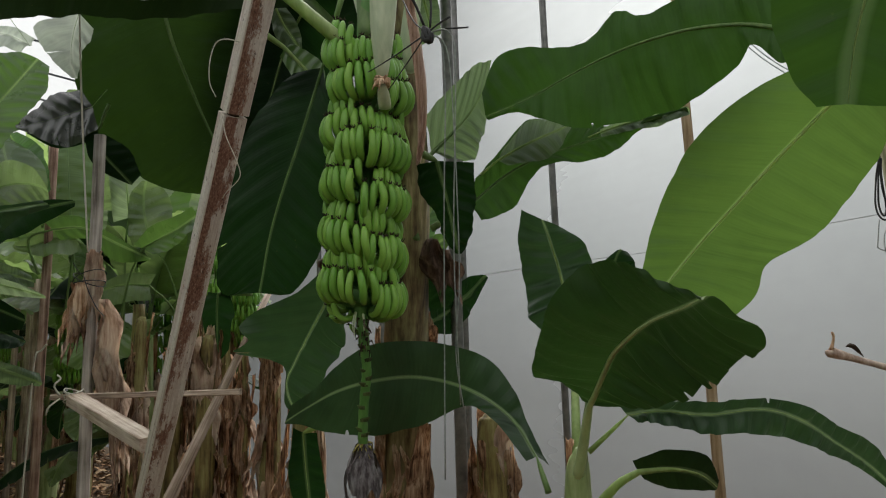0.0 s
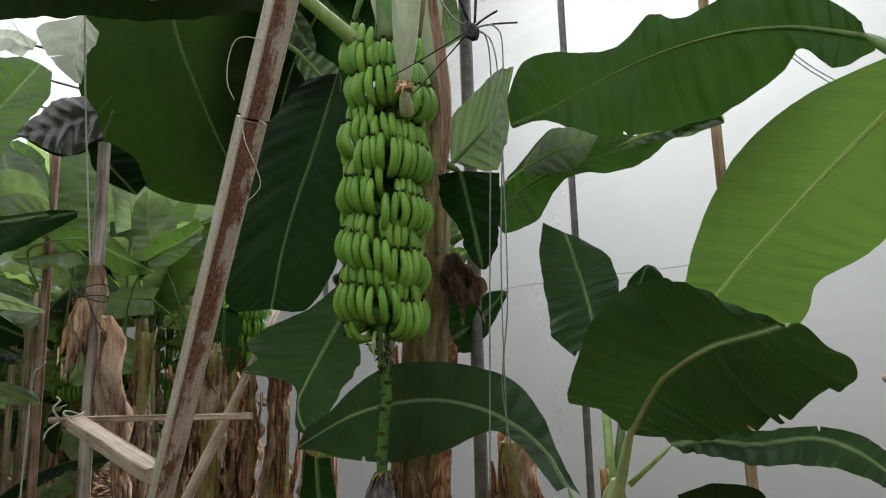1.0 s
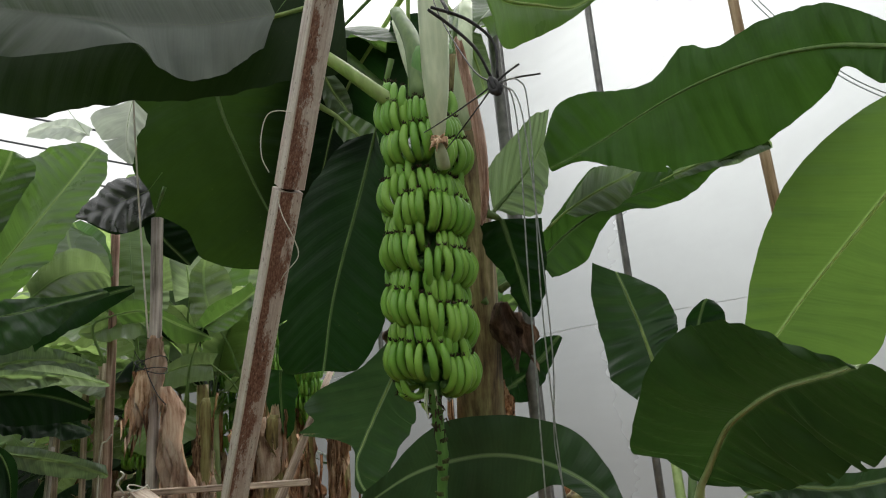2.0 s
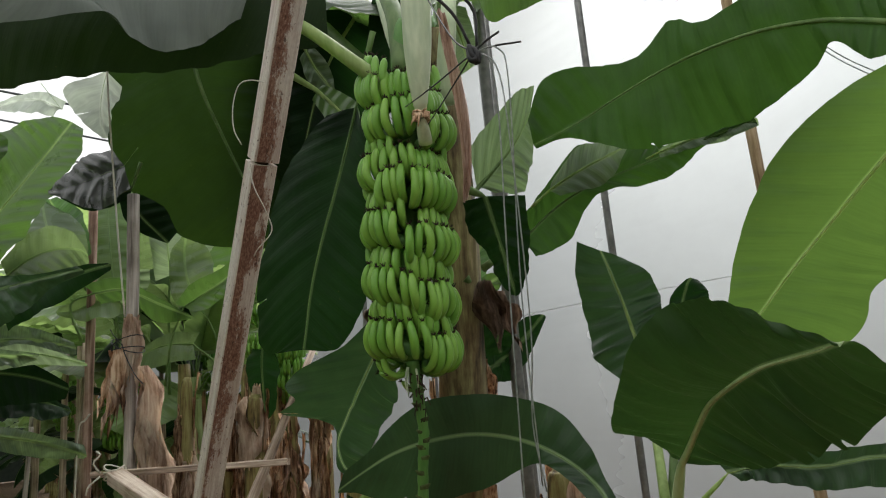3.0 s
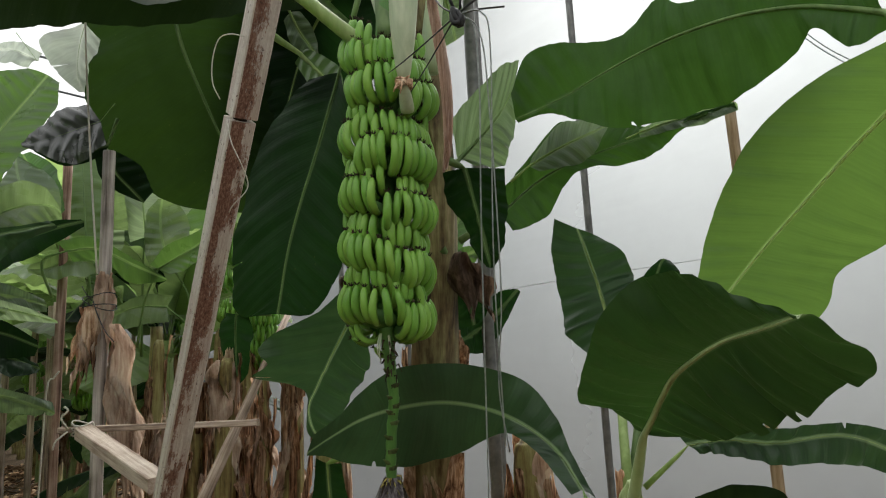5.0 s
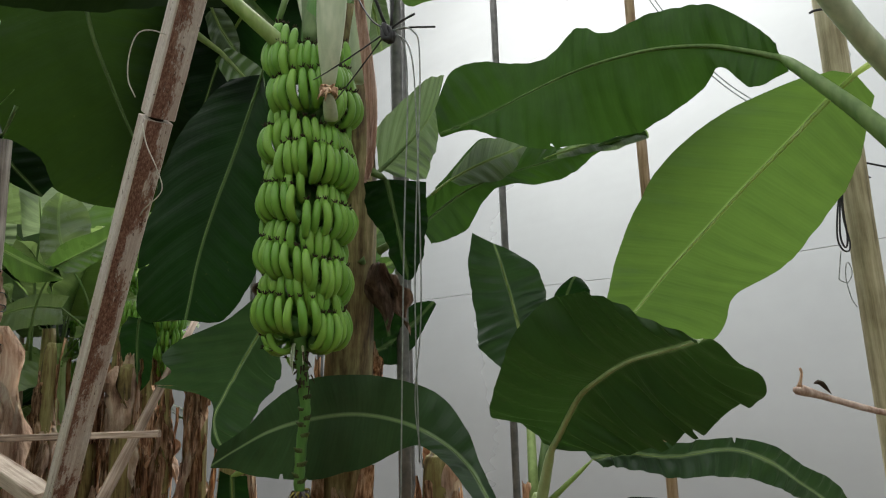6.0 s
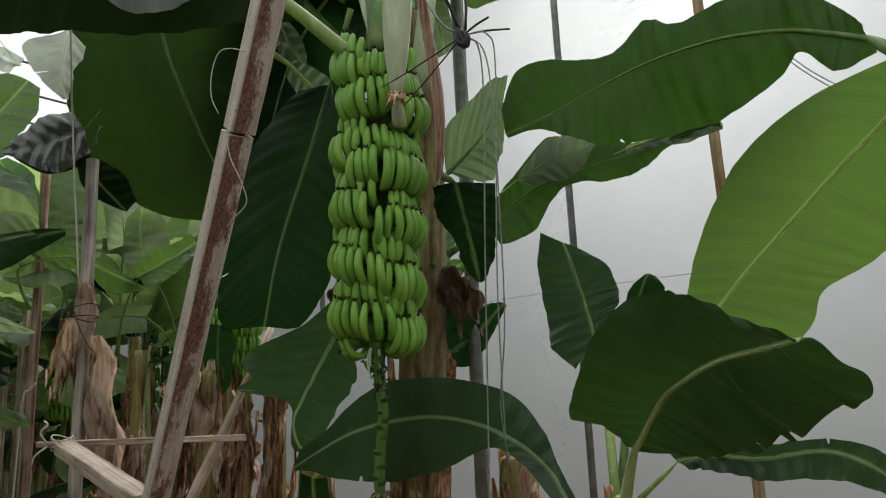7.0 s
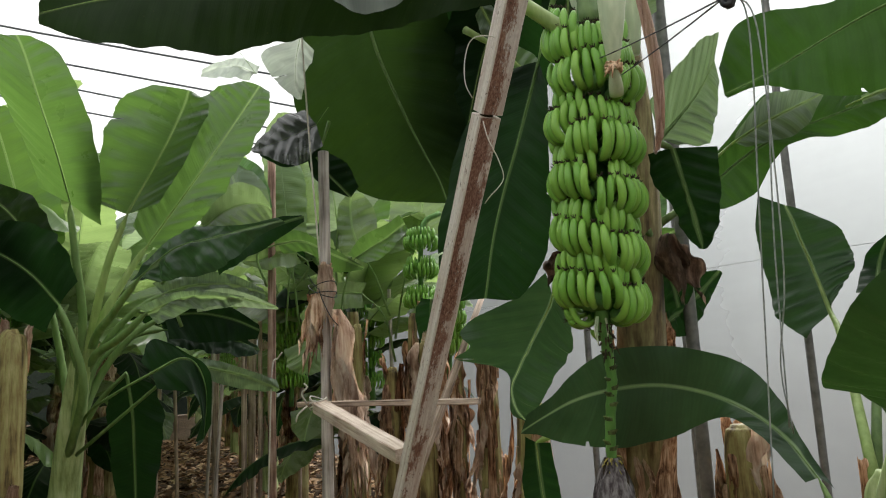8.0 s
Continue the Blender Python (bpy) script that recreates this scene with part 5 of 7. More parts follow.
leaf(BACK, PALE_LEAF, [(-2.61, 4.894, 1.807), (-2.55, 4.842, 2.215)], (0.24, -0.97, -0.01), [
    (-2.518, 4.809, 2.459, 0.153, -179, -0.005, 0.155, -2, -0.044),
    (-2.515, 4.833, 2.633, 0.184, -179, 0.001, 0.184, -3, -0.041),
    (-2.512, 4.850, 2.851, 0.194, -180, 0.022, 0.169, -0, -0.022),
    (-2.499, 4.826, 3.018, 0.169, -179, 0.021, 0.127, 1, -0.008),
    (-2.489, 4.808, 3.143, 0.051, -179, -0.009, 0.042, 1, -0.013)], tears=[], seed=38, girth=0.35, rib=RIB_MID, pleats=3.0)
leaf(BACK, ROW_GREEN, [(-3.036, 4.3, 2.31)], (0.17, -0.98, -0.08), [
    (-2.930, 4.297, 2.475, 0.038, 175, 0.019, 0.095, -5, -0.001),
    (-2.810, 4.307, 2.583, 0.129, 175, -0.000, 0.192, 10, 0.032),
    (-2.692, 4.319, 2.672, 0.160, 175, -0.023, 0.188, 10, 0.048),
    (-2.575, 4.334, 2.742, 0.121, 175, -0.013, 0.122, -5, 0.036),
    (-2.478, 4.348, 2.794, 0.038, 175, -0.013, 0.042, -5, -0.003)], tears=[], seed=39, girth=0.35, fine=0.6, rib=RIB_MID)
leaf(BACK, SHEEN_GREEN, [(-2.601, 4.58, 2.473)], (0.22, -0.96, -0.16), [
    (-2.645, 4.541, 2.652, 0.088, -180, 0.101, 0.070, 0, 0.014),
    (-2.710, 4.500, 2.812, 0.124, -180, 0.062, 0.133, 0, 0.000),
    (-2.775, 4.459, 2.973, 0.089, -180, 0.028, 0.129, -0, -0.014),
    (-2.827, 4.433, 3.061, 0.024, -180, 0.007, 0.039, -0, -0.013)], tears=[], seed=40, girth=0.35, rib=RIB_MID)
leaf(BACK, ROW_GREEN, [(-1.76, 4.758, 1.919), (-1.834, 4.696, 2.192)], (0.19, -0.98, 0.06), [
    (-1.916, 4.652, 2.350, 0.122, -178, 0.019, 0.104, 3, -0.010),
    (-1.978, 4.663, 2.515, 0.113, -178, -0.008, 0.173, 0, -0.009),
    (-2.003, 4.682, 2.682, 0.087, -182, 0.006, 0.160, -1, 0.009),
    (-1.986, 4.668, 2.792, 0.028, -183, -0.002, 0.071, -3, 0.005)], tears=[], seed=41, girth=0.35, fine=0.6, rib=RIB_MID)
leaf(YOUNG, LIT_GREEN, [(-2.975, 3.262, 1.20), (-3.177, 3.463, 1.512), (-3.308, 3.457, 2.007)], (0.22, -0.97, -0.05), [
    (-3.382, 3.404, 2.227, 0.157, -179, 0.029, 0.142, 1, -0.023),
    (-3.465, 3.395, 2.488, 0.249, -181, 0.058, 0.229, -1, -0.067),
    (-3.549, 3.384, 2.756, 0.275, -180, 0.090, 0.254, 1, -0.050),
    (-3.594, 3.337, 2.981, 0.213, -178, 0.071, 0.219, 2, -0.056),
    (-3.644, 3.299, 3.142, 0.090, -178, 0.036, 0.092, 2, -0.030)], tears=[], seed=42, rib=RIB_MID, fine=0.33, girth=0.95)
leaf(BACK, ROW_GREEN, [(-1.824, 5.079, 1.772), (-1.731, 5.034, 2.178)], (0.19, -0.96, 0.19), [
    (-1.651, 5.012, 2.421, 0.152, 179, -0.078, 0.172, -2, 0.082),
    (-1.596, 5.085, 2.685, 0.230, 178, -0.038, 0.223, 1, 0.077),
    (-1.556, 5.147, 3.002, 0.236, 177, -0.022, 0.233, 1, 0.063),
    (-1.538, 5.208, 3.288, 0.132, 178, -0.009, 0.131, 1, 0.029)], tears=[], seed=43, girth=0.35, fine=0.6, rib=RIB_MID)
leaf(BACK, GREEN, [(-2.692, 5.631, 1.633), (-2.533, 5.576, 2.189)], (0.22, -0.97, 0.11), [
    (-2.438, 5.545, 2.513, 0.277, 180, -0.080, 0.282, -1, 0.033),
    (-2.426, 5.595, 2.860, 0.361, 179, 0.015, 0.409, -1, -0.017),
    (-2.456, 5.625, 3.270, 0.340, 179, 0.045, 0.395, 1, -0.005),
    (-2.513, 5.655, 3.645, 0.148, 179, 0.025, 0.201, 1, -0.010)], tears=[], seed=44, girth=0.35, rib=RIB_MID)
leaf(BACK, ROW_GREEN, [(-1.716, 4.714, 1.611), (-1.735, 4.557, 1.909)], (0.14, -0.98, 0.12), [
    (-1.869, 4.502, 2.062, 0.083, 12, -0.000, 0.085, 156, -0.061),
    (-2.013, 4.468, 2.068, 0.070, 16, -0.032, 0.117, 171, -0.026),
    (-2.163, 4.442, 2.020, 0.039, 16, -0.044, 0.103, 167, 0.019),
    (-2.278, 4.430, 1.933, 0.009, 16, -0.018, 0.035, 196, 0.005)], tears=[], seed=45, girth=0.35, rib=RIB_MID)
leaf(YOUNG, GREY_GREEN, [(-2.975, 3.262, 1.20), (-2.941, 3.385, 1.685), (-2.818, 3.479, 1.918)], (0.54, -0.78, 0.3), [
    (-2.694, 3.591, 2.042, 0.086, 175, -0.022, 0.112, 16, -0.005),
    (-2.566, 3.716, 2.092, 0.084, 162, -0.021, 0.126, 12, 0.044),
    (-2.405, 3.804, 2.089, 0.062, 156, -0.025, 0.094, 13, 0.044),
    (-2.243, 3.902, 2.038, 0.028, 162, -0.024, 0.032, -28, 0.009)], tears=[], seed=46, crumple=0.03, rib=RIB_MID, fine=0.33, girth=0.95)
leaf(YOUNG, DARK_GREEN, [(-2.975, 3.262, 1.20), (-2.974, 3.387, 1.627), (-2.896, 3.584, 1.803)], (0.7, -0.45, 0.56), [
    (-2.773, 3.708, 1.846, 0.068, 153, -0.023, 0.148, 14, 0.001),
    (-2.644, 3.842, 1.843, 0.063, 144, -0.026, 0.151, 4, 0.012),
    (-2.509, 3.985, 1.790, 0.043, 148, -0.032, 0.132, 0, -0.008),
    (-2.400, 4.126, 1.718, 0.021, 165, -0.025, 0.096, 24, -0.037)], tears=[], seed=47, crumple=0.03, rib=RIB_MID, fine=0.33, girth=0.95)
leaf(MAIN, DARK_GREEN, [(-1.049, 3.859, 1.938)], (-0.55, -0.83, -0.13), [
    (-1.254, 3.931, 1.946, 0.051, -30, 0.085, 0.032, 114, -0.098),
    (-1.265, 3.947, 1.862, 0.121, 3, -0.015, 0.119, 182, -0.014),
    (-1.268, 3.968, 1.751, 0.109, -0, 0.011, 0.114, 181, -0.011),
    (-1.271, 3.987, 1.653, 0.089, -7, 0.025, 0.098, 176, -0.002),
    (-1.270, 3.999, 1.584, 0.017, 27, -0.006, 0.017, 207, -0.005)], tears=[], seed=48, girth=0.7, rib=RIB_DARK, fine=0.5)
leaf(BACK, SILVER, [(-2.028, 3.215, 3.203)], (-0.11, -0.98, 0.18), [
    (-1.945, 3.247, 3.077, 0.024, -58, -0.035, 0.036, 69, 0.035),
    (-2.065, 3.273, 3.146, 0.046, 14, -0.002, 0.081, 165, -0.034),
    (-2.191, 3.306, 3.176, 0.033, 14, -0.016, 0.084, 164, -0.006),
    (-2.290, 3.299, 3.155, 0.020, 23, -0.012, 0.020, 203, 0.012)], tears=[], seed=49, girth=0.06, wave=1.2, crumple=0.015, rib=RIB_MID)
leaf(BACK, STREAKY, [(-1.476, 3.046, 2.766)], (-0.01, -0.98, 0.21), [
    (-1.539, 3.053, 2.693, 0.122, -2, 0.006, 0.116, 177, 0.029),
    (-1.620, 3.050, 2.667, 0.132, 1, 0.047, 0.144, 183, 0.008),
    (-1.708, 3.046, 2.637, 0.105, -5, 0.029, 0.131, 181, 0.004),
    (-1.808, 3.041, 2.612, 0.046, -3, 0.015, 0.049, 179, -0.014),
    (-1.855, 3.037, 2.603, 0.011, 23, 0.002, 0.009, 203, -0.005)], tears=[('r', 0.45, 0.5)], seed=50, girth=0.08, wave=1.2, rib=RIB_MID, crumple=0.006, pleats=1.6)
leaf(BACK, SILVER, [(-1.527, 2.968, 3.157)], (-0.19, -0.97, -0.15), [
    (-1.577, 2.976, 3.088, 0.056, -5, 0.026, 0.082, -164, 0.032),
    (-1.600, 2.987, 3.017, 0.210, -6, 0.006, 0.087, -177, 0.028),
    (-1.614, 2.999, 2.945, 0.154, -2, 0.004, 0.056, -184, 0.016),
    (-1.616, 3.012, 2.872, 0.074, -7, -0.004, 0.031, -163, 0.010),
    (-1.606, 3.024, 2.814, 0.014, 16, -0.004, 0.009, -164, 0.002)], tears=[('l', 0.55, 0.2)], seed=51, girth=0.08, wave=1.2, crumple=0.012, rib=RIB_MID)
leaf(YOUNG, DARK_GREEN, [(-2.975, 3.262, 1.20), (-2.783, 3.132, 1.549), (-2.817, 3.084, 1.792)], (0.22, -0.96, -0.16), [
    (-2.870, 3.046, 1.955, 0.130, 180, -0.078, 0.127, -0, 0.048),
    (-2.978, 2.998, 2.094, 0.213, 180, -0.046, 0.200, -0, -0.021),
    (-3.102, 2.954, 2.193, 0.219, 180, 0.035, 0.210, -0, -0.102),
    (-3.255, 2.907, 2.267, 0.139, 180, 0.063, 0.158, -0, -0.114),
    (-3.409, 2.862, 2.327, 0.047, 180, 0.013, 0.034, -0, -0.017)], tears=[], seed=52, rib=RIB_MID, fine=0.33, girth=0.95)
leaf(YOUNG, DARK_GREEN, [(-2.975, 3.262, 1.20), (-2.95, 3.402, 1.568), (-2.828, 3.496, 1.798)], (0.62, -0.77, 0.12), [
    (-2.704, 3.609, 1.918, 0.097, -177, -0.024, 0.137, 13, -0.024),
    (-2.578, 3.739, 1.933, 0.095, -192, -0.023, 0.165, 7, 0.038),
    (-2.420, 3.832, 1.897, 0.062, -198, -0.020, 0.131, 3, 0.023),
    (-2.291, 3.925, 1.828, 0.028, -193, -0.019, 0.052, -24, 0.006)], tears=[], seed=53, rib=RIB_MID, fine=0.33, girth=0.95)
# Dark leaf put in as the shaded lower half of the folded streaked leaf.
leaf(BACK, DARK_GREEN, [(-1.514, 3.149, 2.741)], (0.1, -0.98, -0.18), [
    (-1.562, 3.164, 2.632, 0.044, 0, -0.011, 0.022, -180, 0.042),
    (-1.666, 3.159, 2.601, 0.052, 0, 0.001, 0.047, -180, 0.024),
    (-1.767, 3.149, 2.601, 0.045, 0, 0.016, 0.050, -180, -0.011),
    (-1.866, 3.134, 2.628, 0.013, 0, 0.010, 0.019, -180, -0.006)], tears=[], seed=54, girth=0.35, rib=RIB_MID)
leaf(BACK, DARK_GREEN, [(-1.747, 3.332, 2.729)], (0.1, -0.98, -0.18), [
    (-1.674, 3.355, 2.644, 0.007, 1, -0.076, 0.059, -180, 0.014),
    (-1.627, 3.375, 2.561, 0.063, -0, -0.052, 0.108, -180, 0.018),
    (-1.566, 3.395, 2.490, 0.057, -0, -0.057, 0.086, -180, 0.010),
    (-1.517, 3.410, 2.433, 0.019, 1, -0.038, 0.067, -180, -0.010)], tears=[], seed=55, girth=0.35, rib=RIB_MID)
leaf(MAIN, DARK_GREEN, [(-0.133, 3.307, 1.735)], (0.52, -0.85, -0.03), [
    (-0.081, 3.407, 1.737, 0.080, -175, -0.006, 0.063, -10, -0.007),
    (0.003, 3.497, 1.790, 0.088, -187, 0.028, 0.100, -7, -0.033),
    (0.105, 3.582, 1.878, 0.067, -178, 0.038, 0.065, 2, -0.036),
    (0.189, 3.565, 1.964, 0.022, -160, -0.016, 0.019, 21, -0.001)], tears=[], seed=56, girth=0.7, rib=RIB_DARK, fine=0.5, crumple=0.03)
leaf(MAIN, SHEEN_GREEN, [(-0.210, 3.340, 1.879)], (-0.1, -0.97, 0.1), [
    (-0.152, 3.340, 2.073, 0.045, 178, 0.02, 0.045, 4, 0.02),
    (-0.108, 3.360, 2.199, 0.065, 176, 0.02, 0.065, 6, 0.02),
    (-0.036, 3.390, 2.349, 0.008, 178, 0.0, 0.008, 4, 0.0)], tears=[], seed=68, girth=0.4, fine=0.5, pleats=1.6)
leaf(MAIN, PALE_LEAF, [(-0.224, 3.400, 1.885)], (-0.1, -0.97, 0.1), [
    (-0.160, 3.400, 2.185, 0.035, 178, 0.02, 0.035, 4, 0.02),
    (-0.118, 3.420, 2.290, 0.050, 176, 0.02, 0.050, 6, 0.02),
    (-0.054, 3.450, 2.425, 0.008, 178, 0.0, 0.008, 4, 0.0)], tears=[], seed=69, girth=0.4, fine=0.5, pleats=1.6)
leaf(MAIN, GREEN, [(-0.202, 3.460, 1.862)], (-0.1, -0.97, 0.1), [
    (-0.123, 3.460, 2.036, 0.035, 178, 0.02, 0.035, 4, 0.02),
    (-0.056, 3.480, 2.111, 0.050, 176, 0.02, 0.050, 6, 0.02),
    (0.019, 3.510, 2.157, 0.008, 178, 0.0, 0.008, 4, 0.0)], tears=[], seed=70, girth=0.4, fine=0.5, pleats=1.6)
leaf(MAIN, DARK_GREEN, [(-0.15, 3.045, 2.089)], (0.02, -0.85, -0.53), [
    (-0.104, 3.158, 2.011, 0.031, -40, -0.029, 0.056, 170, 0.020),
    (-0.068, 3.219, 1.945, 0.065, 6, 0.001, 0.092, 174, 0.030),
    (-0.044, 3.283, 1.866, 0.080, 6, 0.018, 0.072, 178, 0.016),
    (-0.033, 3.295, 1.793, 0.050, 1, 0.004, 0.038, 181, -0.006)], tears=[], seed=57, girth=0.7, rib=RIB_DARK, fine=0.5, crumple=0.03)
leaf(MAIN, GREEN, [(-0.128, 2.585, 3.26)], (0.03, -0.97, -0.23), [
    (-0.049, 2.603, 3.192, 0.053, -180, -0.111, 0.065, 0, 0.094),
    (0.052, 2.622, 3.123, 0.105, -180, -0.083, 0.166, 0, 0.037),
    (0.176, 2.632, 3.094, 0.123, -180, -0.038, 0.118, 0, -0.005),
    (0.281, 2.639, 3.076, 0.095, -180, 0.008, 0.041, 0, -0.008),
    (0.391, 2.632, 3.120, 0.028, -180, -0.009, 0.014, 0, -0.019)], tears=[], seed=58, girth=0.7)
leaf(MAIN, DARK_GREEN, [(-0.558, 3.186, 1.312)], (-0.02, -0.99, -0.17), [
    (-0.650, 3.195, 1.269, 0.051, -0, 0.005, 0.048, 180, -0.030),
    (-0.648, 3.211, 1.179, 0.062, -0, -0.004, 0.064, 180, 0.004),
    (-0.643, 3.226, 1.089, 0.080, -0, -0.007, 0.073, 180, 0.007),
    (-0.634, 3.245, 0.976, 0.068, -0, -0.007, 0.068, 180, 0.007)], tears=[], seed=59, girth=0.7, fine=0.5)
# Added behind the big olive leaf, to block light through its right half.
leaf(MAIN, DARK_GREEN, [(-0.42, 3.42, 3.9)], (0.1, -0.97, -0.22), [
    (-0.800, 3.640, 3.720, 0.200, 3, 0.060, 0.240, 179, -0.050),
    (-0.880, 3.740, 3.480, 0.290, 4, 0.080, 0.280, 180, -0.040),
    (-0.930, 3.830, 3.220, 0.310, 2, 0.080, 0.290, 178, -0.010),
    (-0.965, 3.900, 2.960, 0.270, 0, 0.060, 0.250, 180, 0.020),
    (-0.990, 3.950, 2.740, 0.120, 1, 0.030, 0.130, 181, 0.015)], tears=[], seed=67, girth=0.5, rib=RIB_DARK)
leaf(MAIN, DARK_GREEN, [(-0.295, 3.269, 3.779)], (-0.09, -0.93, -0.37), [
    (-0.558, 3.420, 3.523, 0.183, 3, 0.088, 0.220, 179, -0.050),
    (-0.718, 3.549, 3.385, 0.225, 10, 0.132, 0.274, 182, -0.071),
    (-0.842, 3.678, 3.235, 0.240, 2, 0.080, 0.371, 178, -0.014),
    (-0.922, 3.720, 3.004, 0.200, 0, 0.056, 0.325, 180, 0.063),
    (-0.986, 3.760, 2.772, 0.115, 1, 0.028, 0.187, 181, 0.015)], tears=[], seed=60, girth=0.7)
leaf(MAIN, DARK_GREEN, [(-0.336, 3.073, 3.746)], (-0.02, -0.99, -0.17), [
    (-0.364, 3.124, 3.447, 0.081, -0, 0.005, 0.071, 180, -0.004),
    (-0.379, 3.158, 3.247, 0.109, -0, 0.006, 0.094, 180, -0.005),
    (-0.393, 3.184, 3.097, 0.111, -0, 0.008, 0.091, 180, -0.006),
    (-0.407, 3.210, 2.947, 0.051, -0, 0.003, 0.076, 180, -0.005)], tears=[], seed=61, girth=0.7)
leaf(MAIN, GREY_GREEN, [(-0.866, 3.096, 3.381)], (-0.02, -0.99, -0.17), [
    (-0.776, 3.174, 3.208, 0.044, 4, 0.020, 0.041, 175, 0.020),
    (-0.737, 3.188, 3.119, 0.060, -0, 0.025, 0.057, 180, 0.002),
    (-0.696, 3.198, 3.055, 0.053, -0, 0.011, 0.039, 180, 0.001),
    (-0.669, 3.205, 3.010, 0.011, -0, -0.001, 0.013, 180, -0.001)], tears=[], seed=62, girth=0.7, fine=0.6, crumple=0.015)
leaf(MAIN, GREEN, [(-0.837, 3.099, 3.061)], (-0.42, -0.9, 0.11), [
    (-0.707, 3.064, 2.950, 0.034, -174, 0.002, 0.043, 2, 0.005),
    (-0.629, 3.028, 2.855, 0.062, -182, -0.021, 0.067, 0, 0.017),
    (-0.564, 2.989, 2.774, 0.072, -185, -0.025, 0.066, 6, 0.001),
    (-0.519, 2.947, 2.718, 0.031, -195, -0.015, 0.023, 6, -0.000)], tears=[], seed=63, girth=0.7)
leaf(MAIN, GREY_GREEN, [(-0.242, 3.195, 3.607)], (-0.02, -0.99, -0.17), [
    (-0.116, 3.228, 3.397, 0.071, -0, -0.033, 0.060, 180, 0.057),
    (-0.068, 3.258, 3.214, 0.083, -0, 0.006, 0.062, 180, -0.011),
    (-0.045, 3.279, 3.084, 0.057, -0, 0.015, 0.044, 180, -0.018)], tears=[], seed=64, girth=0.7)
leaf(YOUNG, DARK_GREEN, [(-2.975, 3.262, 1.20), (-2.885, 3.331, 1.456)], (0.22, -0.96, -0.16), [
    (-2.718, 3.343, 1.620, 0.100, 0, -0.087, 0.037, 1, 0.137),
    (-2.706, 3.378, 1.420, 0.132, -0, 0.017, 0.155, 180, 0.043),
    (-2.713, 3.409, 1.221, 0.124, -0, -0.004, 0.135, 180, 0.005),
    (-2.723, 3.439, 1.022, 0.101, -0, -0.002, 0.101, 180, 0.002),
    (-2.736, 3.464, 0.852, 0.043, -0, -0.000, 0.043, 180, 0.000)], tears=[], seed=65, girth=0.7, rib=RIB_MID)
leaf(NEIGHBOUR, MID_GREEN, [(0.322, 0.727, 1.989)], (-0.02, -0.99, -0.15), [
    (0.282, 0.740, 1.912, 0.077, -0, 0.049, 0.091, 180, -0.025),
    (0.267, 0.745, 1.875, 0.072, -0, 0.032, 0.097, 180, -0.015),
    (0.257, 0.751, 1.839, 0.060, -0, 0.019, 0.098, 180, -0.010),
    (0.252, 0.756, 1.809, 0.043, -0, 0.010, 0.089, 180, -0.004),
    (0.249, 0.759, 1.786, 0.024, -0, 0.005, 0.049, 180, -0.004)], tears=[], seed=66, girth=0.12, wave=0.3)



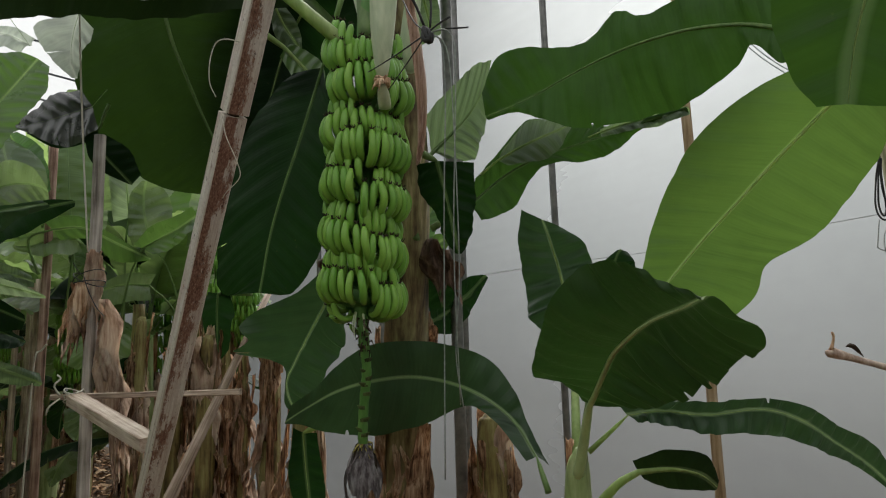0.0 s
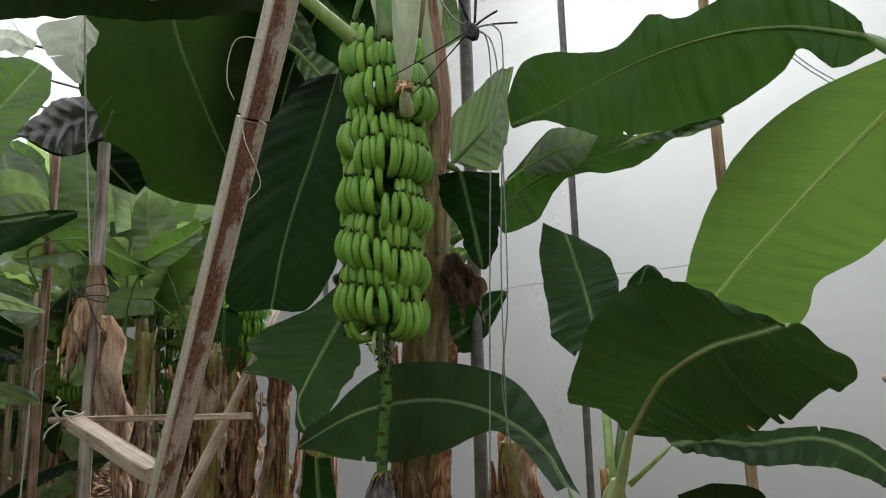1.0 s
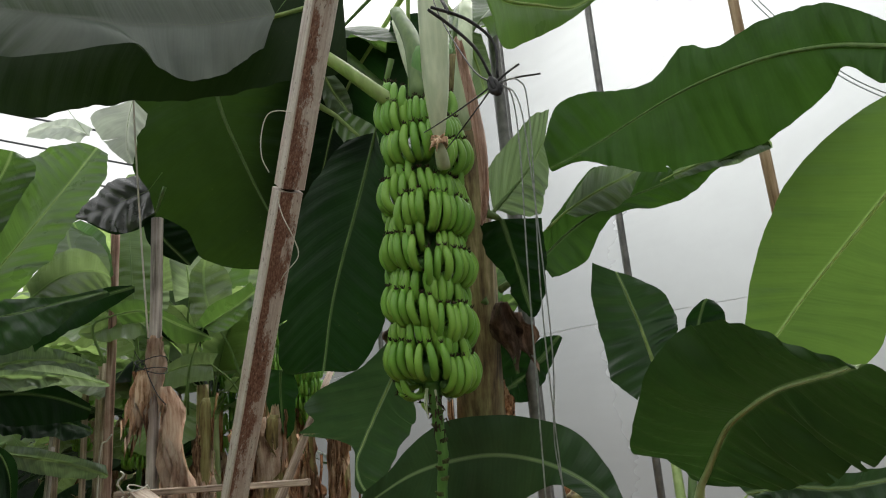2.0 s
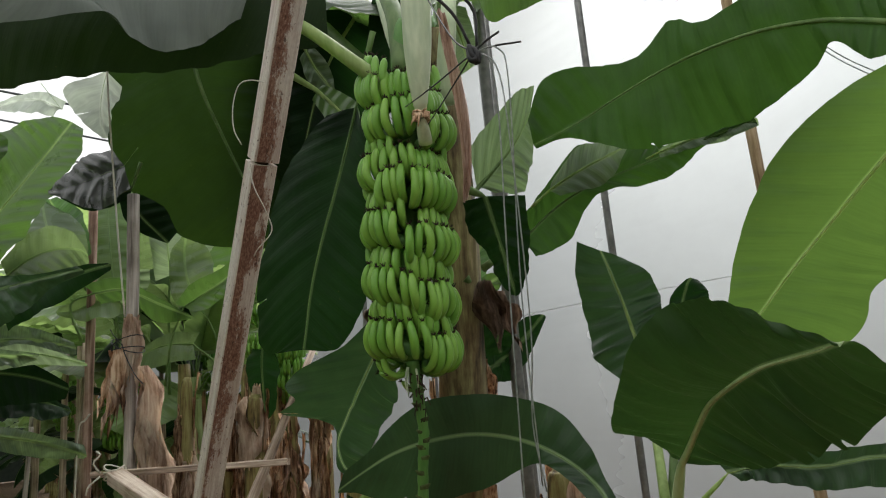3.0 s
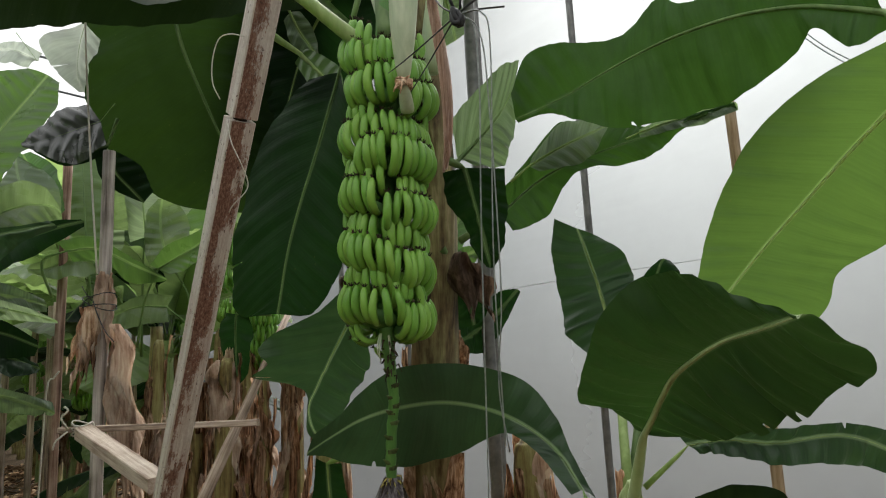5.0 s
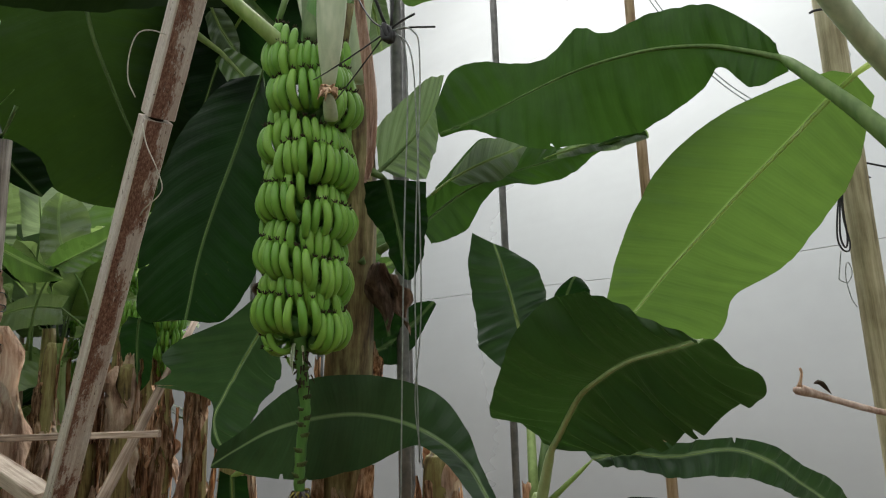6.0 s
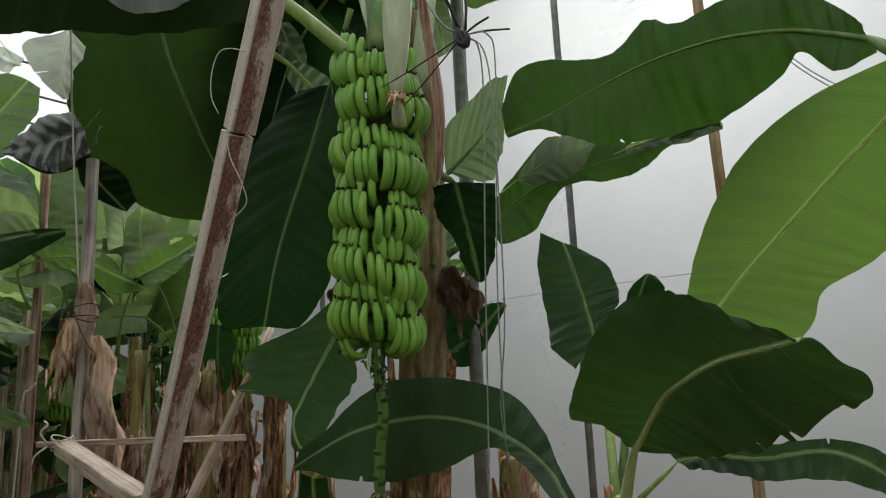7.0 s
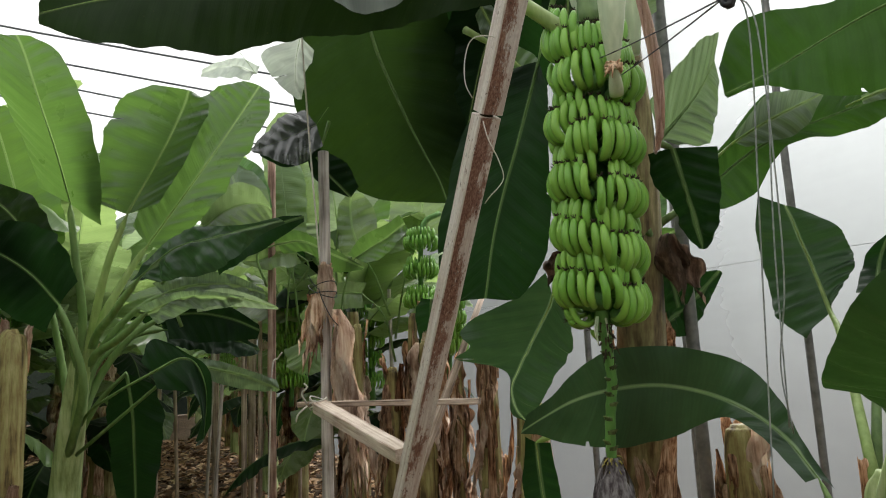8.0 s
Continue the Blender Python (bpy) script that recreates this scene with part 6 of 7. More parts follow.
# ---- the bunch
def main_bunch():
    top, bottom = Vector((-0.308, 2.745, 2.92)), Vector((-0.350, 2.765, 1.72))
    pts = spline([(-0.22, 2.98, 3.15), (-0.27, 2.82, 3.06), tuple(top), (-0.322, 2.755, 2.3), tuple(bottom)], 20)
    bm = bmesh.new()
    tube(bm, pts, [0.050 - 0.010 * i / 19 for i in range(20)], 10, lumps=0.06, seed=4)
    stalk = part("bunch_stalk", bm, RACHIS, MAIN, "long full bunch of green bananas hanging on its stalk")

    def axis(z):
        return top.lerp(bottom, min(1.1, max(-0.1, (2.92 - z) / 1.2)))

    # rows seen from the aisle: first and last bearing, height of the tips there, fingers, inner row or not
    rows = ((-178, -115, 2.915, 2.834, 5, 1), (-172, -123, 2.825, 2.761, 6, 0), (-121, -77, 2.780, 2.770, 6, 1), (-140, -76, 2.648, 2.672, 7, 0), (-44, 4, 2.700, 2.735, 6, 1), (-50, 4, 2.605, 2.640, 6, 0),
            (-172, -113, 2.595, 2.558, 5, 1), (-176, -143, 2.505, 2.487, 5, 0), (-133, -80, 2.511, 2.496, 5, 1), (-67, 2, 2.482, 2.480, 8, 1), (-78, 2, 2.406, 2.390, 9, 0), (-121, -93, 2.408, 2.418, 4, 0), (-13, 30, 2.545, 2.560, 5, 1),
            (-172, -98, 2.378, 2.331, 6, 1), (-174, -103, 2.292, 2.259, 7, 0), (-67, 4, 2.274, 2.276, 7, 1), (-86, 4, 2.206, 2.208, 8, 0),
            (-172, -80, 2.178, 2.133, 8, 1), (-174, -84, 2.115, 2.048, 8, 0), (-67, 4, 2.129, 2.084, 6, 1), (-72, -5, 2.021, 2.005, 7, 0),
            (-172, -84, 2.005, 1.970, 8, 1), (-174, -73, 1.915, 1.883, 8, 0), (-73, -10, 1.953, 1.912, 6, 1), (-59, 0, 1.835, 1.855, 6, 0))
    for k, (first, last, z0, z1, number, inner) in enumerate(rows):
        s = (2.92 - z0) / 1.2
        banana_row(stalk, axis, first, last, z0, z1, number, (0.122 if inner else 0.151) * (1.06 - 0.13 * s), 100 + k, FINGERS, 1.03 - 0.05 * s)
    for k, z in enumerate((2.86, 2.71, 2.60, 2.45, 2.35, 2.22, 2.12, 1.99, 1.88)):
        banana_row(stalk, axis, 14, 172, z, z - 0.01, 9, 0.146 if k % 2 else 0.120, 160 + k, FINGERS)
    # the last small fingers at the foot of the bunch, thin and uneven
    rng = random.Random(17)
    for bearing, tip_z, reach, size, dip in ((-178, 1.785, 0.125, 0, 25), (-163, 1.775, 0.130, 0, 40), (-148, 1.790, 0.120, 0, 20), (-186, 1.745, 0.120, 1, 65), (-156, 1.735, 0.125, 1, 75), (-140, 1.728, 0.105, 1, 85),
                                             (-125, 1.700, 0.070, 1, 60), (-35, 1.800, 0.125, 0, 10), (-15, 1.790, 0.125, 0, 15), (5, 1.790, 0.120, 0, 20), (-50, 1.775, 0.110, 1, 25), (25, 1.79, 0.115, 0, 20)):
        a = radians(bearing)
        tip = Vector((bottom.x + reach * math.cos(a), bottom.y + reach * math.sin(a), tip_z))
        m = Matrix.Translation(tip) @ Matrix.Rotation(a, 4, "Z") @ Matrix.Rotation(radians(dip), 4, "Y") @ Matrix.Rotation(rng.uniform(-0.3, 0.3), 4, "X")
        put("banana", SMALL_FINGERS[size], stalk, m, "small unfilled green banana" if size else "")
    # bare stalk below, with the scars of fallen bracts, and the withered bud
    line = spline([(-0.350, 2.698, 1.768), (-0.344, 2.711, 1.691), (-0.340, 2.722, 1.624), (-0.334, 2.735, 1.547), (-0.337, 2.743, 1.499), (-0.344, 2.753, 1.442), (-0.352, 2.766, 1.365), (-0.355, 2.776, 1.308), (-0.355, 2.783, 1.264)], 40)
    bm = bmesh.new()
    tube(bm, line, [0.0235 - 0.0055 * min(1.0, i / 12) + 0.0012 * math.sin(i * 1.62) for i in range(40)], 12, lumps=0.05, seed=8)
    bare = part("bare_stalk", bm, RACHIS, MAIN, "bare green fruit stalk ringed with dark bract scars")
    rng = random.Random(5)
    for k in range(12):
        p = Vector(line[5 + int(2.8 * k)])
        a = radians(-90 + (82 if k % 2 else -82) + rng.uniform(-18, 18))
        bm = bmesh.new()
        ring = []
        for j in range(11):
            b = a + radians(-95 + 190 * j / 10)
            o = Vector((math.cos(b), math.sin(b), 0))
            bulge = 0.0090 * max(0.12, math.cos((j - 5) / 5 * 1.5)) * rng.uniform(0.75, 1.2)
            tip = 0.006 * math.cos((j - 5) / 5 * 1.5)
            ring.append([bm.verts.new(p + o * (0.0172 + bulge * q) + Vector((0, 0, dz))) for q, dz in ((0, -0.008), (0.6, -0.003 + tip), (1.0, 0.002 + tip), (0.5, 0.004 + tip), (0.0, 0.004))])
        for u, v in zip(ring, ring[1:]):
            for j in range(4):
                bm.faces.new((u[j], v[j], v[j + 1], u[j + 1]))
        part("bract_scar", bm, SCAR, bare)
    # shreds of dried flowers left where the stalk begins
    bm = bmesh.new()
    for k in range(22):
        p = Vector(line[3 + k % 9])
        a = rng.uniform(-3.2, 0.2)
        o = Vector((math.cos(a), math.sin(a), 0))
        tube(bm, [p + o * 0.016, p + o * rng.uniform(0.024, 0.032) + Vector((0, 0, rng.uniform(-0.012, 0.008))), p + o * rng.uniform(0.022, 0.042) - Vector((0, 0, rng.uniform(0.008, 0.03)))], [0.003, 0.0032, 0.0014], 5)
    part("dried_flower", bm, TIP, bare, "dark shreds of dried flowers")
    bm = bmesh.new()
    for k, (dx, dz) in enumerate(((-0.030, -0.07), (-0.024, -0.09), (0.012, -0.06))):
        p = Vector(line[2])
        tube(bm, spline([p + Vector((dx * 0.7, -0.018, 0.01)), p + Vector((dx, -0.024, dz * 0.5)), p + Vector((dx * 0.9, -0.022, dz))], 6), [0.005, 0.005, 0.0045, 0.004, 0.003, 0.0015], 5, squash=0.5)
    part("flower_shred", bm, PALE_STALK, bare, "pale hanging flower shreds")
    foot = Vector(line[-1])
    bud = empty_part("withered_bud", foot, MAIN, "withered bud with splayed grey bracts")
    for k in range(11):
        a = radians(-90) + k * 2.4
        inner = k / 10
        o, s = Vector((math.cos(a), math.sin(a), 0)), Vector((-math.sin(a), math.cos(a), 0))
        bm = bmesh.new()
        grid = []
        length = 0.20 - 0.05 * inner
        for i in range(9):
            q = i / 8
            out = 0.012 + (0.066 - 0.030 * inner) * math.sin(q * (1.7 + 0.25 * (k % 3))) + 0.006 * math.sin(k * 3.1)
            w = 0.044 * math.sin(math.pi * min(0.97, 0.16 + q * 0.84)) ** 0.7
            grid.append([bm.verts.new(foot + o * (out - 0.35 * w * abs(v) ** 1.6 + 0.014 * q * noise.noise(Vector((v * 2.5, q * 4, k * 1.7)))) + s * w * v + Vector((0, 0, -length * q + 0.004))) for v in (-1, -0.66, -0.33, 0, 0.33, 0.66, 1)])
        for u, v in zip(grid, grid[1:]):
            for j in range(6):
                bm.faces.new((u[j], u[j + 1], v[j + 1], v[j]))
        bmesh.ops.solidify(bm, geom=bm.faces[:], thickness=0.003)
        part("bract", bm, TIP if k in (4, 8) else BUD, bud)
    bm = bmesh.new()
    for k in range(26):
        a = rng.uniform(-3.3, 0.2)
        o = Vector((math.cos(a), math.sin(a), 0))
        p = foot + Vector((0, 0, rng.uniform(-0.055, 0.008)))
        tube(bm, spline([p + o * 0.012, p + o * rng.uniform(0.026, 0.034) - Vector((0, 0, 0.002)), p + o * rng.uniform(0.034, 0.046) - Vector((0, 0, rng.uniform(0.008, 0.02)))], 5), [0.003, 0.0042, 0.0036, 0.0026, 0.0014], 5)
    part("bud_flower", bm, FLOWER, bud, "small yellow and brown flower remains")

main_bunch()


# ---- what hangs round the head of the plant
def cut_stalk():
    bm = bmesh.new()
    line = spline([(-0.205, 2.50, 3.32), (-0.226, 2.50, 3.04), (-0.236, 2.515, 2.82), (-0.242, 2.53, 2.70), (-0.247, 2.562, 2.575)], 14)
    tube(bm, line, [0.062, 0.060, 0.057, 0.055, 0.053, 0.051, 0.049, 0.047, 0.044, 0.041, 0.037, 0.031, 0.025, 0.016], 14, squash=0.8, lumps=0.03, seed=2)
    stalk = part("cut_leaf_stalk", bm, PALE_STALK, MAIN, "thick pale green leaf stalk tied down over the bunch")
    bm = bmesh.new()
    tie = Vector((-0.247, 2.562, 2.572))
    for k in range(4):
        tube(bm, [tie + Vector((0.027 * math.cos(a / 10 * 2 * math.pi), 0.027 * math.sin(a / 10 * 2 * math.pi), 0.010 - 0.007 * k + 0.005 * math.sin(a * 1.3 + k))) for a in range(11)], 0.0045, 6, lumps=0.4, seed=k)
    for k, (dx, dz) in enumerate(((-0.034, -0.046), (-0.026, -0.034), (0.013, -0.024), (-0.010, -0.052), (0.024, 0.010))):
        tube(bm, spline([tie + Vector((0, -0.028, -0.004)), tie + Vector((dx * 0.5, -0.040, dz * 0.3)), tie + Vector((dx, -0.042, dz))], 5), [0.007, 0.006, 0.0045, 0.0035, 0.0015], 5, lumps=0.3, seed=k)
    part("dry_tie", bm, DRY, stalk, "dry brown fibre knot round the stalk")
    bm = bmesh.new()
    tube(bm, spline([(-0.247, 2.562, 2.565), (-0.245, 2.578, 2.540), (-0.242, 2.625, 2.497)], 8), [0.010, 0.014, 0.017, 0.020, 0.022, 0.024, 0.025, 0.024], 10, squash=0.7, lumps=0.05, seed=3)
    part("stalk_end", bm, PALE_STALK, stalk, "pale cut end of the stalk below the knot")


cut_stalk()
for k, (pts, rad, mat) in enumerate((
        ([(-0.75, 2.72, 3.10), (-0.637, 2.698, 3.007), (-0.458, 2.66, 2.827), (-0.34, 2.66, 2.72)], 0.034, RIB),
        ([(-0.40, 2.95, 3.35), (-0.33, 2.80, 3.10), (-0.30, 2.70, 2.80)], 0.040, RIB_DARK),
        ([(-0.10, 2.95, 3.35), (-0.13, 2.85, 3.05), (-0.17, 2.88, 2.75)], 0.036, PALE_STALK),
        ([(-0.42, 3.1, 3.4), (-0.36, 2.98, 3.1), (-0.28, 3.0, 2.8)], 0.028, PALE_STALK))):
    bm = bmesh.new()
    line = spline(pts, 12)
    tube(bm, line, [rad * (0.8 + 0.4 * i / 11) for i in range(12)], 10, squash=0.75, lumps=0.04, seed=k)
    part("leaf_stalk", bm, mat, MAIN)
bm = bmesh.new()
grid = []
for i, p in enumerate(spline([(-0.150, 2.63, 3.00), (-0.135, 2.62, 2.858), (-0.115, 2.60, 2.695), (-0.104, 2.60, 2.553), (-0.108, 2.62, 2.383), (-0.124, 2.66, 2.29)], 18)):
    w = 0.009 + 0.012 * math.sin(math.pi * min(1.0, 0.15 + 0.85 * i / 17))
    row = []
    for k in range(6):
        v = k / 5 * 2 - 1
        row.append(bm.verts.new((p[0] + v * w, p[1] + 0.012 * math.sin(v * 4 + i * 0.5) + 0.012 * v * v, p[2] + 0.006 * math.sin(i * 1.7 + k))))
    grid.append(row)
for a, b in zip(grid, grid[1:]):
    for k in range(5):
        bm.faces.new((a[k], a[k + 1], b[k + 1], b[k]))
bmesh.ops.solidify(bm, geom=bm.faces[:], thickness=0.003)
part("dry_leaf_strip", bm, STRIP, MAIN, "dry brown strip of leaf hanging beside the bunch")
scrap("dry_leaf", MAIN, (-0.075, 2.98, 2.06), 0.26, 0.13, DRY_DARK, 41, (0.05, 0.05), 0.2, 0.4)
scrap("dry_leaf", MAIN, (-0.03, 3.03, 2.02), 0.20, 0.12, DRY_DARK, 44, (0.06, 0.03), -0.3, 0.4)
scrap("dry_leaf", MAIN, (-0.10, 3.20, 1.77), 0.22, 0.08, DRY, 42, (0.02, 0.0), 0.4)
scrap("dry_leaf", MAIN, (-0.50, 3.02, 2.03), 0.13, 0.13, DRY_DARK, 43, (-0.03, 0.0), 0.1)
for k in range(5):
    a = radians(-140 + 40 * k)
    scrap("dry_leaf", MAIN, (-0.235 + 0.115 * math.cos(a), 3.27 + 0.115 * math.sin(a), 1.28 - 0.04 * k), 0.55, 0.13, DRY, 50 + k, (0.02 * math.cos(a), 0.02 * math.sin(a)), a + 1.57, 0.4)


def dry_stump(base, top, radius, seed, label):
    """A cut banana stem wrapped in ragged dry sheaths."""
    thing = empty("banana_stump", base, label, "banana stump", "cut banana stems")
    pseudostem(thing, [(base[0], base[1], -0.05), (base[0], base[1], top * 0.5), (base[0] * 0.995, base[1], top * 0.93), (base[0] * 0.99, base[1], top)], [radius, radius * 0.92, radius * 0.72, radius * 0.38], STEM, seed, 5)
    rng = random.Random(seed)
    for k in range(18):
        a = rng.uniform(0, 6.28)
        wide = k < 7
        out = radius * (0.9 if wide else 1.05)
        scrap("dry_leaf", thing, (base[0] + out * math.cos(a), base[1] + out * math.sin(a), top * rng.uniform(0.55, 1.03 if wide else 0.95)), rng.uniform(0.25, 0.65), rng.uniform(0.08, 0.13) if wide else rng.uniform(0.02, 0.05),
              DRY if k % 3 else DRY_PALE, seed * 20 + k, (rng.uniform(0.0, 0.09) * math.cos(a), rng.uniform(0.0, 0.09) * math.sin(a)), a + 1.57, 0.6 if wide else 1.6)
    return thing


dry_stump((0.18, 3.42, 0), 1.30, 0.10, 61, "cut banana stem wrapped in ragged brown dry sheaths")
dry_stump((-0.72, 3.62, 0), 1.45, 0.085, 62, "cut banana stem wrapped in ragged brown dry sheaths")
dry_stump((-1.30, 3.90, 0), 1.72, 0.060, 63, "withered banana stem with pale tan dry leaves")
dry_stump((-1.62, 4.30, 0), 1.58, 0.064, 64, "withered banana stem with pale tan dry leaves")
dry_stump((-1.88, 4.40, 0), 1.86, 0.050, 66, "withered yellowish banana stem with pale tan dry leaves")
dry_stump((-0.973, 3.972, 0), 1.80, 0.062, 69, "cut banana stem wrapped in ragged brown dry sheaths")
dry_stump((-1.476, 4.284, 0), 1.90, 0.040, 70, "slim yellowish banana stem with pale tan dry leaves")
dry_stump((-1.158, 4.070, 0), 1.62, 0.040, 71, "slim withered banana stem with hanging brown sheaths")
dry_stump((-1.384, 4.494, 0), 1.78, 0.045, 72, "slim withered banana stem with pale tan dry leaves")


# ---- strut, rail and brace by the leaning post
def board(name, a, b, w, d, material, label, roll=0.0, category="board"):
    a, b = Vector(a), Vector(b)
    length = (b - a).length
    bm = bmesh.new()
    rng = random.Random(len(label))
    n, c = 12, 0.003
    rings = []
    for i in range(n + 1):
        z = length * i / n
        rings.append([bm.verts.new((x + rng.uniform(-1e-3, 1e-3), y + rng.uniform(-1e-3, 1e-3), z)) for x, y in ((-w, -d + c), (-w + c, -d), (w - c, -d), (w, -d + c), (w, d - c), (w - c, d), (-w + c, d), (-w, d - c))])
    for p, q in zip(rings, rings[1:]):
        for k in range(8):
            bm.faces.new((p[k], p[(k + 1) % 8], q[(k + 1) % 8], q[k]))
    bm.faces.new(rings[0][::-1])
    bm.faces.new(rings[-1])
    ob = part(name, bm, material)
    for f in ob.data.polygons:
        f.use_smooth = False
    ob.matrix_basis = Matrix.Translation(a) @ (b - a).to_track_quat("Z", "Y").to_matrix().to_4x4() @ Matrix.Rotation(radians(roll), 4, "Z")
    return tagged(ob, label, category)


board("strut", (-1.49, 2.93, 1.455), (-0.99, 2.43, 1.335), 0.030, 0.023, PLANK, "short bleached plank tied from the row post to the leaning post", 8)
board("rail", (-1.60, 2.97, 1.462), (-0.80, 2.76, 1.470), 0.011, 0.011, TIMBER, "thin weathered rail behind the leaning post", 0)
tagged(beam("brace_pole", (-1.332, 3.177, 0.756), (-0.955, 3.830, 1.929), 0.030, TIMBER, seed=21, taper=0.5), "slanting weathered wooden brace pole", "pole")
bm = bmesh.new()
for k in range(4):
    tube(bm, [(-1.50 + 0.036 * math.cos(a / 10 * 2 * math.pi), 2.945 + 0.04 * math.sin(a / 10 * 2 * math.pi), 1.45 + 0.012 * k + 0.01 * math.sin(a + k)) for a in range(11)], 0.0028, 5)
tube(bm, spline([(-1.53, 2.90, 1.47), (-1.545, 2.88, 1.51), (-1.52, 2.88, 1.535), (-1.535, 2.88, 1.55)], 8), 0.004, 5)
tube(bm, spline([(-1.53, 2.90, 1.46), (-1.56, 2.88, 1.43), (-1.57, 2.88, 1.40)], 6), 0.0035, 5)
tagged(part("twine_lashing", bm, TWINE), "white twine lashing round the plank end", "twine")


# ---- cords and twine
def cord(name, pts, radius, material, label, category="cord", group=""):
    bm = bmesh.new()
    tube(bm, spline(pts, max(8, 6 * len(pts))), radius, 6)
    return tagged(part(name, bm, material), label, category, group)


def knot_of_cords():
    k = Vector((-0.086, 1.588, 2.271))
    thing = empty("tied_cords", k, "black cloth straps and cords knotted together with hanging grey ends", "cord")
    bm = bmesh.new()
    pts = []
    for a in range(64):
        b = a / 63 * 2 * math.pi * 5
        pts.append(k + Vector((0.010 * math.cos(b) * math.cos(b * 0.21) - 0.3 * 0.010 * math.sin(b), 0.009 * math.sin(b * 0.9 + 1.0), 0.017 * math.sin(b + 0.7 * math.sin(b * 0.4)) - 0.004)))
    tube(bm, pts, 0.0050, 6, lumps=0.3, seed=3)
    part("knot", bm, BLACK_CORD, thing)
    straps = (
        ([(-0.200, 1.552, 2.425), (-0.155, 1.563, 2.386), (-0.115, 1.574, 2.340), (-0.091, 1.586, 2.284)], 0.0048),
        ([(-0.195, 1.563, 2.437), (-0.127, 1.574, 2.408), (-0.079, 1.586, 2.357), (-0.079, 1.588, 2.284)], 0.0048),
        ([(-0.085, 1.588, 2.272), (-0.059, 1.580, 2.289), (-0.036, 1.574, 2.300)], 0.003),
        ([(-0.085, 1.588, 2.272), (-0.047, 1.581, 2.276), (0.002, 1.574, 2.275)], 0.0028))
    for pts, r in straps:
        bm = bmesh.new()
        tube(bm, spline(pts, 14), r, 7, squash=0.55, lumps=0.25, seed=int(r * 1e4))
        part("strap", bm, BLACK_CORD, thing)
    for pts in (
            [k, (-0.158, 1.90, 2.374), (-0.229, 2.22, 2.485), (-0.292, 2.50, 2.585)],
            [k, (-0.134, 1.92, 2.360), (-0.182, 2.26, 2.455), (-0.225, 2.57, 2.545)],
            [k, (-0.125, 1.75, 2.40), (-0.19, 2.1, 2.75), (-0.23, 2.42, 3.08)]):
        bm = bmesh.new()
        tube(bm, spline([tuple(p) for p in pts], 20), 0.0018, 6, lumps=0.3, seed=2)
        part("tie_cord", bm, BLACK_CORD, thing)
    for pts in (
            [k, (-0.057, 1.591, 2.250), (-0.051, 1.608, 2.136), (-0.061, 1.642, 1.876), (-0.074, 1.739, 1.321)],
            [k, (-0.042, 1.574, 2.267), (-0.028, 1.586, 2.193), (-0.042, 1.642, 1.819), (-0.036, 1.719, 1.479)],
            [k, (-0.047, 1.586, 2.238), (-0.036, 1.597, 2.102), (-0.032, 1.642, 1.763), (-0.043, 1.699, 1.593), (-0.029, 1.722, 1.468)]):
        bm = bmesh.new()
        tube(bm, spline([tuple(p) for p in pts], 26), 0.0015, 6)
        part("hanging_cord", bm, GREY_CORD, thing, "loose grey cord hanging from the knot")
    bm = bmesh.new()
    tube(bm, spline([(-0.161, 1.563, 2.420), (-0.206, 1.869, 2.726), (-0.251, 2.436, 3.179), (-0.229, 3.002, 3.462)], 14), 0.004, 6)
    part("strap", bm, BLACK_CORD, thing)


knot_of_cords()
cord("twine", [(-1.543, 2.915, 3.4), (-1.543, 2.915, 3.05), (-1.544, 3.0, 2.5), (-1.545, 3.083, 2.06)], 0.0042, TWINE, "white twine hanging down to the row post", "twine")
cord("twine", [(-2.02, 3.66, 1.69), (-2.05, 3.67, 1.66), (-2.079, 3.669, 1.62), (-2.12, 3.72, 1.35), (-2.20, 3.80, 0.0)], 0.0042, TWINE, "white twine tied off low in the row", "twine")
cord("twine", [(-0.540, 1.80, 2.362), (-0.575, 1.79, 2.367), (-0.605, 1.80, 2.362), (-0.622, 1.81, 2.32), (-0.625, 1.82, 2.27), (-0.612, 1.83, 2.235)], 0.0013, TWINE, "loop of white twine on the leaning post", "twine")
cord("twine", [(-0.585, 1.80, 2.165), (-0.575, 1.80, 2.12), (-0.555, 1.81, 2.07), (-0.55, 1.83, 2.03), (-0.585, 1.84, 1.995), (-0.60, 1.86, 1.985)], 0.0013, TWINE, "stray white twine on the leaning post", "twine")

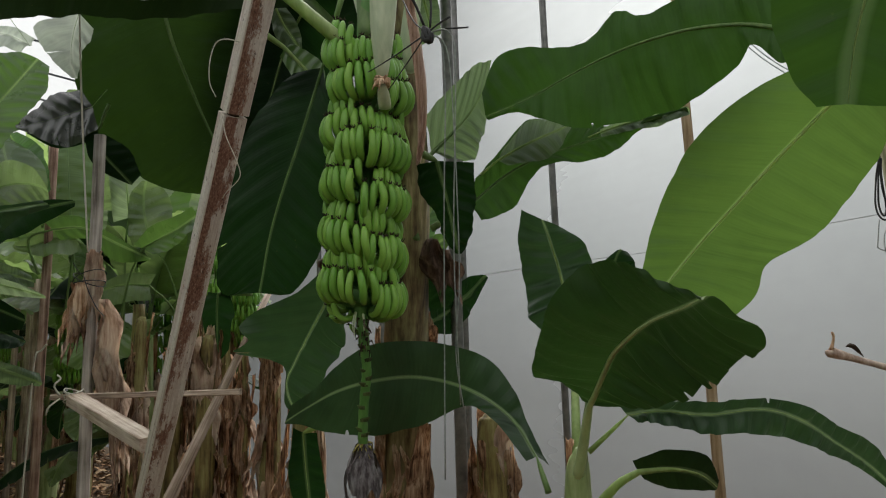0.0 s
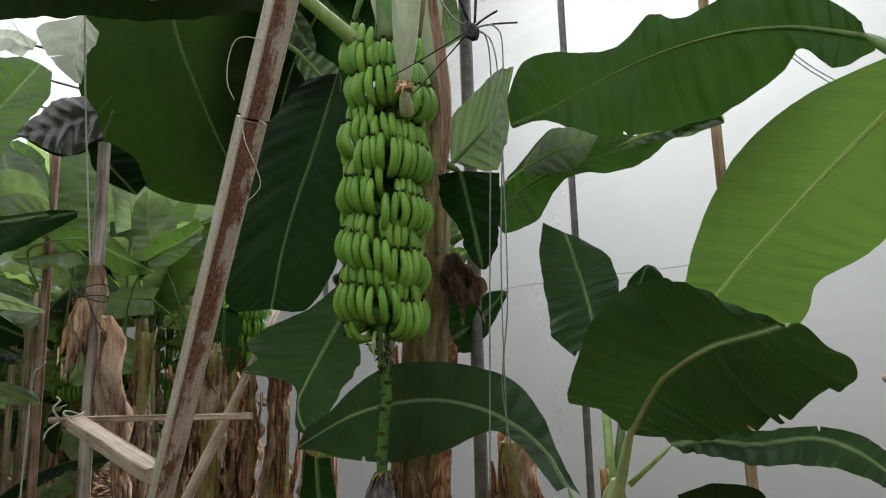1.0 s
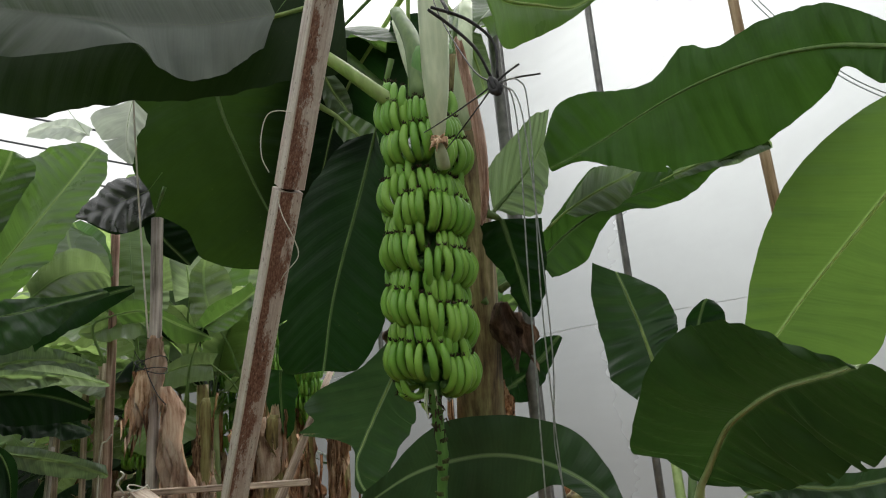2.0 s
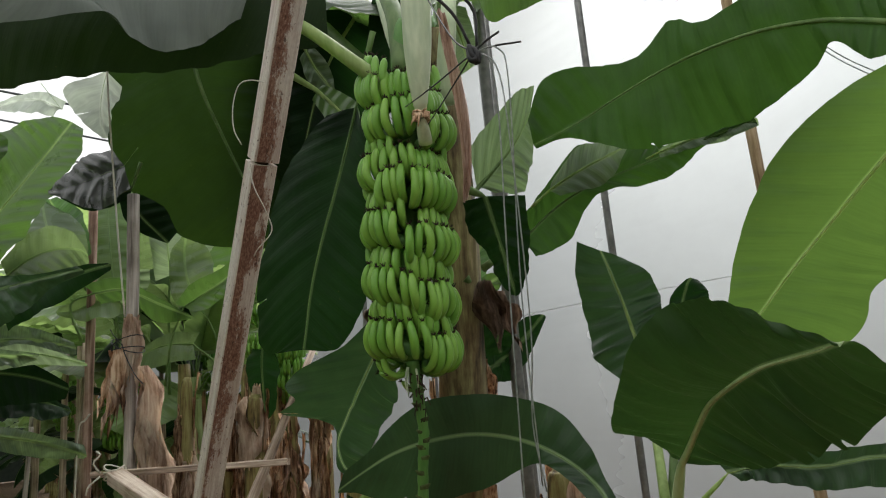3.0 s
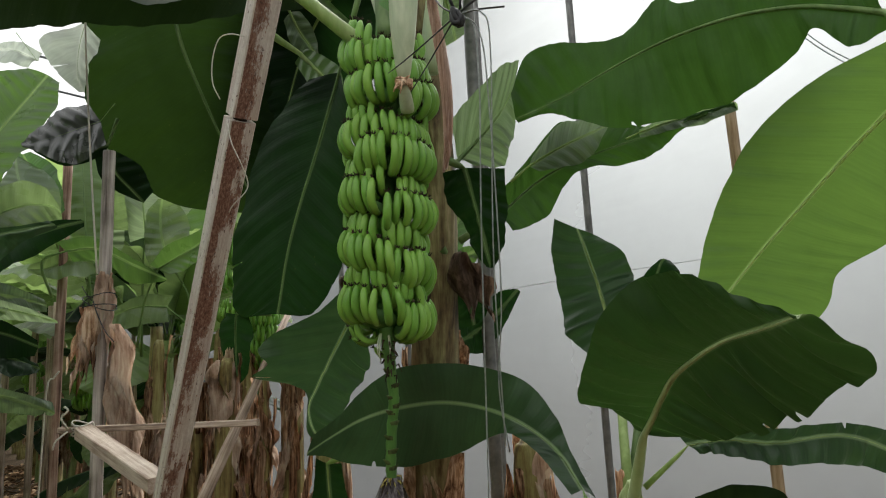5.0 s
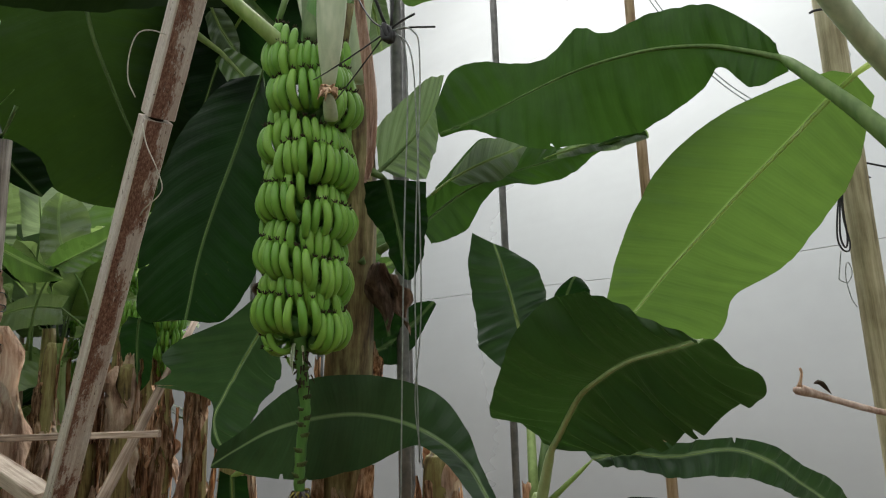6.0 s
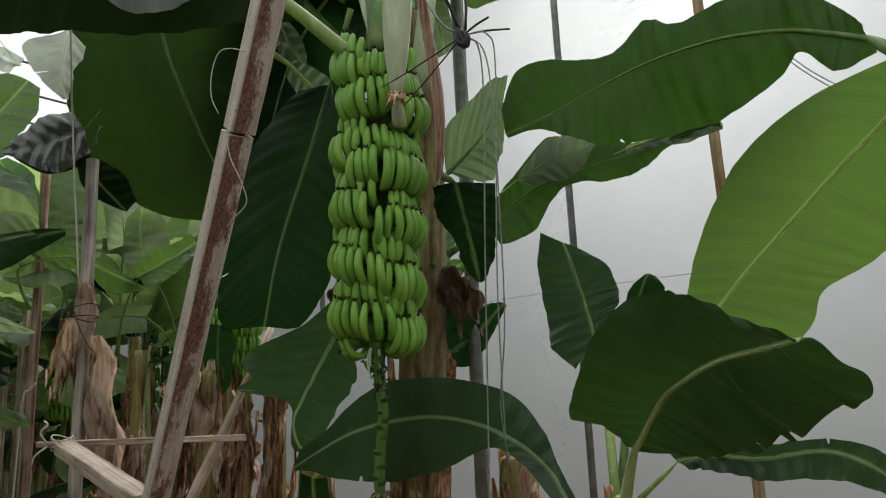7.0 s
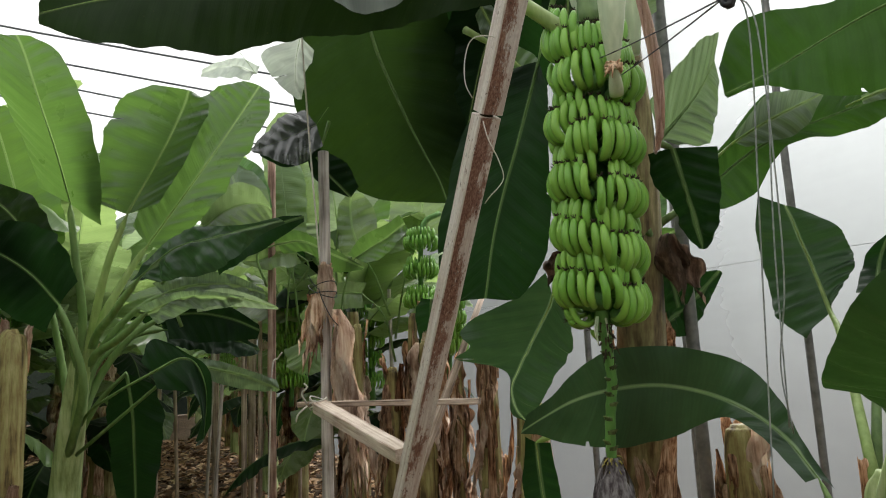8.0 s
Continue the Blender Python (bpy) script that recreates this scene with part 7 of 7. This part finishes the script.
# withered leaves tied on the row post
def dry_bundle():
    thing = empty("dry_leaf_bundle", (-1.55, 3.10, 1.75), "pale pinkish dry leaves tied to the row post with dark cord", "dry leaves")
    rng = random.Random(4)
    for k in range(7):
        a = radians(-200 + 40 * k)
        x, y = -1.560 + 0.030 * math.cos(a), 3.145 + 0.034 * math.sin(a)
        scrap("dry_leaf", thing, (x + 0.012, y, 2.075 - 0.012 * (k % 3)), 0.22 + 0.03 * (k % 3), 0.062, DRY_PALE, 70 + k, (-0.015 + 0.012 * math.cos(a), 0.03 * math.sin(a)), a + 1.57, 0.35)
    for k in range(5):
        scrap("dry_leaf", thing, (-1.600 + 0.016 * k, 3.085 - 0.004 * k, 1.93 - 0.03 * (k % 2)), 0.24 + 0.035 * (k % 3), 0.060, (DRY, DRY_PALE)[k % 2], 77 + k, (-0.050 + 0.014 * k, -0.01), 0.35 * k, 0.3)
    for k in range(4):
        scrap("dry_leaf", thing, (-1.500 + 0.014 * k, 3.12 + 0.012 * k, 1.86 - 0.07 * k), 0.70 - 0.07 * k, 0.120 - 0.006 * k, DRY_PALE, 82 + k, (0.075, 0.05), -0.1 + 0.2 * k, 0.2)
    bm = bmesh.new()
    for k, (z, slant) in enumerate(((1.955, 0.030), (1.945, -0.034), (1.93, 0.008))):
        tube(bm, [(-1.555 + 0.063 * math.cos(a / 14 * 6.283), 3.13 + 0.066 * math.sin(a / 14 * 6.283), z + slant * math.cos(a / 14 * 6.283 + 0.4)) for a in range(15)], 0.0022, 5)
    tube(bm, spline([(-1.545, 3.062, 1.95), (-1.525, 3.055, 1.90), (-1.49, 3.06, 1.825), (-1.458, 3.066, 1.784)], 10), 0.0022, 5)
    tube(bm, spline([(-1.55, 3.062, 1.95), (-1.575, 3.055, 1.985), (-1.59, 3.058, 2.01)], 6), 0.0018, 5)
    part("cord_tie", bm, BLACK_CORD, thing, "dark cord round the bundle")


dry_bundle()

# dry fruit stalk by the wall
thing = empty("dry_fruit_stalk", (1.564, 2.396, 1.454), "dry pinkish-brown fruit stalk with a curled withered tip", "dry stalk")
bm = bmesh.new()
tube(bm, spline([(1.841, 2.378, 1.390), (1.564, 2.396, 1.454), (1.439, 2.405, 1.480), (1.321, 2.412, 1.516), (1.255, 2.415, 1.536), (1.206, 2.417, 1.552), (1.201, 2.417, 1.560)], 20), [0.013] * 9 + [0.013, 0.0135, 0.014, 0.015, 0.017, 0.019, 0.021, 0.022, 0.020, 0.014, 0.006], 10, squash=0.8, lumps=0.12, seed=4)
part("stalk", bm, PINK_DRY, thing)
bm = bmesh.new()
tube(bm, spline([(1.206, 2.417, 1.559), (1.211, 2.412, 1.581), (1.214, 2.408, 1.602), (1.208, 2.405, 1.617)], 8), [0.008, 0.006, 0.005, 0.0045, 0.004, 0.004, 0.0045, 0.003], 6)
part("withered_tip", bm, DRY, thing, "thin curled withered tip")
bm = bmesh.new()
tube(bm, spline([(1.252, 2.409, 1.569), (1.269, 2.407, 1.572), (1.286, 2.408, 1.557), (1.305, 2.410, 1.535)], 8), [0.004, 0.010, 0.014, 0.014, 0.012, 0.010, 0.006, 0.002], 7, squash=0.5, lumps=0.3)
part("dark_bract", bm, TIP, thing, "small dark withered bract")
cord("wire_coil", [(1.525, 2.525, 2.228), (1.515, 2.538, 2.161), (1.513, 2.557, 2.064), (1.529, 2.563, 2.020), (1.552, 2.561, 2.012), (1.556, 2.555, 2.043), (1.536, 2.544, 2.122), (1.526, 2.527, 2.218)], 0.0032, BLACK_CORD, "loop of black cord hanging on the pale wooden pole")
cord("wire_coil", [(1.528, 2.523, 2.237), (1.523, 2.536, 2.169), (1.523, 2.554, 2.073), (1.534, 2.560, 2.032), (1.546, 2.560, 2.028), (1.548, 2.553, 2.063), (1.534, 2.537, 2.160), (1.532, 2.524, 2.230)], 0.0032, BLACK_CORD, "loop of black cord hanging on the pale wooden pole")
cord("wire_coil", [(1.531, 2.573, 2.014), (1.525, 2.589, 1.929), (1.527, 2.592, 1.914), (1.555, 2.591, 1.905), (1.571, 2.583, 1.938), (1.558, 2.577, 1.972), (1.549, 2.580, 1.964), (1.549, 2.589, 1.918), (1.567, 2.599, 1.851), (1.587, 2.603, 1.819)], 0.0017, GREY_CORD, "thin grey wire tangled on the pale wooden pole")
cord("wire_wrap", [(1.501, 2.526, 2.895), (1.513, 2.523, 2.901), (1.530, 2.512, 2.901), (1.560, 2.508, 2.903), (1.610, 2.520, 2.908), (1.652, 2.560, 2.926)], 0.0045, BLACK_CORD, "black wire wrapped round the pale wooden pole")
cord("wire_wrap", [(1.627, 2.633, 2.337), (1.630, 2.615, 2.336), (1.654, 2.602, 2.339), (1.688, 2.597, 2.345), (1.738, 2.619, 2.348), (2.048, 2.633, 2.296)], 0.004, BLACK_CORD, "black wire wrapped round the pale wooden pole")
cord("wire_wrap", [(1.630, 2.639, 2.308), (1.650, 2.619, 2.303), (1.695, 2.615, 2.298), (1.748, 2.645, 2.304)], 0.003, BLACK_CORD, "black wire wrapped round the pale wooden pole")
cord("wire", [(1.635, 2.532, 2.886), (1.646, 2.542, 2.825), (1.653, 2.550, 2.773), (1.663, 2.553, 2.753), (1.658, 2.557, 2.732), (1.648, 2.553, 2.763), (1.663, 2.567, 2.680), (1.671, 2.577, 2.619)], 0.0014, GREY_CORD, "thin grey wire hanging by the pale wooden pole")


bm = bmesh.new()
tube(bm, spline([(0.62, 1.72, 2.80), (0.844, 1.70, 2.541), (0.945, 1.711, 2.415), (1.046, 1.721, 2.301), (1.25, 1.72, 2.08), (1.70, 1.75, 1.75)], 20), 0.030, 10, squash=0.8, lumps=0.04, seed=5)
part("leaf_stalk", bm, PALE_STALK, NEIGHBOUR, "stout pale green leaf stalk")
cord("wire", [(0.929, 2.787, 3.246), (1.043, 2.807, 3.069), (1.282, 2.834, 2.78), (1.60, 2.80, 2.53)], 0.0022, GREY_CORD, "thin grey wire slanting down to the pale pole", "wire", "slanting wires")
cord("wire", [(0.935, 2.78, 3.28), (1.05, 2.80, 3.085), (1.31, 2.83, 2.775), (1.62, 2.79, 2.55)], 0.0022, GREY_CORD, "thin grey wire slanting down to the pale pole", "wire", "slanting wires")


# ---------------------------------------------------------------- the rows beyond
def generic_leaf(plant, start, azimuth, length, width, rise, droop, material, seed, split=0, roll=0.0):
    """A leaf that rises from the head of the stem and arches over."""
    rng = random.Random(seed)
    way = Vector((math.cos(azimuth), math.sin(azimuth), 0))
    n = 7
    p = Vector(start)
    a = rise
    rows, petiole = [], [tuple(p)]
    step = length / (n + 1)
    face = (way * -math.sin(rise) * -1 + Vector((0, 0, -math.cos(rise) * 1))).normalized()
    p = p + (way * math.cos(a) + Vector((0, 0, math.sin(a)))) * step * 1.3
    for i in range(n):
        s = i / (n - 1)
        w = width * 0.5 * (math.sin(math.pi * min(0.97, 0.10 + 0.87 * s)) ** 0.55)
        if i == n - 1:
            w = width * 0.05
        fold = 18 + rng.uniform(-6, 14)
        rows.append((*p, w, 180 - fold + roll, 0.25 * w, w, fold + roll, 0.25 * w))
        a -= droop / n * (0.5 + s)
        p = p + (way * math.cos(a) + Vector((0, 0, math.sin(a)))) * step
    tears = [(rng.choice("lr"), rng.uniform(0.2, 0.9), rng.uniform(0.1, 0.6)) for _ in range(split)]
    leaf(plant, material, petiole, tuple(face), rows, tears, seed, 0.42, 1.2, rib=RIB_DARK, fine=0.7)


def row_plant(at, height, seed, count=12, bunch=False, young=False):
    rng = random.Random(seed)
    plant = empty("banana_plant", at, "banana plant in the rows with broad arching leaves", "banana plant", "banana plants")
    x, y = at[0], at[1]
    pseudostem(plant, [(x, y, -0.05), (x + rng.uniform(-0.05, 0.05), y, height * 0.5), (x + rng.uniform(-0.08, 0.08), y, height)], [0.11, 0.09, 0.05], STEM_GREEN if young else STEM, seed, 3)
    for k in range(count):
        s = k / (count - 1)
        generic_leaf(plant, (x, y, height * (0.90 + 0.10 * s)), k * 2.4 + rng.uniform(-0.4, 0.4), rng.uniform(1.3, 1.8), rng.uniform(0.48, 0.68),
                     radians(25 + 60 * s), radians(rng.uniform(55, 110)), rng.choice((DARK_GREEN, ROW_BRIGHT, ROW_GREEN, ROW_BRIGHT, ROW_BRIGHT, PALE_LEAF)), seed * 20 + k, rng.randrange(0, 4))
    # Low leaves, with dark greens mixed in to paint the shade between plants.
    for k in range(6):
        generic_leaf(plant, (x, y, height * rng.uniform(0.45, 0.8)), k * 1.05 + rng.uniform(-0.4, 0.4), rng.uniform(0.9, 1.4), rng.uniform(0.30, 0.45),
                     radians(rng.uniform(-5, 45)), radians(rng.uniform(70, 120)), rng.choice((DARK_GREEN, SHADED_GREEN, ROW_BRIGHT, ROW_GREEN)), seed * 40 + k, rng.randrange(0, 3))
    for k in range(8):
        a = rng.uniform(0, 6.28)
        scrap("dry_leaf", plant, (x + 0.10 * math.cos(a), y + 0.10 * math.sin(a), height * rng.uniform(0.5, 0.95)), rng.uniform(0.5, 1.0), rng.uniform(0.10, 0.2), rng.choice((DRY, DRY_PALE)), seed * 30 + k,
              (0.08 * math.cos(a), 0.08 * math.sin(a)), a + 1.57, 0.7)
    if bunch:
        bx, by = x + 0.22, y - 0.18
        bm = bmesh.new()
        tube(bm, spline([(x, y, height), (x + 0.12, y - 0.1, height + 0.15), (bx, by, height - 0.1), (bx, by, height - 1.0)], 14), 0.03, 8)
        stalk = part("bunch_stalk", bm, RACHIS, plant, "bunch of small green bananas")
        for k in range(9):
            banana_cluster(stalk, (bx, by), -90 + (80 if k % 2 else -80), 9, height - 0.1 - 0.09 * k, seed + k)
    return plant


def small_bunch(plant, top, bottom, tiers, seed):
    """A bunch on a plant further back in the row."""
    top, bottom = Vector(top), Vector(bottom)
    bm = bmesh.new()
    tube(bm, spline([tuple(top + Vector((0.12, 0.10, 0.18))), tuple(top + Vector((0.03, 0.03, 0.12))), tuple(top), tuple(bottom), tuple(bottom - Vector((0.01, 0, 0.25)))], 14), 0.02, 8, lumps=0.1, seed=seed)
    stalk = part("bunch_stalk", bm, RACHIS, plant, "hanging bunch of green bananas")
    for k in range(tiers):
        c = top.lerp(bottom, k / (tiers - 1))
        for turn in (-90, 30, 150):
            banana_cluster(stalk, c, turn + 55 * k, 7, c.z, seed + k)


small_bunch(BACK, (-1.547, 4.871, 2.474), (-1.578, 4.929, 2.077), 3, 300)
small_bunch(BACK, (-2.811, 5.427, 2.078), (-2.854, 5.507, 1.527), 6, 320)
small_bunch(BACK, (-1.325, 4.590, 2.018), (-1.325, 4.642, 1.735), 4, 340)
first = row_plant((-2.60, 6.30, 0), 2.2, 201, bunch=True)
second = row_plant((-4.26, 4.68, 0), 2.0, 202, young=True)
third = row_plant((-4.86, 1.98, 0), 2.3, 203)
# The first three plants are added out of view, to dim light from behind.
spots = [Vector((2.55, -0.75, 0)), Vector((0.35, -2.1, 0)), Vector((-2.75, 0.45, 0)), on_plan(7.9, 1.4), on_plan(5.9, 1.5), on_plan(5.4, -1.3), on_plan(6.9, -1.5)]
rng = random.Random(77)
for row, out in enumerate((1.45, -0.60, -2.75, -4.60, -6.60)):
    for k in range(12):
        along = (9.4 if row == 0 else 7.7 if row == 1 else -0.5) + 1.4 * k + rng.uniform(-0.25, 0.25)
        p = on_plan(along, out + rng.uniform(-0.2, 0.2))
        if min(math.hypot(p.x - q[0], p.y - q[1]) for q in ((-4.86, 1.98), (-0.2, 0.3))) > 0.9:
            spots.append(p)
for k, p in enumerate(spots):
    source = (first, second, third)[k % 3]
    copy_thing(source, Matrix.Translation(p) @ Matrix.Rotation(rng.uniform(0, 6.28), 4, "Z") @ Matrix.Scale(rng.uniform(0.9, 1.2), 4))


# low suckers between the rows
for k in range(11):
    p = on_plan(2.6 + 0.75 * k + rng.uniform(-0.2, 0.2), -1.75 + rng.uniform(-0.35, 0.35))
    copy_thing(second, Matrix.Translation(p) @ Matrix.Rotation(rng.uniform(0, 6.28), 4, "Z") @ Matrix.Scale(rng.uniform(0.5, 0.72), 4))


# Crown leaves added above the view, to shade the bunch and stem from overhead.
for k, (turn, up) in enumerate(((10, 50), (75, 60), (140, 45))):
    generic_leaf(MAIN, (-0.20, 2.95, 3.1), radians(turn), 1.5, 0.55, radians(up), radians(75), GREEN, 900 + k, 1)


def litter():
    """Curled dry leaves over the ground of the aisle and under the plants."""
    rng = random.Random(9)
    verts, faces = [], []
    for k in range(29500):
        along, out = rng.uniform(-5.0, 17.0), rng.uniform(-9.0, 2.8)
        c = on_plan(along, out)
        size, a = rng.uniform(0.02, 0.10), rng.uniform(0, 6.28)
        tilt, up = rng.uniform(-0.5, 0.5), rng.uniform(0.005, 0.05)
        base = len(verts)
        for i in range(4):
            for j in range(3):
                u, v = (i / 3 - 0.5) * 2 * size, (j - 1) * size * 0.42 * math.sin(math.pi * (0.2 + 0.6 * i / 3))
                z = up + 0.25 * size * math.sin(i * 1.3 + k) + tilt * v + 0.4 * abs(v)
                verts.append((c.x + u * math.cos(a) - v * math.sin(a), c.y + u * math.sin(a) + v * math.cos(a), z))
        for i in range(3):
            for j in range(2):
                q = base + i * 3 + j
                faces.append((q, q + 3, q + 4, q + 1))
    mesh = bpy.data.meshes.new("leaf_litter")
    mesh.from_pydata(verts, [], faces)
    mesh.materials.append(LITTER)
    tagged(new("leaf_litter", mesh), "scattered curled brown dry leaves on the soil", "leaf litter", kind="stuff")


litter()
